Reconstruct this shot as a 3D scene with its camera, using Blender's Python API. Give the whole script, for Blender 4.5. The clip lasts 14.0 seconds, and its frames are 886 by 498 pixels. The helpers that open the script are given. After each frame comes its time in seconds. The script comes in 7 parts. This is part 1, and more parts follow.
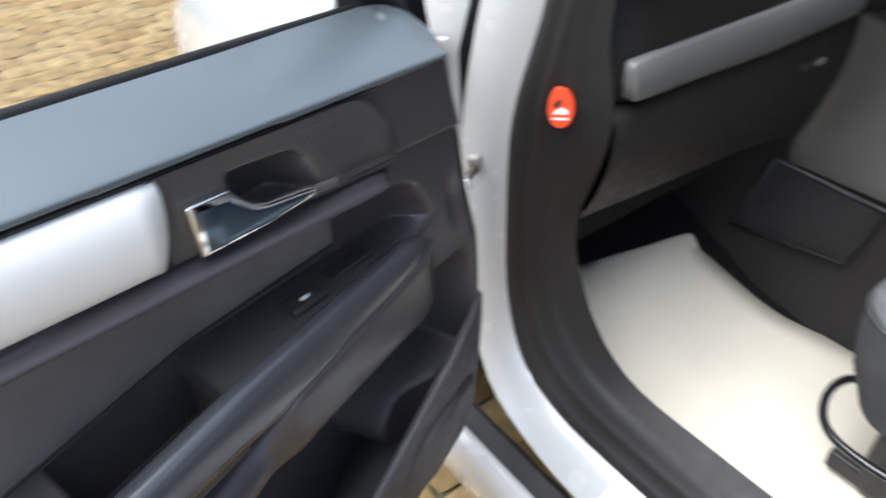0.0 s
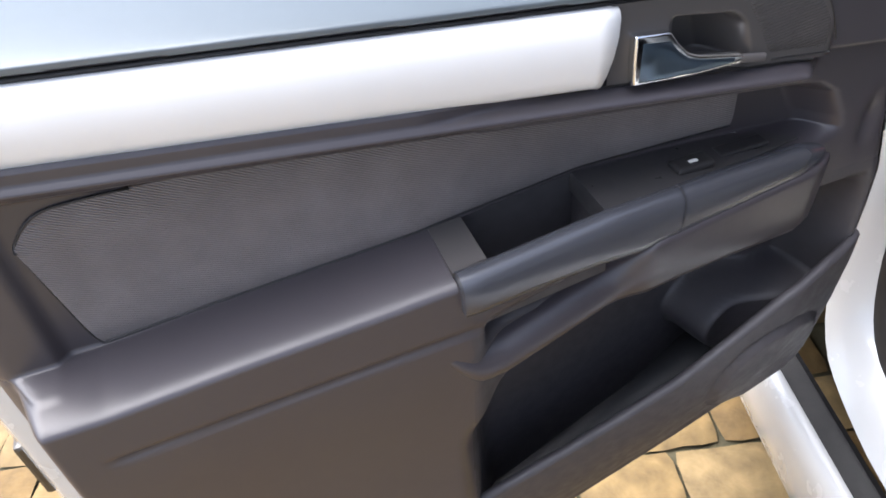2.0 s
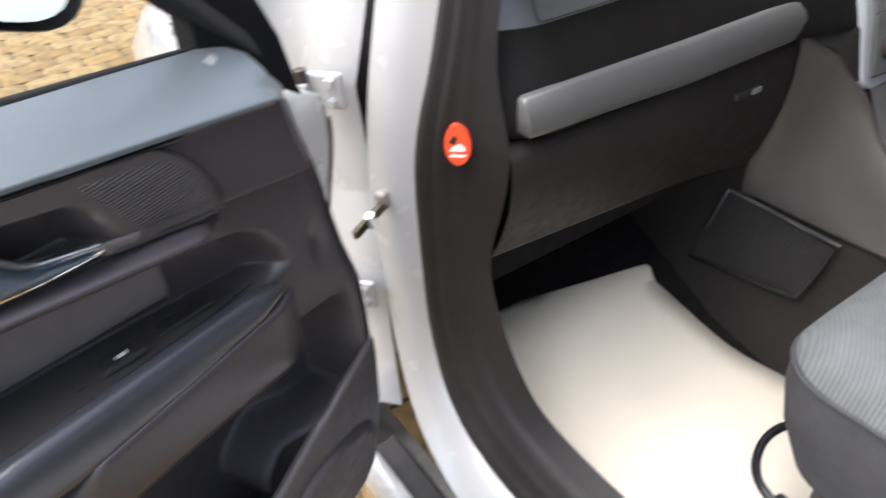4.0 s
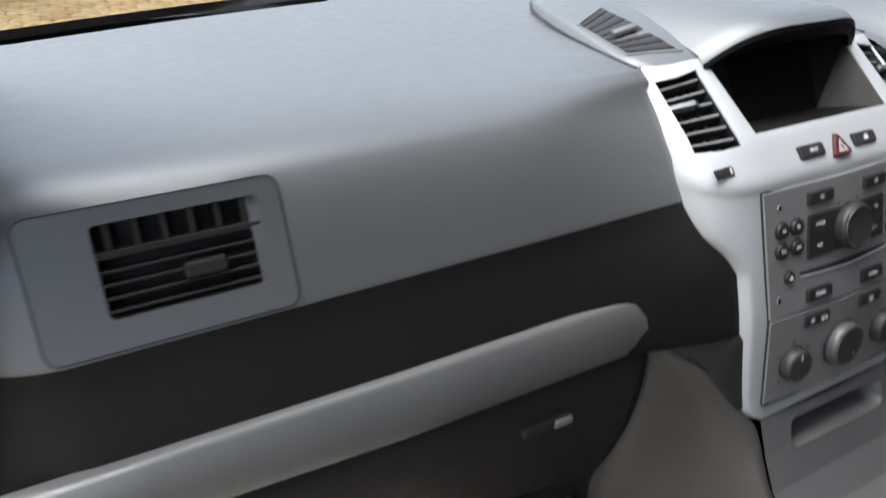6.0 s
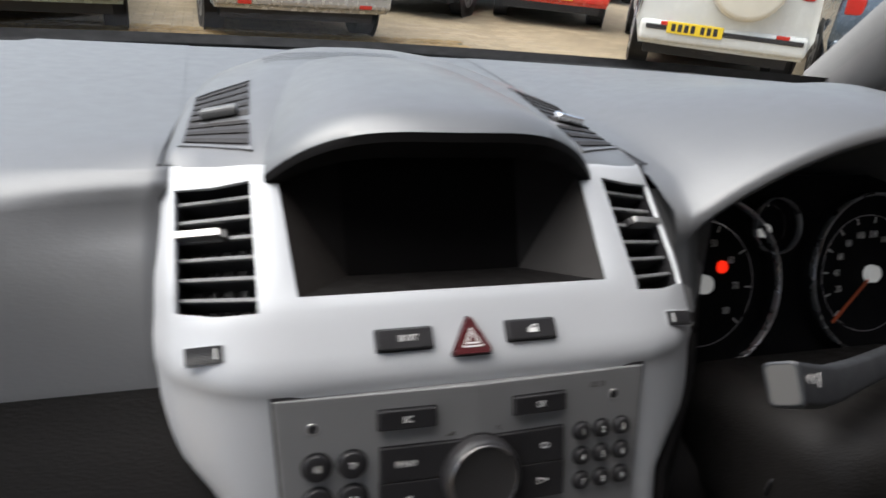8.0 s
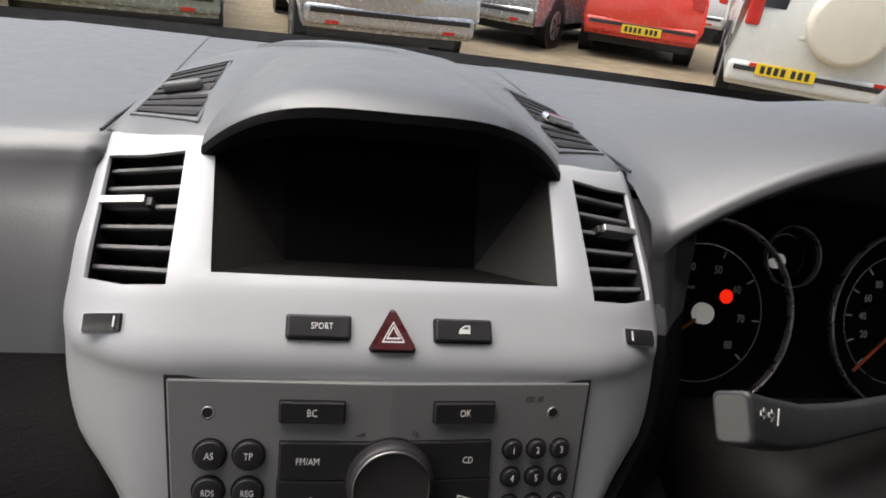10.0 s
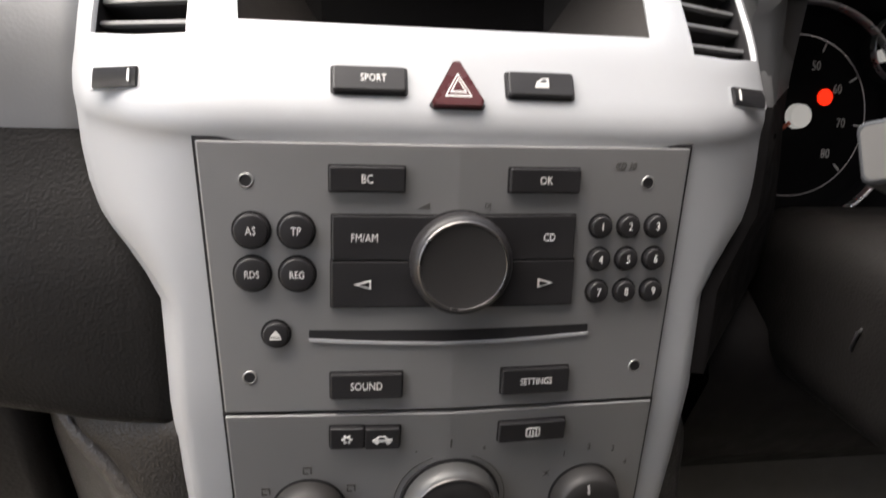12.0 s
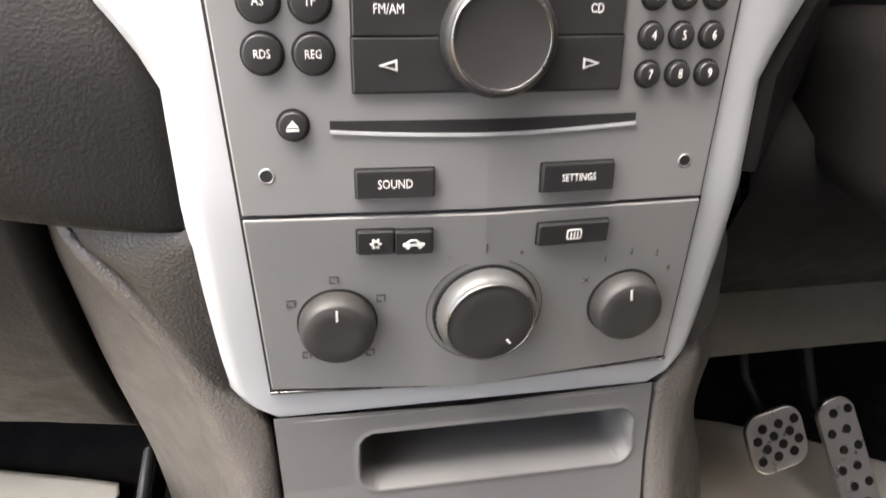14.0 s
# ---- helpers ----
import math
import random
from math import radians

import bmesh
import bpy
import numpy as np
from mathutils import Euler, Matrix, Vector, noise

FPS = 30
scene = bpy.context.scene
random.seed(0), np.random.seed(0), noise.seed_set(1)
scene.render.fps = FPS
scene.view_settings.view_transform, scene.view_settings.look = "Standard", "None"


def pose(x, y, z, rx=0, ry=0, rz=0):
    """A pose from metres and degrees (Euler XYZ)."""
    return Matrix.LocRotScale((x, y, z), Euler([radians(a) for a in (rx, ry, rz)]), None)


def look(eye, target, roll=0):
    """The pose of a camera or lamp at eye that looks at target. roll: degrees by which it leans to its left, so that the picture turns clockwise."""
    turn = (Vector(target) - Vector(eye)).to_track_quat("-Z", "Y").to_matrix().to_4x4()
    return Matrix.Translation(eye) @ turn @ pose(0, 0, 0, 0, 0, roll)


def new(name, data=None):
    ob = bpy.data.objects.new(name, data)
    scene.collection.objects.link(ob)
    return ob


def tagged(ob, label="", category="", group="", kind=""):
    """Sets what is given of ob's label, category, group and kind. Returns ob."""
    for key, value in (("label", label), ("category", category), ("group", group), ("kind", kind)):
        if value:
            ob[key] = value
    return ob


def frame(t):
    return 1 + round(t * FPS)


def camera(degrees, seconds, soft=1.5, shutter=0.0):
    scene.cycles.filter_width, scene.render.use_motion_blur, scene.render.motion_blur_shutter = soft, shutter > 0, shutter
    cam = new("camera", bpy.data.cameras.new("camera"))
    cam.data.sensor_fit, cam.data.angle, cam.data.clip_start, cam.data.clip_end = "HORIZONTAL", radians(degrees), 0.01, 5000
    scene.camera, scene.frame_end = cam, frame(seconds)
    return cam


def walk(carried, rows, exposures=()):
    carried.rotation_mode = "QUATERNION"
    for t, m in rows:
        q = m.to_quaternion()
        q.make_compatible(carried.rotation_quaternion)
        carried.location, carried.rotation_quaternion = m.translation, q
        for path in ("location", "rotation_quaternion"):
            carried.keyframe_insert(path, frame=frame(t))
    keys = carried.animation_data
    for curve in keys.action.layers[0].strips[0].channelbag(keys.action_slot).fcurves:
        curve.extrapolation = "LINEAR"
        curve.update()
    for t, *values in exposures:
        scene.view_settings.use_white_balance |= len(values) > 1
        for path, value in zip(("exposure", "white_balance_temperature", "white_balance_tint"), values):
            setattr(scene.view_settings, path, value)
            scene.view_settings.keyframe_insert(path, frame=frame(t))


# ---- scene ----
# camera path: seconds, eye, target, roll
cam = camera(64.3, 14.0, soft=1.6, shutter=0.5)
PATH = [
    (0, (-1.283, -0.444, 1.222), (-0.386, 0.865, 0.005), -3.0),
    (0.3, (-1.286, -0.467, 1.221), (-0.655, 0.983, -0.004), -3.5),
    (0.5, (-1.297, -0.475, 1.221), (-0.794, 1.012, -0.018), -3.5),
    (1, (-1.338, -0.514, 1.224), (-1.162, 1.051, -0.009), -5.3),
    (1.5, (-1.362, -0.524, 1.22), (-1.364, 1.027, -0.043), -6.4),
    (2, (-1.358, -0.527, 1.21), (-1.353, 1.0, -0.081), -6.4),
    (2.4, (-1.339, -0.528, 1.2), (-1.23, 0.999, -0.087), -5.6),
    (2.5, (-1.331, -0.521, 1.201), (-1.184, 0.991, -0.1), -5.2),
    (3, (-1.265, -0.514, 1.2), (-0.813, 0.973, -0.059), -3.4),
    (3.5, (-1.203, -0.517, 1.208), (-0.509, 0.918, 0.0), -3.0),
    (3.6, (-1.192, -0.517, 1.211), (-0.478, 0.903, -0.002), -3.1),
    (3.7, (-1.185, -0.51, 1.212), (-0.433, 0.895, 0.004), -3.1),
    (4, (-1.134, -0.498, 1.218), (-0.287, 0.881, 0.042), -4.7),
    (4.1, (-1.114, -0.476, 1.217), (-0.217, 0.841, 0.009), -3.4),
    (4.2, (-1.086, -0.47, 1.229), (-0.175, 0.796, -0.023), -2.8),
    (6.3, (-0.55, -0.299, 1.243), (0.24, 1.244, 0.245), 3.2),
    (6.5, (-0.509, -0.293, 1.23), (0.249, 1.283, 0.26), 4.5),
    (6.7, (-0.448, -0.286, 1.206), (0.299, 1.339, 0.31), 6.5),
    (7, (-0.366, -0.273, 1.188), (0.293, 1.413, 0.336), 8.0),
    (7.5, (-0.251, -0.263, 1.185), (0.316, 1.447, 0.316), 5.7),
    (8, (-0.13, -0.268, 1.206), (0.476, 1.436, 0.354), 6.3),
    (8.2, (-0.106, -0.273, 1.206), (0.474, 1.45, 0.373), 7.9),
    (10.3, (-0.051, -0.269, 1.172), (0.331, 1.52, 0.364), 7.4),
    (10.5, (-0.051, -0.269, 1.161), (0.321, 1.516, 0.339), 6.8),
    (11, (-0.048, -0.264, 1.135), (0.335, 1.485, 0.243), 6.6),
    (11.5, (-0.051, -0.256, 1.11), (0.295, 1.476, 0.172), 6.0),
    (12, (-0.056, -0.252, 1.091), (0.273, 1.443, 0.08), 5.3),
    (12.5, (-0.06, -0.255, 1.075), (0.263, 1.405, 0.008), 4.5),
    (13, (-0.062, -0.255, 1.067), (0.266, 1.375, -0.045), 4.8),
    (13.2, (-0.061, -0.255, 1.06), (0.267, 1.361, -0.072), 5.0),
    (13.5, (-0.064, -0.252, 1.053), (0.27, 1.314, -0.145), 5.7),
    (14, (-0.069, -0.247, 1.041), (0.269, 1.255, -0.236), 4.7),
]
walk(cam, [(t, look(e, g, r)) for t, e, g, r in PATH],
     exposures=[(0.0, 1.45, 6050, 8), (1.0, 1.7, 6090, 11), (2.4, 1.85, 6150, 13), (3.0, 2.15, 6200, 14), (3.5, 1.8, 6250, 13), (4.2, 1.6, 6350, 12), (6.3, 1.3, 6200, 8), (8.2, 0.9, 6450, 11), (10.3, 0.7, 6750, 13), (12.0, 1.6, 6850, 13), (14.0, 3.0, 6950, 13)])

# ---- daylight: bright overcast sky with a wide soft sun ----
world = bpy.data.worlds.new("sky")
scene.world = world
world.use_nodes = True
nt = world.node_tree
bg = nt.nodes["Background"]
sky = nt.nodes.new("ShaderNodeTexSky")
sky.sky_type = "NISHITA"
sky.sun_disc = False
sky.sun_elevation = radians(64)
sky.sun_rotation = radians(-72)
sky.dust_density = 3.0
sky.air_density = 1.0
wash = nt.nodes.new("ShaderNodeHueSaturation")
wash.inputs["Saturation"].default_value = 0.6
nt.links.new(sky.outputs[0], wash.inputs["Color"])
nt.links.new(wash.outputs[0], bg.inputs["Color"])
bg.inputs["Strength"].default_value = 0.15
sun = new("sun", bpy.data.lights.new("sun", "SUN"))
sun.data.energy = 2.8
sun.data.angle = radians(72)
sun.data.color = (1.0, 0.98, 0.95)
az, el = radians(-72), radians(64)
sun.matrix_world = look((0, 0, 0), (-math.sin(az) * math.cos(el), -math.cos(az) * math.cos(el), -math.sin(el)))


# ---- materials ----
def mat(name, color, rough=0.5, metal=0.0, spec=0.5, var=0.12, vscale=8.0, grain=0.0, gscale=700.0, coat=0.0, pattern="noise", rvar=0.08, turn=(0.0, 0.46, 0.0)):
    m = bpy.data.materials.new(name)
    m.use_nodes = True
    t = m.node_tree
    b = t.nodes["Principled BSDF"]
    b.inputs["Metallic"].default_value = metal
    b.inputs["Specular IOR Level"].default_value = spec
    b.inputs["Coat Weight"].default_value = coat
    b.inputs["Coat Roughness"].default_value = 0.05
    tc = t.nodes.new("ShaderNodeTexCoord")
    n1 = t.nodes.new("ShaderNodeTexNoise")
    n1.inputs["Scale"].default_value = vscale
    n1.inputs["Detail"].default_value = 6
    t.links.new(tc.outputs["Object"], n1.inputs["Vector"])
    r1 = t.nodes.new("ShaderNodeMapRange")
    r1.inputs["From Min"].default_value, r1.inputs["From Max"].default_value = 0.3, 0.7
    r1.inputs["To Min"].default_value, r1.inputs["To Max"].default_value = 1 - var, 1 + var
    t.links.new(n1.outputs["Fac"], r1.inputs["Value"])
    mul = t.nodes.new("ShaderNodeVectorMath")
    mul.operation = "SCALE"
    mul.inputs[0].default_value = color[:3]
    t.links.new(r1.outputs[0], mul.inputs["Scale"])
    t.links.new(mul.outputs[0], b.inputs["Base Color"])
    r2 = t.nodes.new("ShaderNodeMapRange")
    r2.inputs["From Min"].default_value, r2.inputs["From Max"].default_value = 0.3, 0.7
    r2.inputs["To Min"].default_value, r2.inputs["To Max"].default_value = max(0.02, rough - rvar), rough + rvar
    n2 = t.nodes.new("ShaderNodeTexNoise")
    n2.inputs["Scale"].default_value = vscale * 9
    n2.inputs["Detail"].default_value = 4
    t.links.new(tc.outputs["Object"], n2.inputs["Vector"])
    t.links.new(n2.outputs["Fac"], r2.inputs["Value"])
    t.links.new(r2.outputs[0], b.inputs["Roughness"])
    if grain:
        bump = t.nodes.new("ShaderNodeBump")
        bump.inputs["Strength"].default_value = grain
        bump.inputs["Distance"].default_value = 0.0006
        if pattern == "leather":
            g = t.nodes.new("ShaderNodeTexVoronoi")
            g.feature = "SMOOTH_F1"
            g.inputs["Scale"].default_value = gscale
            g.inputs["Smoothness"].default_value = 0.5
            out = g.outputs["Distance"]
        elif pattern == "weave":
            w1 = t.nodes.new("ShaderNodeTexWave")
            w1.bands_direction = "DIAGONAL"
            w1.inputs["Scale"].default_value = gscale
            w1.inputs["Distortion"].default_value = 0.6
            t.links.new(tc.outputs["Object"], w1.inputs["Vector"])
            w2 = t.nodes.new("ShaderNodeTexWave")
            w2.bands_direction = "Z"
            w2.inputs["Scale"].default_value = gscale * 0.7
            t.links.new(tc.outputs["Object"], w2.inputs["Vector"])
            g = t.nodes.new("ShaderNodeMath")
            g.operation = "ADD"
            t.links.new(w1.outputs["Fac"], g.inputs[0])
            t.links.new(w2.outputs["Fac"], g.inputs[1])
            out = g.outputs[0]
        elif pattern == "ribs":
            mp = t.nodes.new("ShaderNodeMapping")
            mp.inputs["Rotation"].default_value = turn
            t.links.new(tc.outputs["Object"], mp.inputs["Vector"])
            g = t.nodes.new("ShaderNodeTexWave")
            g.bands_direction = "Z"
            g.inputs["Scale"].default_value = gscale
            g.inputs["Distortion"].default_value = 0.25
            t.links.new(mp.outputs[0], g.inputs["Vector"])
            out = g.outputs["Fac"]
            r3 = t.nodes.new("ShaderNodeMapRange")
            r3.inputs["To Min"].default_value, r3.inputs["To Max"].default_value = 0.84, 1.13
            t.links.new(out, r3.inputs["Value"])
            mm = t.nodes.new("ShaderNodeMath")
            mm.operation = "MULTIPLY"
            t.links.new(r1.outputs[0], mm.inputs[0])
            t.links.new(r3.outputs[0], mm.inputs[1])
            t.links.new(mm.outputs[0], mul.inputs["Scale"])
        else:
            g = t.nodes.new("ShaderNodeTexNoise")
            g.inputs["Scale"].default_value = gscale
            g.inputs["Detail"].default_value = 3
            out = g.outputs["Fac"]
        if pattern not in ("weave", "ribs"):
            t.links.new(tc.outputs["Object"], g.inputs["Vector"])
        t.links.new(out, bump.inputs["Height"])
        t.links.new(bump.outputs[0], b.inputs["Normal"])
    return m


def glass_mat(name, tint, rough=0.0):
    m = bpy.data.materials.new(name)
    m.use_nodes = True
    t = m.node_tree
    t.nodes.remove(t.nodes["Principled BSDF"])
    tr = t.nodes.new("ShaderNodeBsdfTransparent")
    tr.inputs["Color"].default_value = (*tint, 1)
    gl = t.nodes.new("ShaderNodeBsdfGlossy")
    gl.inputs["Roughness"].default_value = rough
    mx = t.nodes.new("ShaderNodeMixShader")
    mx.inputs[0].default_value = 0.045
    t.links.new(tr.outputs[0], mx.inputs[1])
    t.links.new(gl.outputs[0], mx.inputs[2])
    t.links.new(mx.outputs[0], t.nodes["Material Output"].inputs["Surface"])
    return m


def glow_mat(name, color, strength):
    m = mat(name, color, 0.4)
    b = m.node_tree.nodes["Principled BSDF"]
    b.inputs["Emission Color"].default_value = (*color, 1)
    b.inputs["Emission Strength"].default_value = strength
    return m


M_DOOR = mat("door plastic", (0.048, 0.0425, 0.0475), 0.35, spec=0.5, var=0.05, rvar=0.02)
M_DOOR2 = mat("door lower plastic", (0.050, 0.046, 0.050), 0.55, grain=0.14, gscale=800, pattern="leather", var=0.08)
# the shelf's sky reflection is put into this paler, bluish colour
M_DOORTOPSHEEN = mat("door upper soft plastic", (0.089, 0.106, 0.117), 0.32, spec=0.7, var=0.04, rvar=0.02)
M_SURROUND = mat("handle surround plastic", (0.062, 0.057, 0.056), 0.36, spec=0.6, var=0.05, rvar=0.03)
M_PIVOT = mat("grey lever pivot", (0.10, 0.092, 0.09), 0.4, var=0.05)
M_GRIP = mat("smooth grip plastic", (0.045, 0.047, 0.056), 0.27, spec=0.9, var=0.04, rvar=0.0)
M_FABRIC = mat("woven door fabric", (0.185, 0.171, 0.171), 0.85, spec=0.2, grain=1.0, gscale=180, pattern="ribs", var=0.10, vscale=30)
M_BLACK = mat("black plastic", (0.018, 0.017, 0.018), 0.5, var=0.15)
M_GLOSSB = mat("glossy black plastic", (0.012, 0.012, 0.013), 0.18, var=0.1)
M_RUBBER = mat("black rubber", (0.014, 0.013, 0.013), 0.52, spec=0.3, grain=0.1, gscale=300, var=0.2)
M_MATT = mat("matt black seal", (0.010, 0.010, 0.011), 0.7, spec=0.15, var=0.1)
M_PILLAR = mat("black pillar trim", (0.021, 0.020, 0.022), 0.5, grain=0.12, gscale=900, pattern="leather", var=0.15)
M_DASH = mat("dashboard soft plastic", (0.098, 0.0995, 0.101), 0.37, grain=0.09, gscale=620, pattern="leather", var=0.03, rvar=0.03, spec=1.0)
# darker copy of the dash plastic, holding the cabin-side shade; also the shroud
M_DARKSHADE = mat("dark shroud plastic and dash shade", (0.0115, 0.0105, 0.0098), 0.58, spec=0.16, grain=0.4, gscale=640, pattern="leather", var=0.08)
M_DASHLOW = mat("lower dash plastic", (0.020, 0.0175, 0.016), 0.58, spec=0.28, grain=0.22, gscale=420, pattern="leather", var=0.08)
M_UNDER = mat("black under-dash plastic", (0.011, 0.010, 0.010), 0.7, spec=0.1, grain=0.1, gscale=500)
M_CHEEK = mat("dark grained plastic", (0.023, 0.0205, 0.0185), 0.46, grain=0.6, gscale=640, pattern="leather", var=0.08, spec=0.45)
M_GRAIN = mat("coarse grained plastic", (0.070, 0.063, 0.057), 0.42, grain=0.7, gscale=640, pattern="leather", var=0.08, spec=0.5)
M_SILVER = mat("satin silver trim", (0.47, 0.48, 0.49), 0.50, metal=0.25, var=0.03, rvar=0.05, grain=0.02, gscale=1500)
M_STRIP = mat("satin silver door strip", (0.78, 0.78, 0.77), 0.42, metal=0.0, var=0.03, rvar=0.04)
M_GREYFACE = mat("grey metallic faceplate", (0.31, 0.307, 0.304), 0.42, metal=0.5, var=0.04, rvar=0.05, grain=0.03, gscale=2200)
M_BAR = mat("brushed grey bar", (0.15, 0.148, 0.143), 0.45, metal=0.4, var=0.05)
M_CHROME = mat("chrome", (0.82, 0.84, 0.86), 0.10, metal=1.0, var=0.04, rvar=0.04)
# chrome tinted dark blue to carry the lever's reflection
M_CHROMEREFLECT = mat("chrome with reflection in its colour", (0.13, 0.18, 0.24), 0.32, metal=1.0, var=0.04, rvar=0.04)
M_BRIGHTRIM = mat("bright rim", (0.45, 0.44, 0.43), 0.35, metal=0.8, var=0.05)
M_VENT = mat("vent slat plastic", (0.028, 0.027, 0.027), 0.5, var=0.1)
M_VENTEDGE = mat("vent slat edge", (0.14, 0.14, 0.14), 0.45, var=0.1)
M_BUTTON = mat("black button", (0.022, 0.021, 0.022), 0.42, var=0.1, grain=0.05, gscale=1500)
M_KNOB = mat("grey knob rubber", (0.033, 0.031, 0.030), 0.52, var=0.08)
M_KNOBRIM = mat("knob grip", (0.12, 0.12, 0.118), 0.38, metal=0.4, var=0.06)
M_INK = mat("white print", (0.80, 0.79, 0.76), 0.5, var=0.03)
M_DARKINK = mat("dark print", (0.09, 0.085, 0.08), 0.5, var=0.05)
M_RED = mat("dark red lens", (0.075, 0.014, 0.016), 0.3, var=0.1)
M_STICKER = mat("red warning sticker", (0.85, 0.07, 0.02), 0.35, var=0.05)
M_WHITE = mat("white car paint", (0.41, 0.41, 0.405), 0.22, coat=0.6, var=0.03, vscale=3)
M_MAT = mat("cream paper floor mat", (0.66, 0.61, 0.515), 0.75, var=0.05, vscale=5, grain=0.12, gscale=160)
M_CARPET = mat("black carpet", (0.012, 0.011, 0.011), 0.95, spec=0.1, grain=0.8, gscale=500, var=0.3, vscale=40)
M_SEAT = mat("ribbed grey seat cloth", (0.115, 0.120, 0.122), 0.9, spec=0.15, grain=0.9, gscale=75, turn=(1.35, 0.55, 0.0), pattern="ribs", var=0.12, vscale=30)
M_SEATSIDE = mat("dark seat side cloth", (0.055, 0.055, 0.058), 0.85, spec=0.2, grain=0.4, gscale=300, var=0.12, vscale=30)
M_NET = mat("pocket net cord", (0.030, 0.028, 0.028), 0.8, var=0.2)
M_HEAD = mat("headliner", (0.17, 0.165, 0.16), 0.9, var=0.05, grain=0.3, gscale=400)
M_GLASS = glass_mat("car glass", (0.93, 0.95, 0.94))
M_DARKGLASS = mat("dark window", (0.02, 0.022, 0.024), 0.06, var=0.1)
M_MIRROR = mat("mirror silver", (0.85, 0.86, 0.87), 0.02, metal=1.0, var=0.01, rvar=0.01)
M_GAUGE = mat("gauge dial", (0.008, 0.008, 0.009), 0.8, spec=0.1, var=0.1)
M_SCREENSHADE = mat("unlit screen and hood shade", (0.0040, 0.0036, 0.0035), 0.6, spec=0.06, var=0.1)
M_KNOBRING = mat("knob ring", (0.20, 0.19, 0.185), 0.3, metal=0.9, var=0.05)
M_RING = mat("gauge ring", (0.45, 0.45, 0.46), 0.3, metal=0.8, var=0.05)
M_LAMP = glow_mat("red telltale", (1.0, 0.022, 0.004), 0.5)
M_NEEDLE = mat("orange needle", (0.75, 0.14, 0.05), 0.4)
M_HUB = glow_mat("softly lit white needle hub", (0.85, 0.85, 0.82), 0.12)
M_ALU = mat("aluminium pedal", (0.62, 0.61, 0.58), 0.32, metal=0.9, var=0.08, grain=0.05, gscale=900)
M_PLATE = mat("yellow number plate", (0.85, 0.60, 0.03), 0.4, var=0.05)
M_TYRE = mat("tyre rubber", (0.022, 0.021, 0.021), 0.75, var=0.2)
M_RIM = mat("wheel rim", (0.42, 0.43, 0.44), 0.35, metal=0.7, var=0.08)
M_LIGHT = mat("red tail light", (0.55, 0.03, 0.02), 0.15, var=0.1)
M_MORTAR = mat("damp joint sand", (0.075, 0.065, 0.035), 0.9, var=0.4, vscale=25, grain=0.6, gscale=200)


# ---- building helpers ----
def link_mesh(name, verts, faces, material, parent=None, label="", smooth=True, m=None):
    me = bpy.data.meshes.new(name)
    me.from_pydata([tuple(v) for v in verts], [], faces)
    me.validate()
    me.update()
    ob = new(name, me)
    if material:
        me.materials.append(material)
    if smooth:
        for p in me.polygons:
            p.use_smooth = True
    if parent:
        ob.parent = parent
    if m is not None:
        ob.matrix_basis = m
    if label:
        tagged(ob, label)
    return ob


def part(name, bm, material, parent=None, label="", smooth=False, m=None):
    me = bpy.data.meshes.new(name)
    bmesh.ops.recalc_face_normals(bm, faces=bm.faces)
    bm.to_mesh(me)
    bm.free()
    if smooth:
        for p in me.polygons:
            p.use_smooth = True
    ob = new(name, me)
    me.materials.append(material)
    if parent:
        ob.parent = parent
    if m is not None:
        ob.matrix_basis = m
    if label:
        tagged(ob, label)
    return ob


def thing(name, label, category, kind="", group="", m=None):
    ob = new(name)
    if m is not None:
        ob.matrix_basis = m
    return tagged(ob, label, category, group, kind)


def mod_bevel(ob, width, segments=2, angle=35):
    b = ob.modifiers.new("bevel", "BEVEL")
    b.width, b.segments, b.limit_method, b.angle_limit = width, segments, "ANGLE", radians(angle)
    return ob


def mod_solid(ob, thickness, offset=-1.0):
    s = ob.modifiers.new("solid", "SOLIDIFY")
    s.thickness, s.offset = thickness, offset
    return ob


def smooth_by_angle(ob, deg=40):
    me = ob.data
    for p in me.polygons:
        p.use_smooth = True
    me.set_sharp_from_angle(angle=radians(deg))
    return ob


def box_bm(sx, sy, sz, bevel=0.0, seg=2, centre=(0, 0, 0)):
    bm = bmesh.new()
    bmesh.ops.create_cube(bm, size=1.0)
    for v in bm.verts:
        v.co = Vector((v.co.x * sx + centre[0], v.co.y * sy + centre[1], v.co.z * sz + centre[2]))
    if bevel:
        bmesh.ops.bevel(bm, geom=list(bm.edges), offset=bevel, segments=seg, affect="EDGES", profile=0.5)
    return bm


def cyl_bm(r0, r1, h, seg=32, bevel=0.0, base=0.0):
    """A round boss along z, from base up."""
    bm = bmesh.new()
    bmesh.ops.create_cone(bm, cap_ends=True, segments=seg, radius1=r0, radius2=r1, depth=h)
    for v in bm.verts:
        v.co.z += h / 2 + base
    if bevel:
        top = [e for e in bm.edges if all(v.co.z > base + h * 0.9 for v in e.verts)]
        bmesh.ops.bevel(bm, geom=top, offset=bevel, segments=3, affect="EDGES", profile=0.5)
    return bm


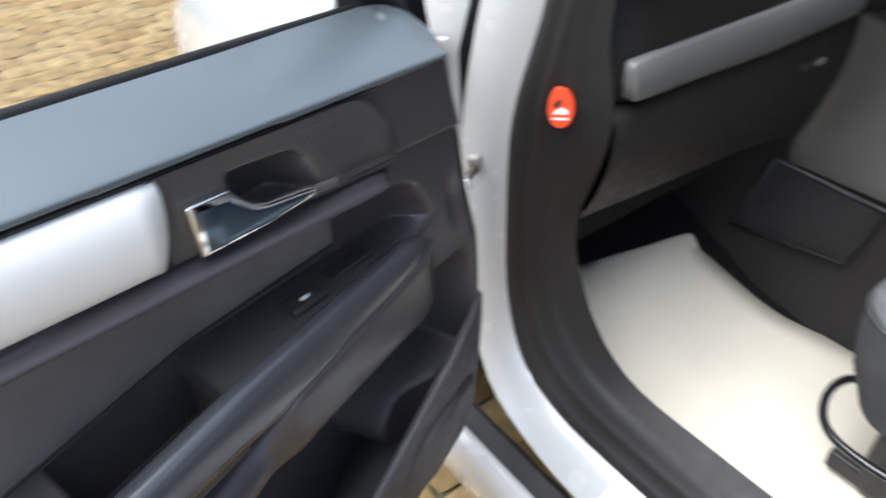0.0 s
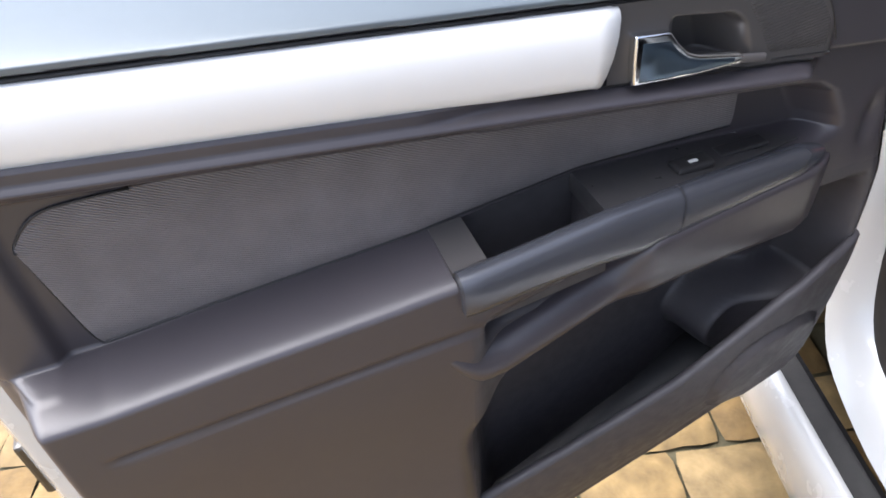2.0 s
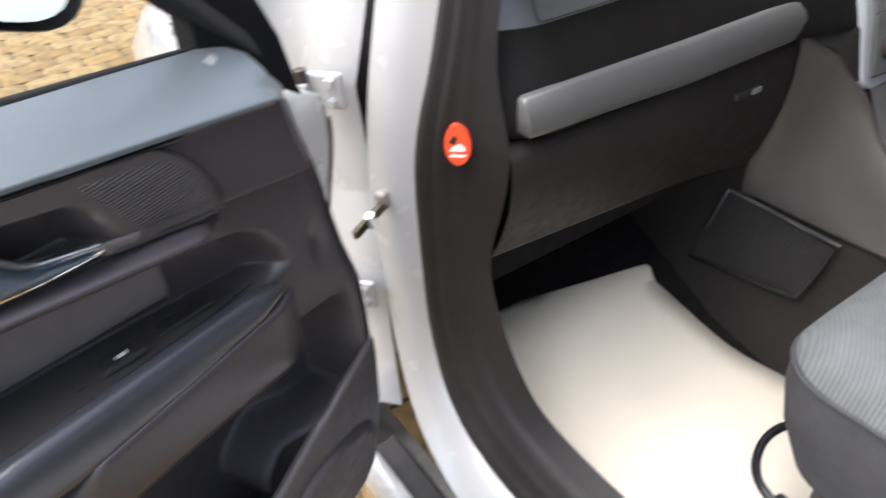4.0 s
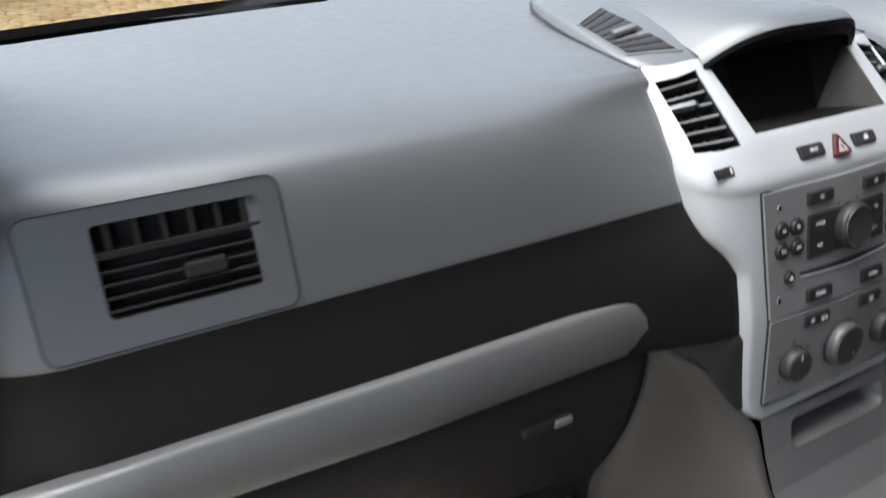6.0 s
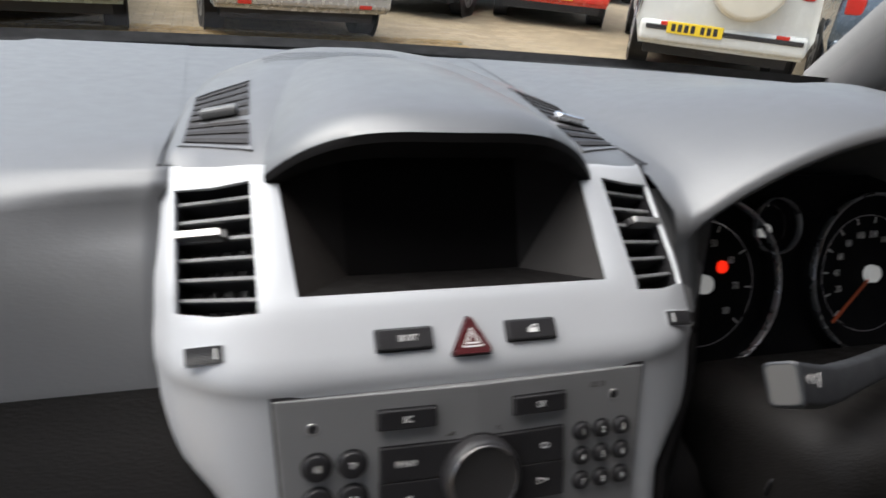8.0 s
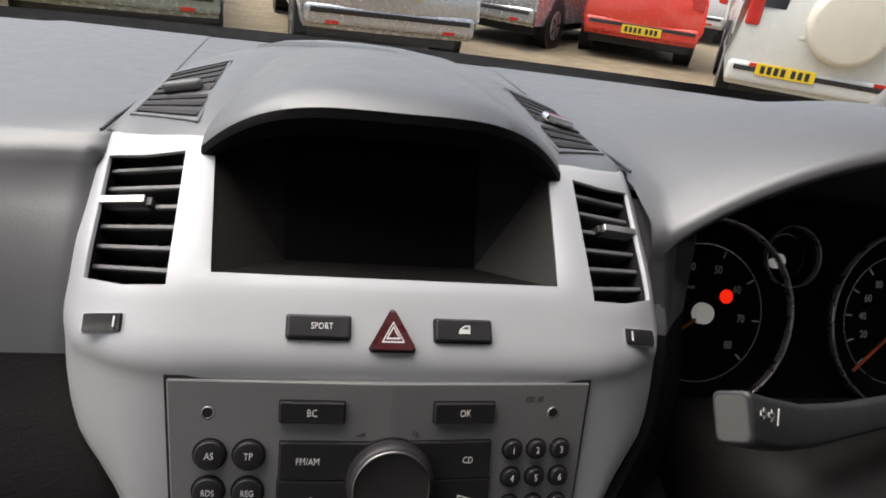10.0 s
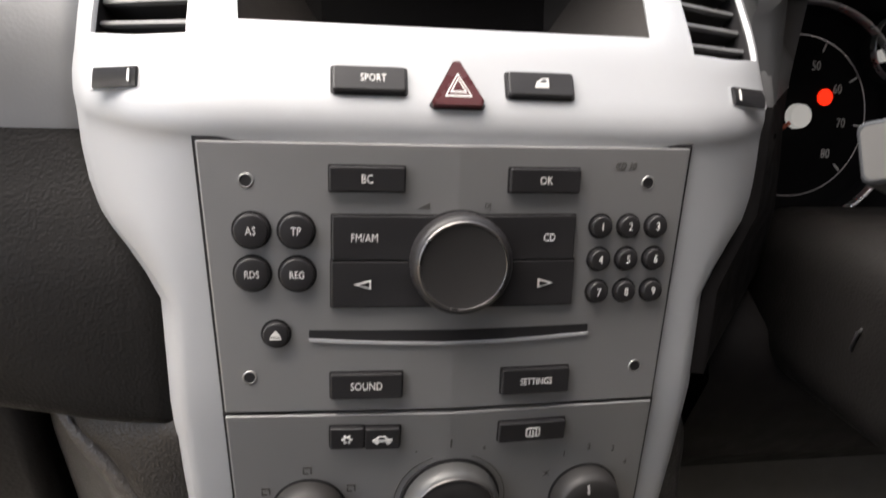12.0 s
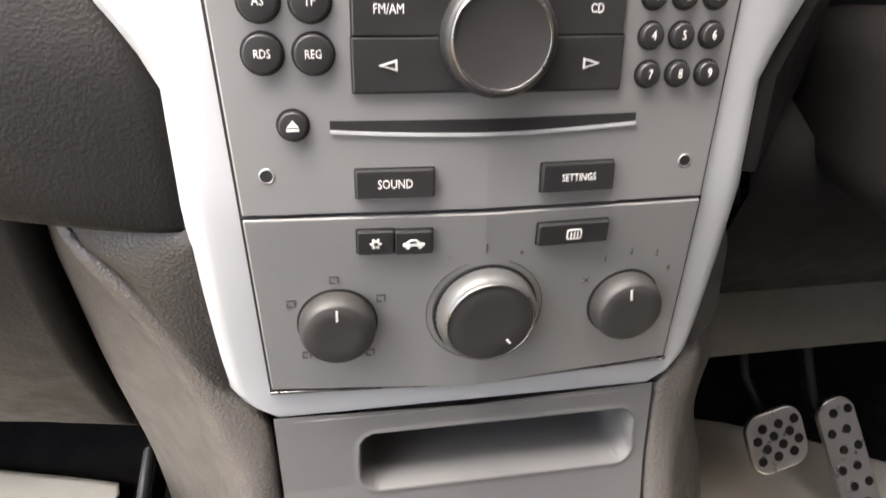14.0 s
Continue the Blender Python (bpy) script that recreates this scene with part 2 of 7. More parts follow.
def turned(profile, seg=40):
    """A turned shape: profile of (r, z) round the z axis."""
    verts, faces = [], []
    n = len(profile)
    for i in range(seg):
        a = 2 * math.pi * i / seg
        verts += [(r * math.cos(a), r * math.sin(a), z) for r, z in profile]
    for i in range(seg):
        j = (i + 1) % seg
        faces += [(i * n + k, j * n + k, j * n + k + 1, i * n + k + 1) for k in range(n - 1)]
    return verts, faces


def grid_faces(nu, nv, closed=False):
    out = []
    for i in range(nu - 1 + (1 if closed else 0)):
        for j in range(nv - 1):
            a, b = i % nu, (i + 1) % nu
            out.append((a * nv + j, b * nv + j, b * nv + j + 1, a * nv + j + 1))
    return out


def loft(sections):
    """Rows of equally many points to vertices and faces."""
    nv = len(sections[0])
    return [p for s in sections for p in s], grid_faces(len(sections), nv)


def prism(poly, depth, bevel=0.0, back=0.0):
    """A plate in the local xy plane from z=back to z=depth."""
    bm = bmesh.new()
    vs = [bm.verts.new((x, y, back)) for x, y in poly]
    f = bm.faces.new(vs)
    r = bmesh.ops.extrude_face_region(bm, geom=[f])
    top = [g for g in r["geom"] if isinstance(g, bmesh.types.BMVert)]
    for v in top:
        v.co.z = depth
    if bevel:
        es = [e for e in bm.edges if all(v.co.z > depth - 1e-6 for v in e.verts)]
        bmesh.ops.bevel(bm, geom=es, offset=bevel, segments=2, affect="EDGES", profile=0.5)
    return bm


def rounded_rect(w, h, r, seg=5, cx=0.0, cy=0.0):
    out = []
    for sx, sy, a0 in ((1, 1, 0), (-1, 1, 90), (-1, -1, 180), (1, -1, 270)):
        for k in range(seg + 1):
            a = radians(a0 + 90 * k / seg)
            out.append((cx + sx * (w / 2 - r) + r * math.cos(a), cy + sy * (h / 2 - r) + r * math.sin(a)))
    return out


def tube(points, r, seg=8):
    """A round cord along points."""
    pts = [Vector(p) for p in points]
    verts, n = [], len(pts)
    up = Vector((0.13, 0.21, 0.97))
    for i, p in enumerate(pts):
        d = (pts[min(i + 1, n - 1)] - pts[max(i - 1, 0)]).normalized()
        a = d.cross(up).normalized()
        b = d.cross(a).normalized()
        rr = r[i] if isinstance(r, (list, tuple)) else r
        verts += [p + rr * (math.cos(2 * math.pi * k / seg) * a + math.sin(2 * math.pi * k / seg) * b) for k in range(seg)]
    faces = []
    for i in range(n - 1):
        for k in range(seg):
            l = (k + 1) % seg
            faces.append((i * seg + k, i * seg + l, (i + 1) * seg + l, (i + 1) * seg + k))
    faces.append(tuple(range(seg)))
    faces.append(tuple((n - 1) * seg + k for k in range(seg)))
    return verts, faces


def smoothstep(a, b, x):
    t = np.clip((np.asarray(x, float) - a) / (b - a), 0, 1)
    return t * t * (3 - 2 * t)


def writing(text, size, material, parent, m, depth=0.0002, name="lettering", shear=0.0):
    cu = bpy.data.curves.new("text", "FONT")
    cu.body, cu.size, cu.extrude, cu.align_x, cu.align_y, cu.shear = text, size, depth, "CENTER", "CENTER", shear
    cu.resolution_u = 2
    tmp = bpy.data.objects.new("text", cu)
    scene.collection.objects.link(tmp)
    me = bpy.data.meshes.new_from_object(tmp.evaluated_get(bpy.context.evaluated_depsgraph_get()))
    bpy.data.objects.remove(tmp)
    bpy.data.curves.remove(cu)
    me.materials.clear()
    me.materials.append(material)
    ob = new(name, me)
    ob.parent = parent
    ob.matrix_basis = m @ Matrix.Diagonal((0.70, 0.90, 1.0, 1.0))
    return ob


# ---- ground: one sheet, with block paving beside the car ----
def ground():
    m = mat("worn tan yard surface", (0.36, 0.27, 0.155), 0.9, var=0.12, vscale=0.7, grain=0.8, gscale=60)
    t = m.node_tree
    tc = t.nodes.new("ShaderNodeTexCoord")
    br = t.nodes.new("ShaderNodeTexBrick")
    br.inputs["Scale"].default_value = 1.0
    br.inputs["Brick Width"].default_value, br.inputs["Row Height"].default_value = 0.195, 0.137
    br.inputs["Mortar Size"].default_value = 0.004
    br.inputs["Color1"].default_value = (0.27, 0.215, 0.135, 1)
    br.inputs["Color2"].default_value = (0.20, 0.155, 0.095, 1)
    br.inputs["Mortar"].default_value = (0.10, 0.08, 0.055, 1)
    t.links.new(tc.outputs["Object"], br.inputs["Vector"])
    sc = [n for n in t.nodes if n.type == "VECT_MATH"][0]
    t.links.new(br.outputs["Color"], sc.inputs[0])
    g = link_mesh("ground", [(-400, -400, -0.035), (400, -400, -0.035), (400, 900, -0.035), (-400, 900, -0.035)], [(0, 1, 2, 3)], m, smooth=False)
    tagged(g, "tan block-paved sales yard, worn and sandy", "ground", kind="structure")
    bed = link_mesh("paving_bed", [(-4.05, -1.25, -0.022), (2.45, -1.25, -0.022), (2.45, 7.2, -0.022), (-4.05, 7.2, -0.022)], [(0, 1, 2, 3)], M_MORTAR, smooth=False)
    tagged(bed, "dark damp joint sand under block paving", "paving bed", kind="structure")
    return bed


paving_bed = ground()


def shading_wall():
    # plain unseen wall on the driver's side, added to block light from there
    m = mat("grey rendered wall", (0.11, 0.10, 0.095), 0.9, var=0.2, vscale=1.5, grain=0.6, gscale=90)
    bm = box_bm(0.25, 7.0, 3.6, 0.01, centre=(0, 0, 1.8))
    w = part("shade_wall_east", bm, m, None, m=Matrix.Translation((1.55, -3.1, -0.035)))
    tagged(w, "unseen plain dark grey wall added to shade the driver's side", "wall", kind="structure")


shading_wall()


def block_paving(parent):
    m = mat("tumbled ochre paving block", (0.50, 0.33, 0.13), 0.85, var=0.38, vscale=18, grain=0.8, gscale=150)
    t = m.node_tree
    info = t.nodes.new("ShaderNodeObjectInfo")
    geo = t.nodes.new("ShaderNodeNewGeometry")
    add = t.nodes.new("ShaderNodeMath")
    add.operation = "ADD"
    t.links.new(info.outputs["Random"], add.inputs[0])
    t.links.new(geo.outputs["Random Per Island"], add.inputs[1])
    fr = t.nodes.new("ShaderNodeMath")
    fr.operation = "FRACT"
    t.links.new(add.outputs[0], fr.inputs[0])
    ramp = t.nodes.new("ShaderNodeValToRGB")
    ramp.color_ramp.elements[0].color = (0.182, 0.115, 0.040, 1)
    ramp.color_ramp.elements[1].color = (0.140, 0.082, 0.025, 1)
    e = ramp.color_ramp.elements.new(0.5)
    e.color = (0.205, 0.143, 0.064, 1)
    t.links.new(fr.outputs[0], ramp.inputs[0])
    sc = [n for n in t.nodes if n.type == "VECT_MATH"][0]
    t.links.new(ramp.outputs[0], sc.inputs[0])
    rng = random.Random(4)
    metas = []
    for k in range(5):
        bm = bmesh.new()
        n = 5
        w, l = 0.1905 + 0.002 * (k % 2), 0.1295 + 0.002 * (k % 3)
        pts = {}
        for i in range(n + 1):
            for j in range(n + 1):
                a, b = 2 * i / n - 1, 2 * j / n - 1
                # rounded corners and worn shoulders
                pull = 1 - 0.06 * (abs(a * b)) ** 3
                edge = i in (0, n) or j in (0, n)
                x = a * pull * w / 2 + rng.uniform(-0.0012, 0.0012)
                y = b * pull * l / 2 + rng.uniform(-0.0022, 0.0022)
                z = (-0.013 if j in (0, n) else -0.010) if edge else -0.002 * (max(abs(a), abs(b)) > 0.5)
                pts[i, j] = bm.verts.new((x, y, z + rng.uniform(-0.0018, 0.0018)))
        for i in range(n):
            for j in range(n):
                bm.faces.new((pts[i, j], pts[i + 1, j], pts[i + 1, j + 1], pts[i, j + 1]))
        me = bpy.data.meshes.new("paving_block")
        bm.to_mesh(me)
        bm.free()
        for p in me.polygons:
            p.use_smooth = True
        me.materials.append(m)
        metas.append(me)
    rest_v, rest_f, count = [], [], 0
    y, row = -1.2, 0
    while y < 7.2:
        x = -4.0 + (row % 2) * 0.098
        while x < 2.4:
            near = -1.75 < x < -0.55 and -0.35 < y < 0.75
            far = 0.9 < y
            side = abs(x) > 0.55 and y <= 0.9
            if near or far or side:
                me = metas[rng.randrange(5)]
                a = rng.uniform(-0.03, 0.03)
                if near and count < 290:
                    ob = new("paving_block", me)
                    ob.parent = parent
                    ob.matrix_basis = Matrix.Translation((x, y, -0.001)) @ Matrix.Rotation(a, 4, "Z")
                    count += 1
                else:
                    o = len(rest_v)
                    ca, sa = math.cos(a), math.sin(a)
                    rest_v += [(x + v.co.x * ca - v.co.y * sa, y + v.co.x * sa + v.co.y * ca, v.co.z - 0.001) for v in me.vertices]
                    rest_f += [tuple(o + i for i in p.vertices) for p in me.polygons]
            x += 0.196 + rng.uniform(-0.003, 0.003)
        y += 0.137
        row += 1
    ob = link_mesh("paving_blocks", rest_v, rest_f, m, parent)
    tagged(ob, "tumbled ochre paving blocks laid in rows", kind="stuff")


# ---- car body shell (setting) ----
def resample(pts, n):
    pts = [Vector(p) for p in pts]
    d = [0.0]
    for a, b in zip(pts, pts[1:]):
        d.append(d[-1] + (b - a).length)
    out = []
    for k in range(n):
        s = d[-1] * k / (n - 1)
        i = max(j for j in range(len(d)) if d[j] <= s + 1e-9)
        i = min(i, len(pts) - 2)
        out.append(pts[i].lerp(pts[i + 1], (s - d[i]) / max(1e-9, d[i + 1] - d[i])))
    return out


def rounded_path(pts, n=60, rounds=3):
    pts = [Vector(p) for p in pts]
    for _ in range(rounds):
        q = [pts[0]]
        for a, b in zip(pts, pts[1:]):
            q += [a.lerp(b, 0.25), a.lerp(b, 0.75)]
        pts = q + [pts[-1]]
    return resample(pts, n)


def car_body():
    body = thing("car_body", "white painted car body shell with the passenger door opening", "car body", kind="structure")
    # door opening rim, from the top of the hinge post down round the corner and along the sill
    outer = rounded_path([(-0.690, 0.06, 1.30), (-0.728, 0.108, 1.06), (-0.747, 0.125, 0.935), (-0.764, 0.137, 0.865), (-0.772, 0.146, 0.80), (-0.772, 0.148, 0.66), (-0.772, 0.146, 0.54),
                          (-0.775, 0.105, 0.43), (-0.785, 0.02, 0.405), (-0.79, -0.10, 0.405), (-0.79, -1.0, 0.405)], 70)
    crest = rounded_path([(-0.675, 0.015, 1.30), (-0.722, 0.066, 1.06), (-0.734, 0.085, 0.935), (-0.744, 0.100, 0.865), (-0.748, 0.112, 0.80), (-0.748, 0.116, 0.66), (-0.748, 0.108, 0.55),
                          (-0.75, 0.06, 0.465), (-0.755, -0.03, 0.445), (-0.758, -0.13, 0.445), (-0.758, -1.0, 0.445)], 70)
    inner = rounded_path([(-0.655, -0.02, 1.30), (-0.714, 0.035, 1.06), (-0.720, 0.050, 0.935), (-0.715, 0.026, 0.85), (-0.715, 0.045, 0.77), (-0.715, 0.076, 0.685), (-0.715, 0.066, 0.615),
                          (-0.715, 0.020, 0.528), (-0.715, -0.05, 0.476), (-0.712, -0.16, 0.470), (-0.71, -1.0, 0.470)], 70)
    foot = rounded_path([(-0.64, 0.06, 1.30), (-0.68, 0.12, 1.06), (-0.69, 0.15, 0.915), (-0.69, 0.15, 0.85), (-0.69, 0.16, 0.77), (-0.69, 0.17, 0.685), (-0.69, 0.16, 0.60),
                         (-0.675, 0.10, 0.42), (-0.665, -0.02, 0.35), (-0.66, -0.16, 0.335), (-0.66, -1.0, 0.335)], 70)
    flange = rounded_path([(-0.725, 0.13, 1.30), (-0.765, 0.170, 1.06), (-0.795, 0.187, 0.91), (-0.805, 0.20, 0.80), (-0.805, 0.20, 0.66), (-0.805, 0.195, 0.52),
                           (-0.815, 0.14, 0.385), (-0.835, 0.03, 0.375), (-0.848, -0.10, 0.372), (-0.848, -1.0, 0.372)], 70)
    v, f = loft([[a, a.lerp(b, 0.35) + Vector((-0.006, -0.002, 0.002)), a.lerp(b, 0.7) + Vector((-0.006, -0.004, 0.004)), b] for a, b in zip(flange, outer)])
    link_mesh("door_jamb", v, f, M_WHITE, body, "white painted door jamb")
    # rubber seal with ridges
    secs = []
    for o, c, i in zip(outer, crest, inner):
        row = []
        for k in range(13):
            t = k / 12
            p = o.lerp(c, min(1, t * 2)) if t < 0.5 else c.lerp(i, (t - 0.5) * 2)
            ridge = 0.005 * abs(math.sin(t * math.pi * 4)) if t < 0.62 else 0.0
            row.append(p + Vector((-ridge, -ridge * 0.8, ridge * 0.6)))
        secs.append(row)
    v, f = loft(secs)
    link_mesh("door_seal", v, f, M_RUBBER, body, "ribbed black rubber door seal")
    v, f = loft([[a, a.lerp(b, 0.25) + Vector((0.006, 0.01, 0.002)), b] for a, b in zip(inner, foot)])
    link_mesh("sill_trim", v, f, M_PILLAR, body, "black moulded sill and kick trim")
    # outer sill: groove strip, painted edge, outer skin
    ys = [0.45, 0.16, 0.12, 0.10, -0.1, -1.0]
    prof = [(-0.848, 0.372), (-0.846, 0.358), (-0.882, 0.350), (-0.884, 0.366)]
    v, f = loft([[(x, y, z) for x, z in prof] for y in ys[1:]])
    link_mesh("sill_rubber", v, f, M_RUBBER, body, "black rubber strip set in the sill", smooth=False)
    prof = [(-0.884, 0.366), (-0.893, 0.372), (-0.905, 0.362), (-0.912, 0.335), (-0.90, 0.24), (-0.86, 0.17), (-0.75, 0.15)]
    v, f = loft([[(x, y, z) for x, z in prof] for y in ys])
    link_mesh("sill", v, f, M_WHITE, body, "white painted sill edge")
    # sill data label
    bm = prism(rounded_rect(0.035, 0.06, 0.003), 0.0008)
    part("sill_label", bm, mat("clear label", (0.62, 0.63, 0.63), 0.3), body, "small clear label on the sill",
         m=Matrix.Translation((-0.822, -0.145, 0.398)) @ Matrix.Rotation(radians(-28), 4, "Y"))
    # hinge post: the painted recess behind the door edge
    prof = [(-0.805, 0.20), (-0.835, 0.235), (-0.83, 0.30), (-0.87, 0.33), (-0.905, 0.335)]
    secs = []
    for z in (0.36, 0.45, 0.6, 0.7, 0.745, 0.75, 0.9, 0.97, 1.05):
        lean = max(0.0, z - 0.9) * 0.25
        pinch = 0.012 if 0.70 < z < 0.76 else 0.0
        secs.append([(x + lean + pinch, y - lean * 0.4 + pinch, z) for x, y in prof])
    v, f = loft(secs)
    link_mesh("hinge_post", v, f, M_WHITE, body, "white painted hinge post")
    # door check strap
    strap = part("check_strap", box_bm(0.085, 0.007, 0.013, 0.002), mat("greasy steel", (0.12, 0.10, 0.08), 0.35, metal=0.8), body, "greasy steel door check strap",
         m=Matrix.Translation((-0.818, 0.168, 0.748)) @ Matrix.Rotation(radians(20), 4, "Z") @ Matrix.Rotation(radians(-12), 4, "Y"))
    part("strap_roller", cyl_bm(0.007, 0.007, 0.018, 14, 0.001), M_CHROME, strap, "worn steel roller", m=Matrix.Translation((-0.012, -0.002, -0.009)))
    part("strap_guide", box_bm(0.036, 0.020, 0.024, 0.007, 3, centre=(0.032, 0.004, 0.006)), mat("dull cast guide", (0.30, 0.285, 0.26), 0.5, metal=0.3, var=0.3, vscale=50), strap, "dull grey cast strap guide")
    part("strap_pin", cyl_bm(0.006, 0.006, 0.024, 14, 0.001), mat("rusty pin", (0.22, 0.10, 0.04), 0.7, var=0.4, vscale=90), strap, "rusty hinge pin", m=Matrix.Translation((0.030, -0.002, -0.012)))
    for z in (0.60, 0.90):
        hm = Matrix.Translation((-0.842, 0.222, z)) @ Matrix.Rotation(radians(-50), 4, "Z")
        h = part("door_hinge", box_bm(0.046, 0.010, 0.044, 0.004, centre=(0.010, 0, 0)), M_WHITE, body, "white painted door hinge", m=hm)
        part("hinge_arm", box_bm(0.034, 0.014, 0.026, 0.005, centre=(-0.026, -0.006, 0)), M_WHITE, h, m=Matrix.Rotation(radians(24), 4, "Z"))
        part("hinge_pin", cyl_bm(0.0075, 0.0075, 0.056, 16, 0.002, base=-0.028), mat("greasy hinge pin", (0.10, 0.085, 0.07), 0.4, metal=0.6, var=0.3, vscale=60), h, "greasy dark hinge pin", m=Matrix.Translation((-0.014, -0.008, 0)))
        for dz in (-0.012, 0.012):
            part("bolt", cyl_bm(0.0065, 0.006, 0.006, 6, 0.001), M_WHITE, h, m=Matrix.Translation((0.019, -0.005, dz)) @ Matrix.Rotation(radians(90), 4, "X"))
    # front wing and bonnet
    secs = []
    for y, w, zt in ((0.335, 0.905, 0.965), (0.55, 0.905, 0.94), (0.80, 0.90, 0.895), (1.05, 0.885, 0.845), (1.22, 0.85, 0.79), (1.34, 0.76, 0.73), (1.42, 0.60, 0.66)):
        row = []
        for s in (-1, 1):
            q = [(s * w, y, 0.25), (s * (w + 0.02), y, 0.55), (s * (w + 0.006), y, zt - 0.10), (s * (w - 0.04), y, zt - 0.03), (s * (w - 0.12), y, zt), (s * (w - 0.35), y, zt + 0.012), (s * (w - 0.62), y, zt + 0.016)]
            row += q if s < 0 else q[::-1]
        secs.append(row)
    v, f = loft(secs)
    n = len(secs[0])
    f.append(tuple((len(secs) - 1) * n + k for k in range(n)))
    link_mesh("front_wing", v, f, M_WHITE, body, "white bonnet and front wings")
    for s in (-1, 1):
        bm = cyl_bm(0.33, 0.33, 0.03, 32)
        part("wheel_arch", bm, M_BLACK, body, "black wheel arch", m=Matrix.Translation((s * 0.90 - 0.015 * s, 0.98, 0.32)) @ Matrix.Rotation(radians(90), 4, "Y"))
        w = part("road_wheel", cyl_bm(0.31, 0.31, 0.2, 36, 0.02), M_TYRE, body, "black tyre", m=Matrix.Translation((s * 0.80, 0.98, 0.31)) @ Matrix.Rotation(radians(90 * s), 4, "Y"))
        part("rim", cyl_bm(0.20, 0.19, 0.012, 30, 0.004), M_RIM, w, "silver rim", m=Matrix.Translation((0, 0, 0.195)))
    # floor, bulkhead, far side, rear, roof and pillars close the cabin
    link_mesh("cabin_floor", *loft([[(-0.68, y, z), (0.74, y, z)] for y, z in ((-2.2, 0.30), (-0.1, 0.312), (0.05, 0.335), (0.20, 0.385), (0.30, 0.425), (0.40, 0.52), (0.50, 0.65), (0.56, 0.80), (0.58, 1.04))]), M_CARPET, body, "black carpeted floor and bulkhead", smooth=False)
    link_mesh("cowl", *loft([[(x, 0.45 + 0.16 * (1 - (x / 0.85) ** 2), 1.05), (x, 0.52 + 0.16 * (1 - (x / 0.85) ** 2), 1.03), (x, 0.66, 1.01)] for x in np.linspace(-0.85, 0.85, 18)]), M_BLACK, body, "black plastic windscreen cowl")
    side = [(0.76, -2.2, 0.3), (0.76, 0.6, 0.3), (0.76, 0.6, 1.02), (0.76, -1.0, 1.06), (0.64, -1.0, 1.58), (0.64, -2.2, 1.56)]
    link_mesh("far_side", side[:4] + [(0.76, -2.2, 1.06)] + side[4:], [(0, 1, 2, 3, 4), (4, 3, 5, 6)], M_DOOR2, body, "dark trim of the far door", smooth=False)
    rear = [(-0.76, -2.2, 0.3), (0.76, -2.2, 0.3), (0.64, -2.2, 1.56), (-0.64, -2.2, 1.56)]
    link_mesh("rear_wall", rear, [(0, 1, 2, 3)], M_DOOR2, body, "dark rear trim", smooth=False)
    link_mesh("near_rear_side", [(-0.76, -2.2, 0.3), (-0.76, -1.0, 0.3), (-0.76, -1.0, 1.06), (-0.76, -2.2, 1.06), (-0.64, -1.0, 1.58), (-0.64, -2.2, 1.56)], [(0, 1, 2, 3), (3, 2, 4, 5)], M_DOOR2, body, "dark trim of the rear door", smooth=False)
    for s in (-1, 1):
        y1 = -1.0 if s < 0 else 0.335
        secs = [[(s * 0.80, y, 0.20), (s * 0.90, y, 0.26), (s * 0.925, y, 0.55), (s * 0.905, y, 0.90), (s * 0.86, y, 1.03), (s * 0.80, y, 1.055)] for y in np.linspace(-2.3, y1, 8)]
        link_mesh("side_panel", *loft(secs), M_WHITE, body, "white painted side panel")
        w = part("road_wheel", cyl_bm(0.31, 0.31, 0.2, 36, 0.02), M_TYRE, body, "black tyre", m=Matrix.Translation((s * 0.745, -1.72, 0.31)) @ Matrix.Rotation(radians(90 * s), 4, "Y"))
        part("rim", cyl_bm(0.20, 0.19, 0.012, 30, 0.004), M_RIM, w, "silver rim", m=Matrix.Translation((0, 0, 0.195)))
        link_mesh("rear_side_glass", [(s * 0.79, -2.2, 1.058), (s * 0.79, -1.02, 1.058), (s * 0.665, -1.02, 1.575), (s * 0.665, -2.2, 1.555)], [(0, 1, 2, 3)], M_DARKGLASS, body, "dark rear side glass", smooth=False)
    link_mesh("tailgate", [(-0.92, -2.31, 0.25), (0.92, -2.31, 0.25), (0.80, -2.33, 1.05), (0.66, -2.29, 1.57), (-0.66, -2.29, 1.57), (-0.80, -2.33, 1.05)], [(0, 1, 2, 5), (5, 2, 3, 4)], M_WHITE, body, "white tailgate", smooth=False)
    secs = [[(x, y, z - 0.05 * (x / 0.6) ** 2) for x in np.linspace(-0.60, 0.60, 9)] for y, z in ((-2.2, 1.56), (-1.2, 1.61), (-0.55, 1.60), (-0.15, 1.54))]
    link_mesh("roof_lining", *loft(secs), M_HEAD, body, "pale grey roof lining")
    secs = [[(x, y, z + 0.03 - 0.05 * (x / 0.6) ** 2) for x in np.linspace(-0.64, 0.64, 9)] for y, z in ((-2.3, 1.56), (-1.2, 1.61), (-0.55, 1.60), (-0.12, 1.54))]
    link_mesh("roof", *loft(secs), M_WHITE, body, "white roof")
    for s in (-1, 1):
        v, f = tube([(s * 0.74, 0.40, 1.02), (s * 0.71, 0.25, 1.14), (s * 0.66, 0.06, 1.32), (s * 0.61, -0.15, 1.51)] if s < 0 else [(0.725, 0.545, 1.03), (0.685, 0.42, 1.14), (0.64, 0.20, 1.31), (0.59, -0.13, 1.52)], [0.045, 0.045, 0.042, 0.04], 10)
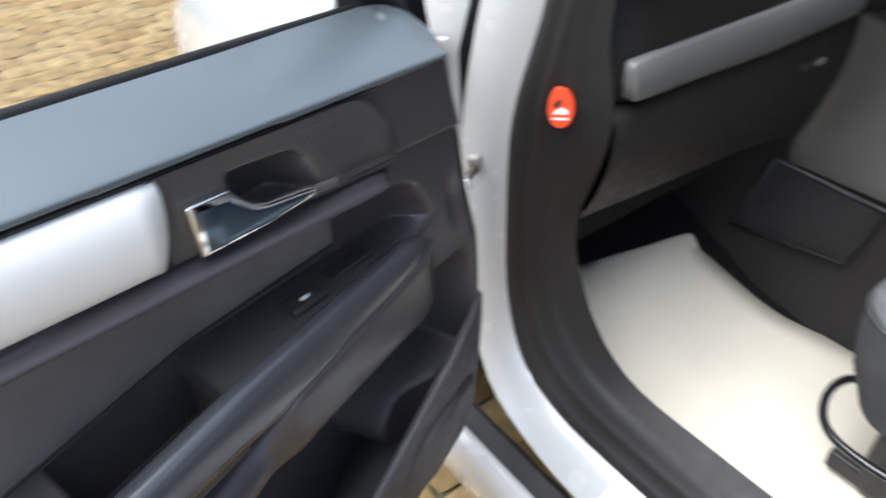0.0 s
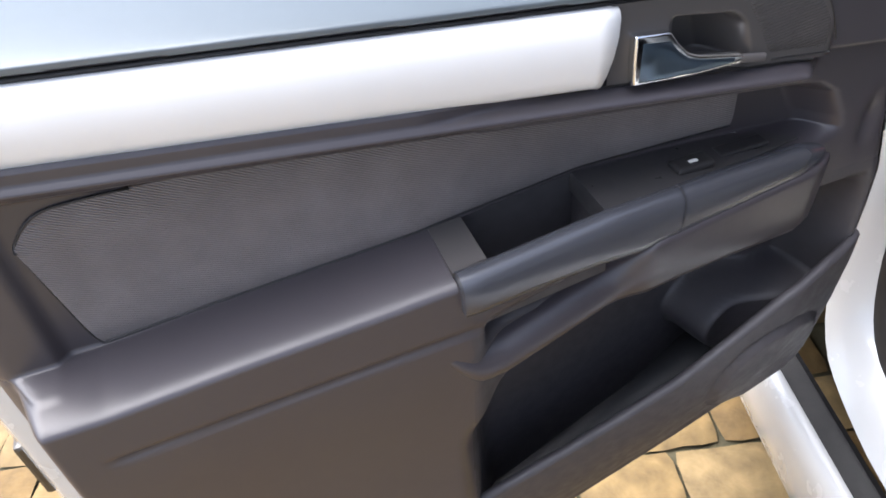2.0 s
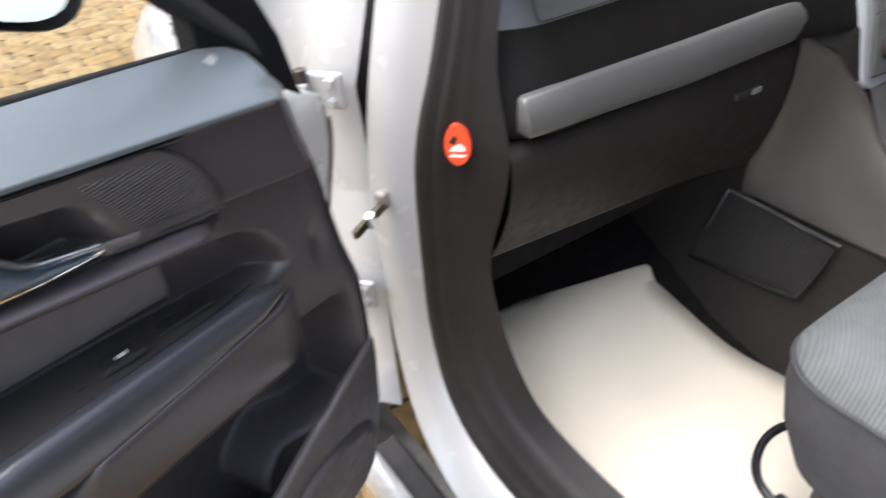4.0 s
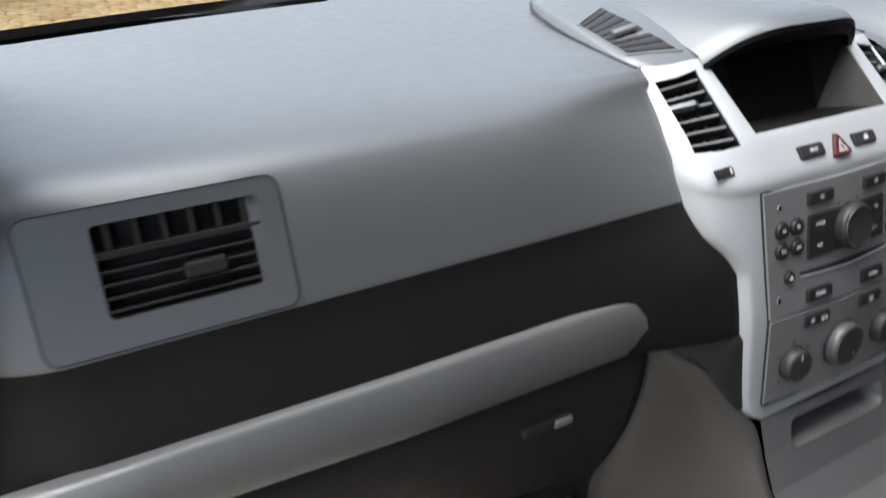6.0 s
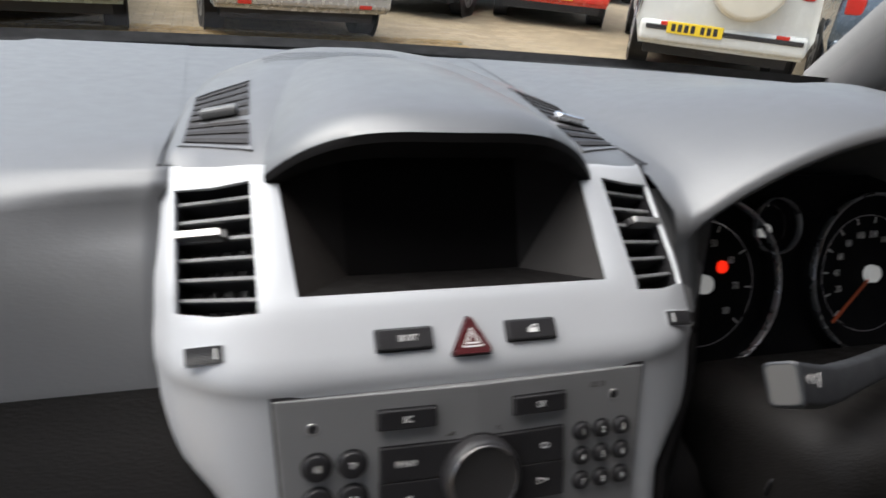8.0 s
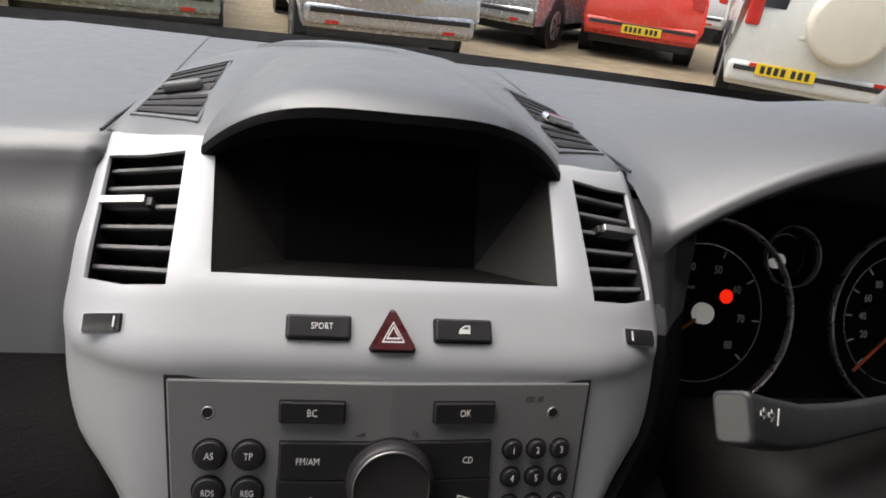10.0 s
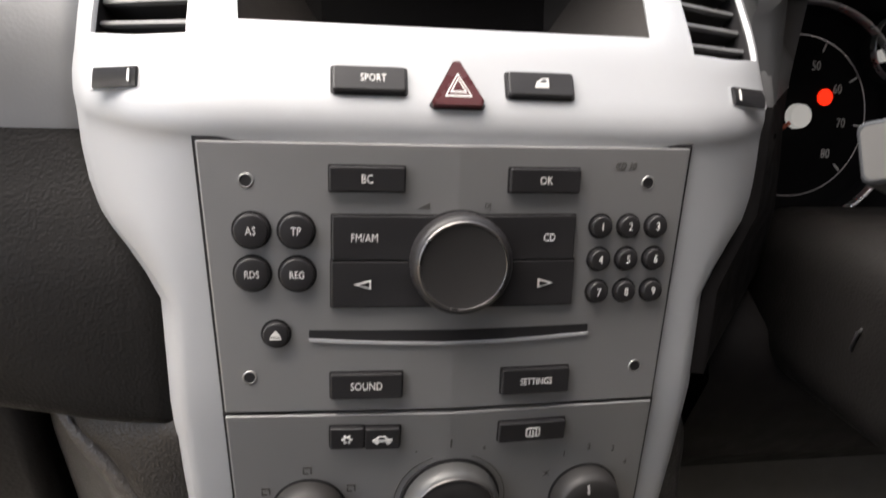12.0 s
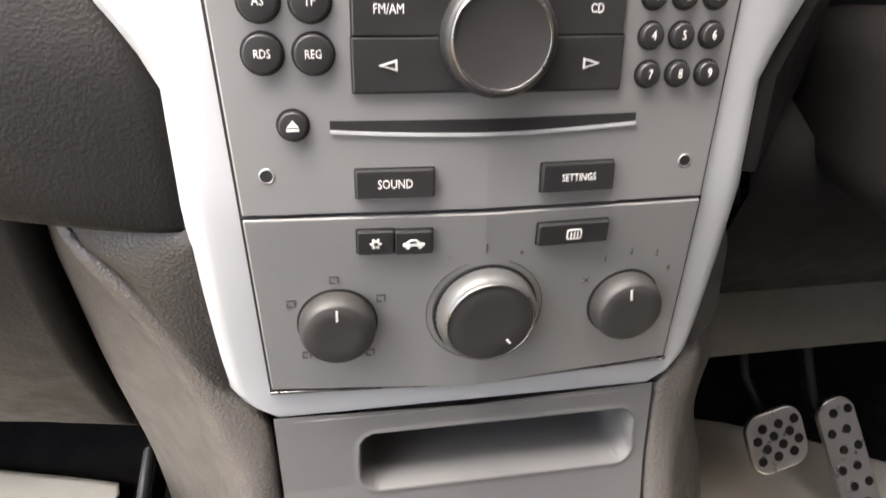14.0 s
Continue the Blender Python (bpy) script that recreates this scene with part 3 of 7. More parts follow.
        link_mesh("a_pillar", v, f, M_HEAD if s > 0 else M_PILLAR, body, "windscreen pillar trim")
        v, f = tube([(s * 0.61, -0.15, 1.515), (s * 0.655, -0.55, 1.555), (s * 0.665, -1.2, 1.565), (s * 0.66, -2.25, 1.53)], 0.05, 10)
        link_mesh("roof_rail", v, f, M_WHITE, body, "white roof rail over the doors")
        v, f = tube([(s * 0.75, -1.02, 0.4), (s * 0.76, -1.02, 1.0), (s * 0.62, -1.02, 1.57)], 0.05, 8)
        link_mesh("b_pillar", v, f, M_PILLAR, body, "black centre pillar")
        v, f = tube([(s * 0.74, -2.15, 1.0), (s * 0.62, -2.15, 1.54)], 0.07, 8)
        link_mesh("rear_pillar", v, f, M_HEAD, body, "rear pillar trim")
    secs = [[(x, y + 0.16 * (1 - (x / 0.85) ** 2) * k, z) for x in np.linspace(-w, w, 13)] for y, z, w, k in ((0.46, 1.045, 0.78, 1.0), (0.16, 1.28, 0.68, 0.8), (-0.13, 1.52, 0.60, 0.5))]
    band = []
    for x in np.linspace(-1, 1, 25):
        a = [Vector((w * x, y + 0.16 * (1 - (w * x / 0.85) ** 2) * k - 0.004, z)) for y, z, w, k in ((0.46, 1.045, 0.78, 1.0), (0.16, 1.28, 0.68, 0.8))]
        band.append([a[0], a[0].lerp(a[1], 0.058)])
    link_mesh("windscreen_border", *loft(band), M_BLACK, body, "black border along the foot of the windscreen")
    g = link_mesh("windscreen", *loft(secs), M_GLASS, None, "")
    g.visible_shadow = False
    tagged(g, "clear curved windscreen glass", "windscreen", kind="structure")
    return body


car_body()


# ---- dashboard ----
DASH = [(0.47, 1.055), (0.40, 1.057), (0.30, 1.0585), (0.20, 1.0605), (0.150, 1.0606), (0.130, 1.0590), (0.115, 1.0562), (0.1045, 1.0520), (0.0975, 1.0465), (0.0845, 1.030), (0.071, 1.000), (0.0595, 0.971), (0.0580, 0.9675),
        (0.0578, 0.9645), (0.0500, 0.946), (0.0405, 0.925), (0.0335, 0.908), (0.0275, 0.890), (0.0245, 0.873), (0.0245, 0.860), (0.0285, 0.8545), (0.040, 0.8520), (0.070, 0.8520)]


def base_y(x):
    """How far forward the foot of the windscreen lies at x."""
    return 0.13 * (1 - (x / 0.8) ** 2) - 0.055


def dash_row(x, prof, wrap=0.0):
    out = []
    for y, z in prof:
        far = max(0.0, (y - 0.2) / 0.27)
        out.append((x, y + base_y(x) * far + wrap, z))
    return out


PROF = [(-0.0322, 0.7590), (-0.0275, 0.7780), (-0.0120, 0.8641), (0.0, 0.9), (0.0256, 0.979), (0.0297, 0.9913), (0.054, 1.0161), (0.1181, 1.0606), (0.1275, 1.0670)]
EDGE = [(0.7590, 0.098), (0.7650, 0.1085), (0.7740, 0.1155), (0.7880, 0.1180), (0.8350, 0.1225), (0.8950, 0.1250), (0.9090, 0.1255), (0.9200, 0.1320), (0.9290, 0.1395), (0.9400, 0.1510), (0.9500, 0.1570), (0.9620, 0.1610),
        (0.9750, 0.1625), (0.9900, 0.1635), (1.0160, 0.1635), (1.0400, 0.1632), (1.0560, 0.1625), (1.0625, 0.1605), (1.0655, 0.1580), (1.0670, 0.1545)]


def prof_y(z):
    return float(np.interp(z, [p[1] for p in PROF], [p[0] for p in PROF]))


def edge_x(z):
    return float(np.interp(z, [e[0] for e in EDGE], [e[1] for e in EDGE]))


def prof_slope(z):
    d = 0.002
    return math.degrees(math.atan2(prof_y(min(z + d, 1.067)) - prof_y(max(z - d, 0.759)), min(z + d, 1.067) - max(z - d, 0.759)))


def con_y(x, z):
    return prof_y(z) + 6.5 * max(0.0, abs(x) - 0.10) ** 2 + 28.0 * max(0.0, abs(x) - 0.145) ** 2


dashboard = thing("dashboard", "dark grey grained plastic dashboard, sunlit on top", "dashboard")


def dash_passenger():
    xs = list(np.linspace(-0.73, -0.31, 36))
    secs = []
    for x in xs:
        w = 0.05 * max(0.0, (-0.64 - x) / 0.09) ** 2
        secs.append(dash_row(x, DASH, w))
    # the pad sweeps back to meet the console's edge
    for a in (0.1, 0.2, 0.3, 0.4, 0.5, 0.6, 0.7, 0.8, 0.88, 0.94, 1.0, 1.04):
        row = []
        for k, (x, y, z) in enumerate(dash_row(-0.16, DASH)):
            e = edge_x(z) - 0.001 if z < 1.05 else 0.158
            xe = -0.31 + (0.31 - e) * a
            if k > 3:
                q = float(smoothstep(0.0, 1.0, min(a, 1.0)))
                y = y * (1 - q) + (con_y(e, z) + 0.007 - 0.012 * float(smoothstep(1.0, 1.05, z))) * q + max(0.0, a - 1.0) * 0.2
            row.append((xe, y, z))
        secs.append(row)
    v, f = loft(secs)
    # opening for the side vent
    keep = []
    for q in f:
        c = sum((Vector(v[i]) for i in q), Vector()) / 4
        if -0.617 < c.x < -0.520 and 0.982 < c.z < 1.040 and c.y < 0.12:
            continue
        keep.append(q)
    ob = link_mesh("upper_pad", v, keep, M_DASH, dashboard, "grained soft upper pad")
    ob.data.materials.append(M_DARKSHADE)
    # shade on the lower face is put in as a darker plastic
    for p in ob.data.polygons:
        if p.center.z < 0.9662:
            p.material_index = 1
    v, f = loft([[(p[0], p[1], p[2] - 0.0006) for p in dash_row(x, DASH[:5])] for x in np.linspace(-0.1555, 0.1600, 9)])
    link_mesh("centre_pad", v, f, M_DASH, dashboard, "grained pad under the top pod")
    # end cap towards the door
    cap = [(-0.735, y, z) for y, z in ((0.47, 1.05), (0.12, 1.06), (0.10, 0.97), (0.09, 0.74), (0.45, 0.74))]
    link_mesh("end_cap", cap, [(0, 1, 2, 3, 4)], M_PILLAR, dashboard, smooth=False)


dash_passenger()


def face_frame(x, y, z, slope):
    """A frame on a sloping front: x across, y up the slope, z outwards. slope: degrees from upright."""
    a = radians(slope)
    up = Vector((0, math.sin(a), math.cos(a)))
    out = Vector((0, -math.cos(a), math.sin(a)))
    m = Matrix(((1, up.x, out.x, x), (0, up.y, out.y, y), (0, up.z, out.z, z), (0, 0, 0, 1)))
    return m


def side_vent():
    fr = face_frame(-0.568, 0.0772, 1.0133, 23.0)
    v = thing("side_air_vent", "dark grey side air vent with slats and a tab", "air vent", m=fr)
    # dark duct behind
    part("duct", box_bm(0.104, 0.066, 0.004, 0, centre=(0, 0, -0.03)), M_BLACK, v)
    # rim
    bm = bmesh.new()
    o = [bm.verts.new((x, y, 0.001)) for x, y in rounded_rect(0.150, 0.0860, 0.008, 4, cx=-0.012, cy=-0.0040)]
    i = [bm.verts.new((x, y, 0.001)) for x, y in rounded_rect(0.098, 0.057, 0.004, 4)]
    b = [bm.verts.new((x, y, -0.03)) for x, y in rounded_rect(0.096, 0.055, 0.004, 4)]
    n = len(o)
    for k in range(n):
        l = (k + 1) % n
        bm.faces.new((o[k], o[l], i[l], i[k]))
        bm.faces.new((i[k], i[l], b[l], b[k]))
    part("rim", bm, M_DASH, v, smooth=False)
    bm = bmesh.new()
    o = [bm.verts.new((x, y, 0.0014)) for x, y in rounded_rect(0.1515, 0.0875, 0.009, 4, cx=-0.012, cy=-0.0040)]
    i = [bm.verts.new((x, y, 0.0014)) for x, y in rounded_rect(0.1497, 0.0857, 0.008, 4, cx=-0.012, cy=-0.0040)]
    for k in range(n):
        l = (k + 1) % n
        bm.faces.new((o[k], o[l], i[l], i[k]))
    part("seam", bm, M_BLACK, v)
    part("crossbar", box_bm(0.098, 0.005, 0.012, 0.001, centre=(0, 0.010, -0.006)), M_DASHLOW, v)
    for k in range(6):
        part("divider", box_bm(0.004, 0.020, 0.02, 0.0008, centre=(-0.040 + k * 0.016, 0.020, -0.012)), M_DASHLOW, v)
    for k in range(4):
        part("slat", box_bm(0.097, 0.0022, 0.014, 0.0008, centre=(0, 0.000 - k * 0.0080, -0.008)), M_DASHLOW, v,
             m=Matrix.Rotation(0, 4, "X"))
    part("tab", box_bm(0.026, 0.010, 0.012, 0.002, centre=(0.010, -0.0090, -0.001)), M_DASHLOW, v, "dark adjusting tab")


side_vent()


def lower_dash():
    # bar across, lying on the pad's face, its foot rising a little towards the door
    xs = [-0.7005, -0.700, -0.696, -0.60, -0.45, -0.30, -0.245, -0.232, -0.222, -0.215, -0.2115, -0.211]
    hs = [0.10, 0.85, 1.0, 1.0, 1.0, 1.0, 1.0, 0.97, 0.86, 0.64, 0.35, 0.05]
    secs = []
    for x, h in zip(xs, hs):
        rise = 0.012 * float(smoothstep(-0.45, -0.70, x))
        top, low = 0.9065 + 0.3 * rise, 0.8535 + rise
        c, half = (top + low) / 2, (top - low) / 2
        row = []
        for y, q in ((0.036, 1.0), (0.0285, 1.0), (0.0262, 0.97), (0.0240, 0.88), (0.0185, 0.45), (0.0155, 0.0), (0.0150, -0.5), (0.0162, -0.85), (0.0185, -0.96), (0.023, -1.0), (0.036, -1.0)):
            row.append((x, y, c + half * q * h))
        secs.append(row)
    v, f = loft(secs)
    n = 11
    f += [tuple(range(n)), tuple((len(xs) - 1) * n + k for k in range(n))[::-1]]
    bar = link_mesh("trim_bar", v, f, M_BAR, dashboard, "brushed silver-grey trim bar")
    smooth_by_angle(bar, 50)
    # glovebox lid under the bar
    prof = [(0.060, 0.8495), (0.036, 0.8485), (0.031, 0.845), (0.027, 0.836), (0.027, 0.80), (0.033, 0.765), (0.043, 0.735), (0.055, 0.706), (0.067, 0.683), (0.075, 0.672), (0.095, 0.668)]
    xs = list(np.linspace(-0.716, -0.21, 12)) + [-0.2005, -0.1985]
    secs = []
    for x in xs:
        row = []
        for y, z in prof:
            # the lid's foot falls towards the console
            row.append((x, y + (0.02 if x > -0.1995 else 0), z - (-0.010 + 0.080 * (x + 0.7) + 0.5 * max(0.0, x + 0.39) ** 2) * (0.8495 - z) / 0.18))
        secs.append(row)
    lid = link_mesh("glovebox_lid", *loft(secs), M_DASHLOW, dashboard, "grained glovebox lid")
    part("lid_catch", box_bm(0.05, 0.012, 0.012, 0.003, centre=(-0.31, 0.028, 0.80)), M_BLACK, lid, "small lid catch")
    part("catch_face", box_bm(0.018, 0.004, 0.008, 0.001, centre=(-0.295, 0.0215, 0.80)), M_GREYFACE, lid)
    # closed underside, black
    prof = [(0.068, 0.84), (0.090, 0.70), (0.095, 0.625), (0.16, 0.625), (0.38, 0.62), (0.42, 0.55)]
    link_mesh("under_panel", *loft([[(x, y, z) for y, z in prof] for x in (-0.70, -0.16)]), M_CARPET, dashboard, "black panel under the glovebox", smooth=False)


lower_dash()

# ---- centre console: silver bezel ----
console = thing("centre_console", "satin silver centre console bezel with air vents", "console")
V_IN, V_OUT, V_LO, V_HI = 0.1120, 0.1530, 1.0135, 1.0610
O_X, O_LO = 0.0915, 1.0185


def bez_pt(x, z):
    """A point of the bezel's front: it falls away to both sides round the vents."""
    swell = 0.0022 * math.exp(-((z - 0.984) / 0.005) ** 2)
    roll = 0.004 * max(0.0, abs(x) / edge_x(z) - 0.955) / 0.045
    zz = z - max(0.0, abs(x) - 0.1100) * (0.13 + 0.075 * float(smoothstep(1.02, 1.061, z)) - 0.085 * float(smoothstep(1.061, 1.067, z))) * float(smoothstep(0.990, 1.006, z))
    return Vector((x, con_y(x, zz) - swell + roll, zz))


def bezel():
    zs = sorted(set([0.759, 0.762, 0.7655, 0.770, 0.774, 0.780, 0.788, 0.80, 0.82, 0.8641, 0.88, 0.90, 0.909, 0.915, 0.920, 0.925, 0.929, 0.935, 0.940, 0.945, 0.950, 0.956, 0.962, 0.968, 0.973, 0.9765, 0.9795, 0.983,
                     0.987, 0.9913, 0.996, 1.002, 1.008, V_LO, O_LO, 1.025, 1.032, 1.040, 1.048, 1.0545, V_HI, 1.0635, 1.0655, 1.067]))
    cols = ["-w", "-v", -1.0, -0.985, -0.965, "-o", "-m", "-i", "-x", -0.4, -0.2, 0.0, 0.2, 0.4, "x", "i", "m", "o", 0.965, 0.985, 1.0, "v", "w"]
    verts, faces = [], []
    def xat(c, z):
        e = edge_x(z)
        if isinstance(c, float):
            if abs(c) > 0.9:
                return c * e
            return c * O_X
        s = -1 if c[0] == "-" else 1
        if c[-1] == "m":
            return (xat(c.replace("m", "o"), z) + xat(c.replace("m", "i"), z)) / 2
        base = {"o": V_OUT, "i": V_IN, "x": O_X + 0.006 * (z - O_LO) / 0.05 * (1 if z > O_LO else 0)}[c[-1]]
        return s * min(base, 0.955 * e if c[-1] == "o" else (0.90 * e if c[-1] == "i" else 0.80 * e))
    for z in zs:
        for c in cols:
            if isinstance(c, str) and c[-1] in "vw":
                p = bez_pt(edge_x(z) * (-1 if c[0] == "-" else 1), z)
                k = 1 if c[-1] == "w" else 0
                verts.append(p + Vector((math.copysign((0.0012, 0.0020)[k], p.x), (0.003, 0.015)[k], -(0.0006, 0.0012)[k])))
                continue
            verts.append(bez_pt(xat(c, z), z))
    nc = len(cols)
    def ci(c):
        return cols.index(c)
    for r in range(len(zs) - 1):
        zm = (zs[r] + zs[r + 1]) / 2
        for c in range(nc - 1):
            vent = V_LO < zm < V_HI and c in (ci("-o"), ci("-m"), ci("i"), ci("m"))
            disp = zm > O_LO and ci("-x") <= c < ci("x")
            if vent or disp:
                continue
            faces.append((r * nc + c, r * nc + c + 1, (r + 1) * nc + c + 1, (r + 1) * nc + c))
    ob = link_mesh("bezel", verts, faces, M_SILVER, console, "satin silver bezel")
    mod_solid(ob, 0.0025)
    mod_bevel(ob, 0.0012, 2, 50)
    return ob


bezel()


def console_vent(side):
    # the vent fills its opening: a spans it from inner to outer side, b from foot to head, d is the depth
    c00, c10, c01, c11 = [bez_pt(side * x, z) for x, z in ((V_IN, V_LO), (V_OUT, V_LO), (V_IN, V_HI), (V_OUT, V_HI))]
    inward = ((c10 - c00).cross(c01 - c00) * side).normalized()
    if inward.y < 0:
        inward = -inward
    def at(a, b, d):
        return c00.lerp(c10, a).lerp(c01.lerp(c11, a), b) + inward * d
    def bar(name, a0, a1, b0, b1, d0, d1, material, parent, label=""):
        bm = bmesh.new()
        q = [[bm.verts.new(at(a, b, d)) for a, b in ((a0, b0), (a1, b0), (a1, b1), (a0, b1))] for d in (d0, d1)]
        bm.faces.new(q[0])
        bm.faces.new(q[1][::-1])
        for i in range(4):
            bm.faces.new((q[0][i], q[0][(i + 1) % 4], q[1][(i + 1) % 4], q[1][i]))
        bmesh.ops.bevel(bm, geom=list(bm.edges), offset=0.0004, segments=1, affect="EDGES")
        return part(name, bm, material, parent, label)
    v = bar("air_vent", -0.06, 1.06, -0.05, 1.05, 0.030, 0.034, M_BLACK, console, "black air vent with grey slats")
    for a0, a1, b0, b1 in ((-0.06, -0.005, -0.05, 1.05), (1.005, 1.06, -0.05, 1.05), (-0.06, 1.06, -0.05, -0.006), (-0.06, 1.06, 1.006, 1.05)):
        bar("vent_wall", a0, a1, b0, b1, 0.0025, 0.032, M_BLACK, v)
    for k in range(6):
        b = 0.125 + k * 0.157
        bar("slat", 0.0, 1.0, b - 0.012, b + 0.012, 0.0075, 0.020, M_VENT, v)
        bar("slat_edge", 0.0, 1.0, b - 0.016, b + 0.016, 0.0050, 0.0075, M_VENTEDGE, v, "pale slat edge")
    for a in (0.22, 0.42, 0.62, 0.82):
        bar("fin", a - 0.012, a + 0.012, 0.0, 1.0, 0.020, 0.029, M_BLACK, v)
    bar("tab", 0.42, 1.0, 0.585, 0.645, -0.0010, 0.008, M_BRIGHTRIM, v, "chromed tab")
    bar("tab_end", 0.34, 0.42, 0.575, 0.640, 0.0010, 0.009, M_BLACK, v)
    # thumb wheel under the vent
    zw = 0.9958
    xw = side * 0.1390
    fw = face_frame(xw, con_y(xw, zw) - 0.0006, zw, prof_slope(1.0))
    fw = fw @ Matrix.Rotation(radians(side * 10), 4, "Y") @ Matrix.Scale(0.86, 4)
    w = part("wheel_slot", prism(rounded_rect(0.0245, 0.0120, 0.002), 0.0010, 0.0003), M_SILVER, console, "shallow slot for the thumb wheel", m=fw)
    part("slot_shadow", prism(rounded_rect(0.0215, 0.0105, 0.001), 0.0014), M_BLACK, w)
    drum = []
    for k, g in enumerate(np.linspace(-24, 24, 25)):
        r = 0.0125 - (0.0003 if k % 2 else 0.0)
        drum.append([(x, r * math.sin(radians(g)), 0.0032 - 0.0125 + r * math.cos(radians(g)) - d) for x, d in ((-0.0102, 0.002), (-0.0100, 0.0), (0.0100, 0.0), (0.0102, 0.002))])
    link_mesh("thumb_wheel", *loft(drum), M_BUTTON, w, "ribbed black thumb wheel", smooth=False)
    part("wheel_mark", box_bm(0.001, 0.0062, 0.0006, 0, centre=(0.0070 if side < 0 else -0.0070, 0, 0.0034)), M_INK, w)


console_vent(-1)
console_vent(1)


def switch_row():
    for x0, x1, txt in ((-0.0527, -0.0224, "SPORT"), (0.0216, 0.0508, "")):
        zc = 0.9998
        fr = face_frame((x0 + x1) / 2, prof_y(zc), zc, prof_slope(zc))
        part("switch_slot", prism(rounded_rect(x1 - x0 + 0.002, 0.0128, 0.0015), 0.0006), M_BLACK, console, m=fr)
        b = part("switch", prism(rounded_rect(x1 - x0, 0.0112, 0.0014), 0.0034, 0.0008), M_BUTTON, console, "black push switch", m=fr)
        if txt:
            writing(txt, 0.0052, M_INK, b, Matrix.Translation((0.0015, 0, 0.0034)))
        else:
            icon = prism([(-0.003, -0.002), (0.0032, -0.002), (0.0032, 0.0024), (0.0005, 0.0024), (-0.0022, 0.0006)], 0.0037, 0, 0.0033)
            part("door_symbol", icon, M_INK, b)
            part("door_symbol", prism([(-0.0012, 0.0004), (0.0022, 0.0004), (0.0022, 0.0016), (0.0008, 0.0016)], 0.0039, 0, 0.0036), M_BUTTON, b)
    zc = 0.9985
    fr = face_frame(-0.0006, prof_y(zc), zc, prof_slope(zc))
    def tri(s, r=0.12):
        h = s * 0.92
        pts = [Vector((-s / 2, -h * 0.42)), Vector((s / 2, -h * 0.42)), Vector((0, h * 0.58))]
        out = []
        for k in range(3):
            a, b, c = pts[k - 1], pts[k], pts[(k + 1) % 3]
            for t in np.linspace(0, 1, 4):
                p = b.lerp(a, r * (1 - t)) if t < 0.5 else b.lerp(c, r * t)
                out.append((p.x, p.y))
        return out
    part("hazard_slot", prism(tri(0.0262), 0.0007), M_BLACK, console, m=fr)
    hz = part("hazard_switch", prism(tri(0.0242), 0.0040, 0.0012), M_RED, console, "dark red hazard warning switch", m=fr)
    for s, mt, z in ((0.0120, M_INK, 0.0042), (0.0098, M_RED, 0.0043), (0.0076, M_INK, 0.0044), (0.0052, M_RED, 0.0045)):
        part("hazard_symbol", prism(tri(s, 0.05), z, 0, 0.0038), mt, hz, m=Matrix.Translation((0, -0.0012, 0)))


switch_row()


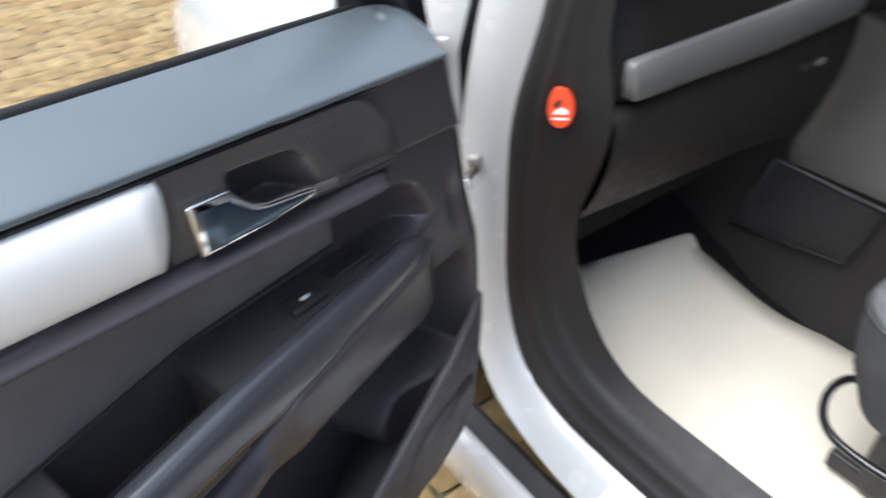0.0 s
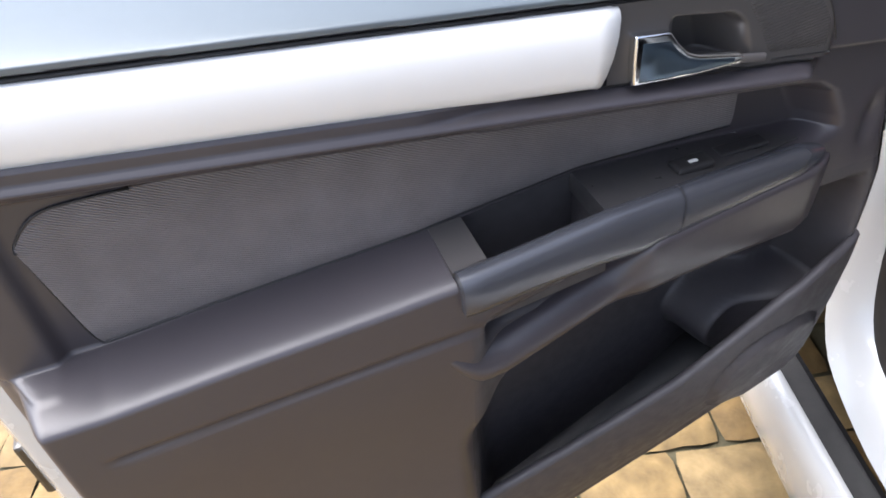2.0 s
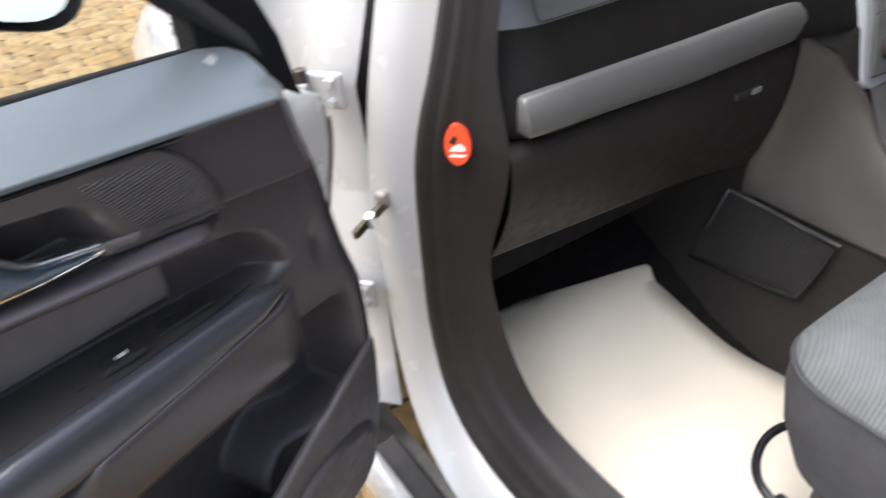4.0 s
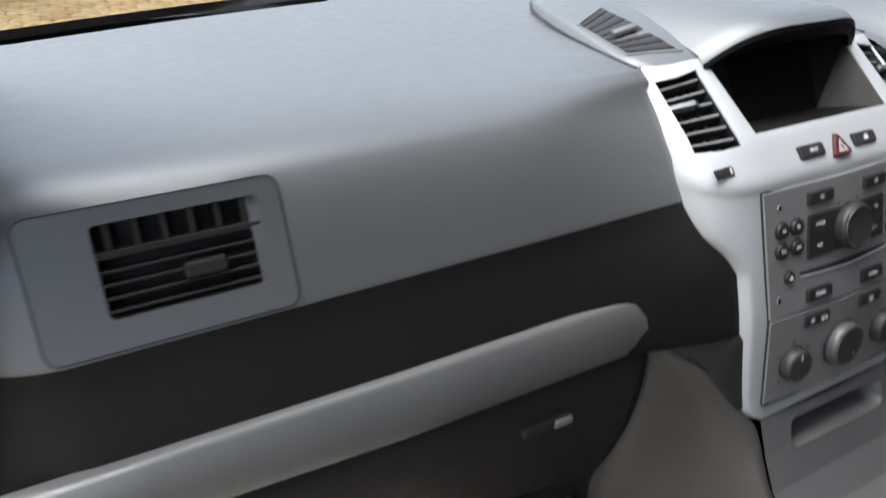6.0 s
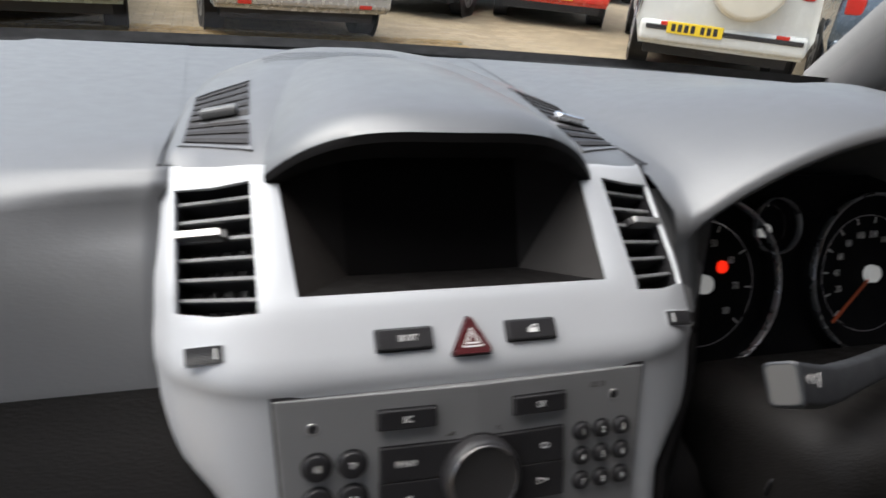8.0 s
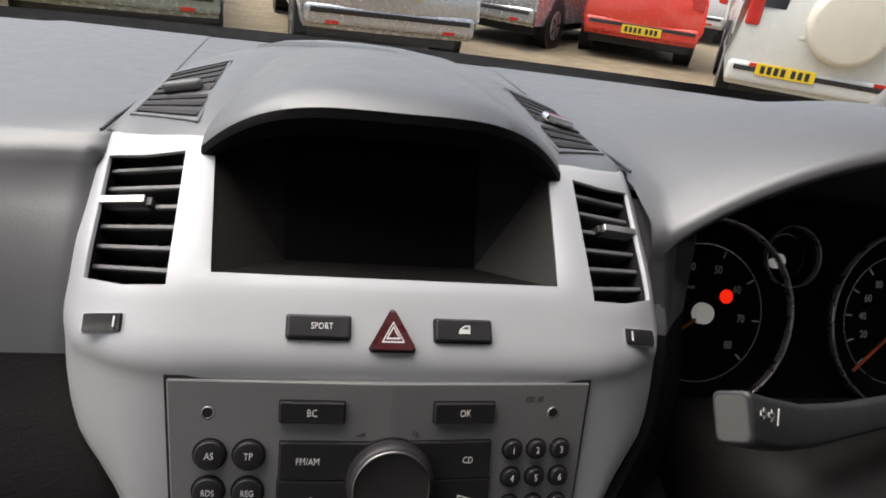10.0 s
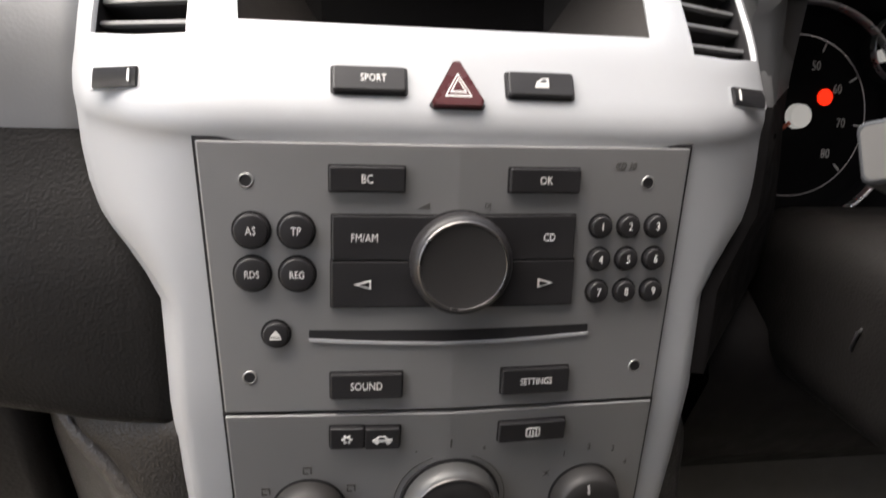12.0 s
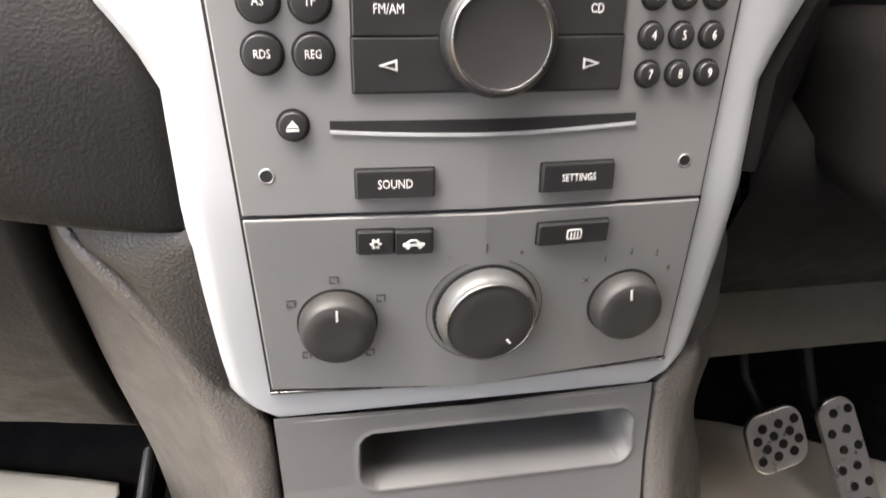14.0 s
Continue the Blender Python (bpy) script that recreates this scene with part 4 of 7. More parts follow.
# ---- top pod with hood, display and top vents ----
def pod():
    zt = [(0.1265, 1.0668), (0.143, 1.0755), (0.17, 1.0795), (0.21, 1.0830), (0.257, 1.0865), (0.30, 1.0880), (0.34, 1.0875), (0.37, 1.0860), (0.40, 1.0830), (0.43, 1.0775), (0.455, 1.0660)]
    hw = [0.157, 0.1595, 0.1585, 0.1545, 0.1480, 0.139, 0.127, 0.115, 0.097, 0.073, 0.03]
    T = (0.0, 0.35, 0.60, 0.68, 0.76, 0.86, 0.93, 0.975, 0.995, 1.0)
    D = (0.0, 0.0004, 0.0025, 0.0050, 0.0080, 0.0115, 0.0140, 0.0160, 0.0185, 0.045)
    secs = []
    for n, ((y, z), w) in enumerate(zip(zt, hw)):
        row = []
        k = (0.6, 0.85)[n] if n < 2 else 1.0
        for t in [-q for q in T[:0:-1]] + list(T):
            drop = float(np.interp(abs(t), T, D)) * k
            p = Vector((w * t, y, z - drop + 0.003 * (1 - t * t) * (1 if y > 0.2 else 0)))
            if n < 2:
                e = bez_pt(min(abs(p.x), 0.1540), 1.067)
                p = p.lerp(Vector((p.x, e.y, e.z - 0.0004)), (1.0, 0.45)[n] if abs(t) < 0.999 else 0.0)
            row.append(p)
        secs.append(row)
    v, f = loft(secs)
    keep = []
    for q in f:
        c = sum((Vector(v[i]) for i in q), Vector()) / 4
        if abs(c.x) < (0.0995 if c.y < 0.150 else 0.06) and c.y < 0.30:
            continue
        keep.append(q)
    p = link_mesh("top_pod", v, keep, M_DASH, console, "grey moulded pod on top of the console")
    p.data.flip_normals()
    def pod_z(x, y):
        ys = [p[0] for p in zt]
        w = float(np.interp(y, ys, hw))
        t = min(1.0, abs(x) / w)
        return float(np.interp(y, ys, [p[1] for p in zt])) - float(np.interp(t, T, D)) + 0.003 * (1 - t * t) * (1 if y > 0.2 else 0)
    # loudspeaker holes behind the hood
    bm = bmesh.new()
    for r in range(5):
        for k in range(30):
            x, y = -0.088 + (k + 0.5 * (r % 2)) * 0.0038, 0.322 + r * 0.0075
            z = pod_z(x, y) + 0.0005
            ring = [bm.verts.new((x + 0.0012 * math.cos(g), y + 0.0018 * math.sin(g), z)) for g in (0, 1.05, 2.09, 3.14, 4.19, 5.24)]
            bm.faces.new(ring)
    part("speaker_holes", bm, M_BLACK, console, "rows of small loudspeaker holes")
    # seam between pod and pad
    for s in (-1, 1):
        v, f = tube([(s * (w + 0.0012), y, max(1.0612, float(np.interp(y, [p[0] for p in DASH[4::-1]], [p[1] for p in DASH[4::-1]])) + 0.0006)) for (y, z), w in list(zip(zt, hw))[1:9]], 0.0011, 6)
        link_mesh("pod_seam", v, f, M_BLACK, console, "dark seam round the pod")
    # top vents sunk into the shoulders
    for s in (-1, 1):
        A, B, C, E = [Vector((s * x, y, 0)) for x, y in ((0.1490, 0.168), (0.1410, 0.252), (0.104, 0.265), (0.110, 0.146))]
        def on(a, b, d):
            p = A.lerp(B, b).lerp(E.lerp(C, b), a)
            return Vector((p.x, p.y, pod_z(p.x, p.y) + d))
        def ribbon(name, a0, a1, b0, b1, d, material, parent, label="", na=6):
            secs = [[on(a, b0, -0.001), on(a, b0, d), on(a, b1, d), on(a, b1, -0.001)] for a in np.linspace(a0, a1, na)]
            v, f = loft(secs)
            f += [(0, 1, 2, 3), tuple(len(v) - 4 + k for k in range(4))[::-1]]
            return link_mesh(name, v, f if s < 0 else [q[::-1] for q in f], material, parent, label, smooth=False)
        secs = [[on(a, b, 0.0005) for b in np.linspace(0, 1, 9)] for a in np.linspace(0, 1, 9)]
        tv = link_mesh("top_vent", *loft(secs), M_BLACK, console, "black slanted top vent", smooth=False)
        for k in range(8):
            ribbon("slat", 0.03, 0.97, (k + 0.30) / 8, (k + 0.72) / 8, 0.0013, M_DASHLOW, tv)
        ribbon("vent_rim", -0.02, 1.02, -0.030, 0.0, 0.0016, M_DASH, tv, "grey rim")
        ribbon("vent_rim", -0.02, 1.02, 1.0, 1.03, 0.0016, M_DASH, tv, "grey rim")
        ribbon("vent_rim", -0.04, 0.0, -0.03, 1.03, 0.0012, M_DASH, tv, "grey rim", 2)
        ribbon("vent_rim", 1.0, 1.04, -0.03, 1.03, 0.0016, M_DASH, tv, "grey rim", 2)
        d = (on(0.75, 0.45, 0) - on(0.25, 0.45, 0)).normalized()
        part("tab", box_bm(0.024, 0.010, 0.006, 0.002), M_BAR if s < 0 else M_CHROME, tv, "grey tab", m=Matrix.Translation(on(0.5, 0.45, 0.0035)) @ d.to_track_quat("X", "Z").to_matrix().to_4x4())
    # hood over the display
    secs = []
    for t in np.linspace(-1, 1, 41):
        a = abs(t)
        arch = (1 - a ** 3.4)
        lip = Vector((0.1040 * t, 0.121 - 0.031 * (1 - a ** 2.2), 1.0660 + 0.0355 * arch))
        row = []
        for q in (0.03, 0.10, 0.25, 0.45, 0.65, 0.85, 1.0):
            k = 0.0355 * (1 - q ** 1.6) + 0.002 * q
            y = lip.y * (1 - q) + (0.315 + 0.035 * (1 - t * t)) * q
            base = 1.0670 + 0.0185 * q ** 0.7
            row.append(Vector(((0.1040 - 0.026 * q) * t, y, base + k * (1 - a ** (3.4 - 1.2 * q)) + 0.0012 * min(1.0, q * 8))))
        low = lip + Vector((0, 0.001, -0.0150 - 0.003 * arch))
        inn = lip + Vector((0, 0.035, -0.010 * arch - 0.004))
        secs.append([inn, low, lip + Vector((0, -0.0035, -0.0075)), lip + Vector((0, -0.0015, -0.0025))] + row + [row[-1] + Vector((0, 0.003, -0.012))])
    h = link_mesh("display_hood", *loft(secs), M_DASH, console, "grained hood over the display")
    # shade under the hood is coloured in with the screen's near-black
    h.data.materials.append(M_SCREENSHADE)
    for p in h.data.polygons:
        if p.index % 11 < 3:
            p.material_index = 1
    smooth_by_angle(h, 35)
    # recess with the dark screen
    A = [(-0.0925, 0.0565, 1.0178), (0.0925, 0.0565, 1.0178), (0.0985, 0.124, 1.0640), (0.0960, 0.145, 1.070), (-0.0960, 0.145, 1.070), (-0.0985, 0.124, 1.0640)]
    B = [(-0.0570, 0.103, 1.0050), (0.0550, 0.103, 1.0050), (0.0580, 0.150, 1.085), (-0.0600, 0.150, 1.085)]
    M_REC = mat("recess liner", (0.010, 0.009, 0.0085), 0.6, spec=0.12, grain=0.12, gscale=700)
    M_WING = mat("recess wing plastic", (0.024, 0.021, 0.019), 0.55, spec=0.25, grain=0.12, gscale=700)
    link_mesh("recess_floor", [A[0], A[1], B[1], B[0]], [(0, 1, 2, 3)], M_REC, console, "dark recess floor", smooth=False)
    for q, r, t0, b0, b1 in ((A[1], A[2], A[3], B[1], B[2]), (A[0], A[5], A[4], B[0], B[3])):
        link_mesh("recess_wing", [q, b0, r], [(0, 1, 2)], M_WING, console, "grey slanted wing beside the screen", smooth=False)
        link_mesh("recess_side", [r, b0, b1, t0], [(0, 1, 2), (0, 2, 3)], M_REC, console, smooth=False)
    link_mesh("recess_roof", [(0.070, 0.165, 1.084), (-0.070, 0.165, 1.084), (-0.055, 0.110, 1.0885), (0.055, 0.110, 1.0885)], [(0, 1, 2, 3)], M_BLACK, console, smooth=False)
    link_mesh("screen", B, [(0, 1, 2, 3)], M_SCREENSHADE, console, "unlit black display screen", smooth=False)


pod()


# ---- radio ----
def radio_frame(x, z):
    zz = z
    y = 0.324 * (zz - 0.9) - 0.0008
    return face_frame(x, y, zz, 17.95)


RF = radio_frame(0, 0.9)
C18 = math.cos(radians(17.95))


def rl(x, z):
    """World x, z on the radio's face to its local plane."""
    return x, (z - 0.9) / C18


FOLD, HALF = 0.0042, 0.105


def on_face(x, y, z=0.0):
    """A place on a faceplate that is slightly folded down its middle."""
    return Matrix.Translation((x, y, z + FOLD * (1 - abs(x) / HALF))) @ Matrix.Rotation(math.atan2(FOLD, HALF) * (1 if x > 0 else -1 if x < 0 else 0), 4, "Y")


def folded_plate(name, left, mid, right, depth, parent, label):
    """left, mid and right: (x, y) of the top and the foot."""
    bm = bmesh.new()
    cols = []
    for ends in (left, mid, right):
        cols.append([bm.verts.new((x, y, z)) for z in (0, -0.004) for x, y in ends])
        for v in cols[-1][:2]:
            v.co.z = depth + FOLD * (1 - abs(v.co.x) / HALF)
    for a, b in zip(cols, cols[1:]):
        bm.faces.new((a[0], a[1], b[1], b[0]))
        bm.faces.new((a[2], b[2], b[3], a[3]))
        bm.faces.new((a[0], b[0], b[2], a[2]))
        bm.faces.new((a[1], a[3], b[3], b[1]))
    for a in (cols[0], cols[2]):
        bm.faces.new((a[0], a[2], a[3], a[1]))
    return mod_bevel(part(name, bm, M_GREYFACE, parent, label), 0.0007, 2)


radio = thing("car_radio", "grey metallic car radio with black buttons and a round knob", "radio", m=RF)


def radio_unit():
    poly = [rl(-0.1075, 0.9778), rl(-0.0997, 0.8652), rl(0.0993, 0.8645), rl(0.1062, 0.9782)]
    g = [rl(-0.1090, 0.9794), rl(-0.1009, 0.8640), rl(0.1005, 0.8633), rl(0.1077, 0.9798)]
    part("gap", prism(g, -0.0002, 0, -0.004), M_BLACK, radio, "dark gap round the faceplate")
    folded_plate("faceplate", poly[:2], [rl(0.0, 0.9780), rl(0.0, 0.8648)], [poly[3], poly[2]], 0.0016, radio, "grey metallic faceplate")
    top = 0.0016
    def rect_button(x0, x1, z0, z1, txt="", size=0.0058, h=0.0032, dx=0.0, off=0.0):
        a, b = rl(x0, z0), rl(x1, z1)
        w, hh = b[0] - a[0], b[1] - a[1]
        cx, cy = (a[0] + b[0]) / 2, (a[1] + b[1]) / 2
        part("button_gap", prism(rounded_rect(w + 0.0012, hh + 0.0012, 0.0008, 3), top + 0.0003, 0, 0), M_BLACK, radio, m=on_face(cx, cy))
        b = part("button", prism(rounded_rect(w, hh, 0.0009, 3), top + h, 0.0006, 0), M_BUTTON, radio, "black push button", m=on_face(cx, cy))
        if txt:
            writing(txt, size, M_INK, b, Matrix.Translation((dx, off, top + h)))
        return b
    rect_button(-0.0542, -0.0232, 0.9592, 0.9691, "BC")
    rect_button(0.0218, 0.0534, 0.9594, 0.9692, "OK")
    rect_button(-0.0540, -0.0226, 0.8715, 0.8825, "SOUND")
    rect_button(0.0228, 0.0547, 0.8709, 0.8823, "SETTINGS", 0.0050)
    rect_button(-0.0532, -0.006, 0.9313, 0.9495, "FM/AM", 0.0056, 0.0022, dx=-0.010)
    rect_button(0.006, 0.0530, 0.9311, 0.9498, "CD", 0.0056, 0.0022, dx=0.0115)
    for sx, x0, x1 in ((-1, -0.0536, -0.006), (1, 0.006, 0.0537)):
        b = rect_button(x0, x1, 0.9115 if sx < 0 else 0.911, 0.9309, "", h=0.0022)
        tri = [(sx * 0.0036, 0.0), (-sx * 0.0036, 0.0022), (-sx * 0.0036, -0.0022)]
        part("arrow", prism(tri if sx > 0 else tri[::-1], 0.0041, 0, 0.0038), M_INK, b, m=Matrix.Translation((sx * 0.0105, 0, 0)))
        tri2 = [(sx * 0.0016, 0.0), (-sx * 0.0028, 0.0012), (-sx * 0.0028, -0.0012)]
        part("arrow", prism(tri2 if sx > 0 else tri2[::-1], 0.0043, 0, 0.0040), M_BUTTON, b, m=Matrix.Translation((sx * 0.0105, 0, 0)))
    def round_button(x, z, r, txt, size):
        lx, ly = rl(x, z)
        part("button_gap", cyl_bm(r + 0.0009, r + 0.0009, top + 0.0003, 28), M_BLACK, radio, m=on_face(lx, ly))
        b = part("round_button", cyl_bm(r, r * 0.97, top + 0.0032, 28, 0.0008), M_BUTTON, radio, "round black button", smooth=False, m=on_face(lx, ly))
        smooth_by_angle(b)
        writing(txt, size, M_INK, b, Matrix.Translation((0, 0, top + 0.0032)))
        return b
    round_button(-0.0862, 0.9431, 0.0073, "AS", 0.0056)
    round_button(-0.0679, 0.9430, 0.0073, "TP", 0.0056)
    round_button(-0.0862, 0.9255, 0.0073, "RDS", 0.0050)
    round_button(-0.0677, 0.9253, 0.0073, "REG", 0.0050)
    for k in range(9):
        c, r = k % 3, k // 3
        round_button(0.0654 + 0.01335 * c + 0.0003 * r, 0.9449 - 0.0144 * r, 0.0049, str(k + 1), 0.0058)
    e = round_button(-0.0770, 0.9000, 0.0056, "", 0.004)
    part("eject_symbol", prism([(-0.0024, -0.0004), (0.0024, -0.0004), (0, 0.0024)], 0.0051, 0, 0.0047), M_INK, e)
    part("eject_symbol", prism([(-0.0024, -0.0018), (0.0024, -0.0018), (0.0024, -0.0009), (-0.0024, -0.0009)], 0.0051, 0, 0.0047), M_INK, e)
    # screw holes
    for x, z in ((-0.0879, 0.9627), (0.0866, 0.9634), (-0.0886, 0.8809), (0.0887, 0.8804)):
        lx, ly = rl(x, z)
        v, f = turned([(0.0, -0.001), (0.0021, -0.0005), (0.0021, 0.0019), (0.0027, 0.0019), (0.0030, 0.0014)], 20)
        link_mesh("screw_hole", v, f, M_BLACK, radio, "dark round hole", m=on_face(lx, ly))
        v, f = turned([(0.0023, 0.0014), (0.0025, 0.0021), (0.0031, 0.0019), (0.0032, 0.0012)], 24)
        link_mesh("hole_rim", v, f, M_BRIGHTRIM, radio, "thin bright rim", m=on_face(lx, ly))
        part("hole_floor", cyl_bm(0.0022, 0.0022, 0.0019, 18), M_BLACK, radio, m=on_face(lx, ly))
    # disc slot, bowed
    def bow(x):
        return 1 - (x / 0.0632) ** 2
    def strip(name, z0, b0, z1, b1, depth, material, label):
        secs = []
        for x in np.linspace(-0.0632, 0.0632, 25):
            f = FOLD * (1 - abs(x) / HALF)
            (_, y0), (_, y1) = rl(x, z0 - b0 * bow(x)), rl(x, z1 - b1 * bow(x))
            secs.append([(x, y0, f), (x, y0, f + depth), (x, y1, f + depth), (x, y1, f)])
        return link_mesh(name, *loft(secs), material, radio, label, smooth=False)
    strip("disc_slot", 0.8980, 0.0022, 0.9013, 0.0004, 0.0019, M_BLACK, "dark disc slot")
    strip("slot_lip", 0.8966, 0.0022, 0.8978, 0.0022, 0.0026, M_SILVER, "bright lower lip of the disc slot")
    # big knob
    lx, ly = rl(0.0012, 0.9312)
    km = on_face(0.0, ly - 0.0005, -0.001) @ Matrix.Translation((lx, 0, 0))
    kn = part("volume_knob", cyl_bm(0.0226, 0.0226, 0.004, 56), M_BLACK, radio, "large round volume knob", m=km)
    prof = [(0.0219, 0.003), (0.0219, 0.010), (0.0214, 0.0120), (0.0206, 0.0132), (0.0190, 0.0139)]
    v, f = turned(prof, 72)
    v2 = []
    for i, p in enumerate(v):
        k = i % len(prof)
        a = i // len(prof)
        s = 1.0 + (0.012 if (a % 2 and k < 2) else 0)
        v2.append((p[0] * s, p[1] * s, p[2]))
    link_mesh("knob_grip", v2, f, M_BUTTON, kn, "ribbed black grip")
    v, f = turned([(0.0198, 0.0134), (0.0194, 0.0143), (0.0186, 0.0146), (0.0182, 0.0142)], 56)
    link_mesh("knob_ring", v, f, M_KNOBRING, kn, "thin bright ring")
    v, f = turned([(0.0185, 0.0141), (0.0150, 0.0136), (0.008, 0.0131), (0.0, 0.0129)], 56)
    link_mesh("knob_cap", v, f, M_KNOB, kn, "grey dished knob cap")
    writing("CD 30", 0.0052, M_DARKINK, radio, on_face(*rl(0.0752, 0.9703), top + 0.0001), shear=0.25)
    a = rl(-0.0147, 0.9532)
    part("volume_mark", prism([(-0.0030, -0.0010), (0.0026, -0.0010), (0.0026, 0.0016)], top + 0.0003, 0, 0), M_DARKINK, radio, m=on_face(*a))
    writing("O|", 0.0040, M_DARKINK, radio, on_face(*rl(0.0130, 0.9536), top + 0.0001))


radio_unit()

# ---- climate panel ----
CF = face_frame(0, -0.0205, 0.8200, 10.3)
C10 = math.cos(radians(10.3))


def cl(x, z):
    return x, (z - 0.8200) / C10


climate = thing("climate_panel", "grey metallic heater control panel with three round knobs", "heater controls", m=CF)


def climate_unit():
    poly = [cl(-0.0997, 0.8639), cl(-0.0956, 0.7772), cl(0.0, 0.7722), cl(0.0992, 0.7764), cl(0.0993, 0.8632)]
    g = [cl(-0.1009, 0.8650), cl(-0.0968, 0.7760), cl(0.0, 0.7709), cl(0.1003, 0.7752), cl(0.1005, 0.8643)]
    part("gap", prism(g, 0.0006, 0, -0.004), M_BLACK, climate, "dark gap round the panel")
    folded_plate("faceplate", poly[:2], [cl(0.0, 0.8636), poly[2]], [poly[4], poly[3]], 0.0020, climate, "grey metallic faceplate")
    low = [cl(-0.0968, 0.7763), cl(0.0, 0.7712), cl(0.1003, 0.7755), cl(0.1003, 0.7745), cl(0.0, 0.7700), cl(-0.0968, 0.7751)]
    part("bright_edge", prism(low[::-1], 0.0030, 0.0003, 0), M_KNOBRING, climate, "bright lower edge")
    top = 0.0020
    def rect_button(x0, x1, z0, z1):
        a, b = cl(x0, z0), cl(x1, z1)
        w, hh = b[0] - a[0], b[1] - a[1]
        m = on_face((a[0] + b[0]) / 2, (a[1] + b[1]) / 2)
        part("button_gap", prism(rounded_rect(w + 0.0012, hh + 0.0012, 0.0008, 3), top + 0.0003, 0, 0), M_BLACK, climate, m=m)
        return part("button", prism(rounded_rect(w, hh, 0.0009, 3), top + 0.0030, 0.0006, 0), M_BUTTON, climate, "black push button", m=m)
    z = top + 0.0030
    b = rect_button(-0.0543, -0.0391, 0.8478, 0.8583)
    for k in range(3):
        part("snow_symbol", box_bm(0.0050, 0.0010, 0.0004, 0, centre=(0, 0, z)), M_INK, b, m=Matrix.Rotation(radians(60 * k), 4, "Z"))
    part("snow_symbol", cyl_bm(0.0017, 0.0017, 0.0004, 12, base=z), M_INK, b)
    part("snow_symbol", cyl_bm(0.0009, 0.0009, 0.0006, 12, base=z), M_BUTTON, b)
    b = rect_button(-0.0387, -0.0230, 0.8473, 0.8578)
    part("car_symbol", prism([(-0.0045, -0.0012), (0.0045, -0.0012), (0.0045, 0.0002), (0.0026, 0.0004), (0.0012, 0.0019), (-0.0018, 0.0019), (-0.0034, 0.0004), (-0.0045, 0.0002)], z + 0.0003, 0, z - 0.0004), M_INK, b)
    part("car_symbol", prism([(-0.0020, 0.0003), (0.0014, 0.0003), (0.0007, 0.0013), (-0.0013, 0.0013)], z + 0.0005, 0, z), M_BUTTON, b)
    for x in (-0.0025, 0.0026):
        part("car_symbol", cyl_bm(0.0011, 0.0011, 0.0004, 12, base=z), M_INK, b, m=Matrix.Translation((x, -0.0013, 0)))
    b = rect_button(0.0231, 0.0552, 0.8475, 0.8574)
    part("demist_symbol", prism(rounded_rect(0.0070, 0.0050, 0.001, 2), z + 0.0003, 0, z - 0.0004), M_INK, b)
    part("demist_symbol", prism(rounded_rect(0.0056, 0.0036, 0.0007, 2), z + 0.0004, 0, z), M_BUTTON, b)
    for x in (-0.0015, 0.0, 0.0015):
        part("demist_symbol", box_bm(0.0006, 0.0034, 0.0003, 0, centre=(x, -0.0006, z + 0.0005)), M_INK, b)
    def knob(x, z, r, angle, bright):
        lx, ly = cl(x, z)
        k = part("control_knob", cyl_bm(r * 1.07, r * 1.07, top + 0.0006, 48), M_BLACK, climate, "round heater control knob", m=on_face(lx, ly))
        prof = [(r, 0.002), (r, 0.006), (r * 0.975, 0.0095), (r * 0.93, 0.0112), (r * 0.90, 0.0118)]
        v, f = turned(prof, 84)
        v = [(p[0] * (1 + (0.014 if (i // 5) % 2 and i % 5 < 3 else 0)), p[1] * (1 + (0.014 if (i // 5) % 2 and i % 5 < 3 else 0)), p[2]) for i, p in enumerate(v)]
        link_mesh("knob_grip", v, f, M_KNOBRIM if bright else M_KNOB, k, "ribbed grey grip")
        if bright:
            v, f = turned([(r * 0.90, 0.0118), (r * 0.885, 0.0126), (r * 0.86, 0.0126), (r * 0.85, 0.0120)], 60)
            link_mesh("knob_ring", v, f, M_KNOBRING, k, "thin bright ring")
        v, f = turned([(r * 0.905, 0.0116), (r * 0.87, 0.0123), (r * 0.5, 0.0120), (0.0, 0.0118)], 56)
        link_mesh("knob_cap", v, f, M_KNOB, k, "grey knob cap")
        part("knob_mark", box_bm(0.0010, 0.0055 if not bright else 0.0030, 0.0005, 0, centre=(0, r * 0.62, 0.0123)), M_INK, k, "white mark", m=Matrix.Rotation(radians(angle), 4, "Z"))
        return k
    knob(-0.0640, 0.8130, 0.0166, 0, False)
    knob(0.0022, 0.8150, 0.0228, -141, True)
    knob(0.0700, 0.8125, 0.0168, 10, False)
    zz = top + 0.0001
    for t, x, z, s in (("1", 0.0577, 0.8365, 0.0052), ("2", 0.0702, 0.8395, 0.0052), ("3", 0.0830, 0.8375, 0.0052), ("4", 0.0905, 0.8290, 0.0052), ("+", 0.0172, 0.8435, 0.006), ("-", -0.0150, 0.8440, 0.006)):
        writing(t, s, M_DARKINK, climate, on_face(*cl(x, z), zz))
    part("tick", box_bm(0.0008, 0.0045, 0.0004, 0, centre=(0, 0, zz)), M_DARKINK, climate, m=on_face(*cl(0.0010, 0.8475)))
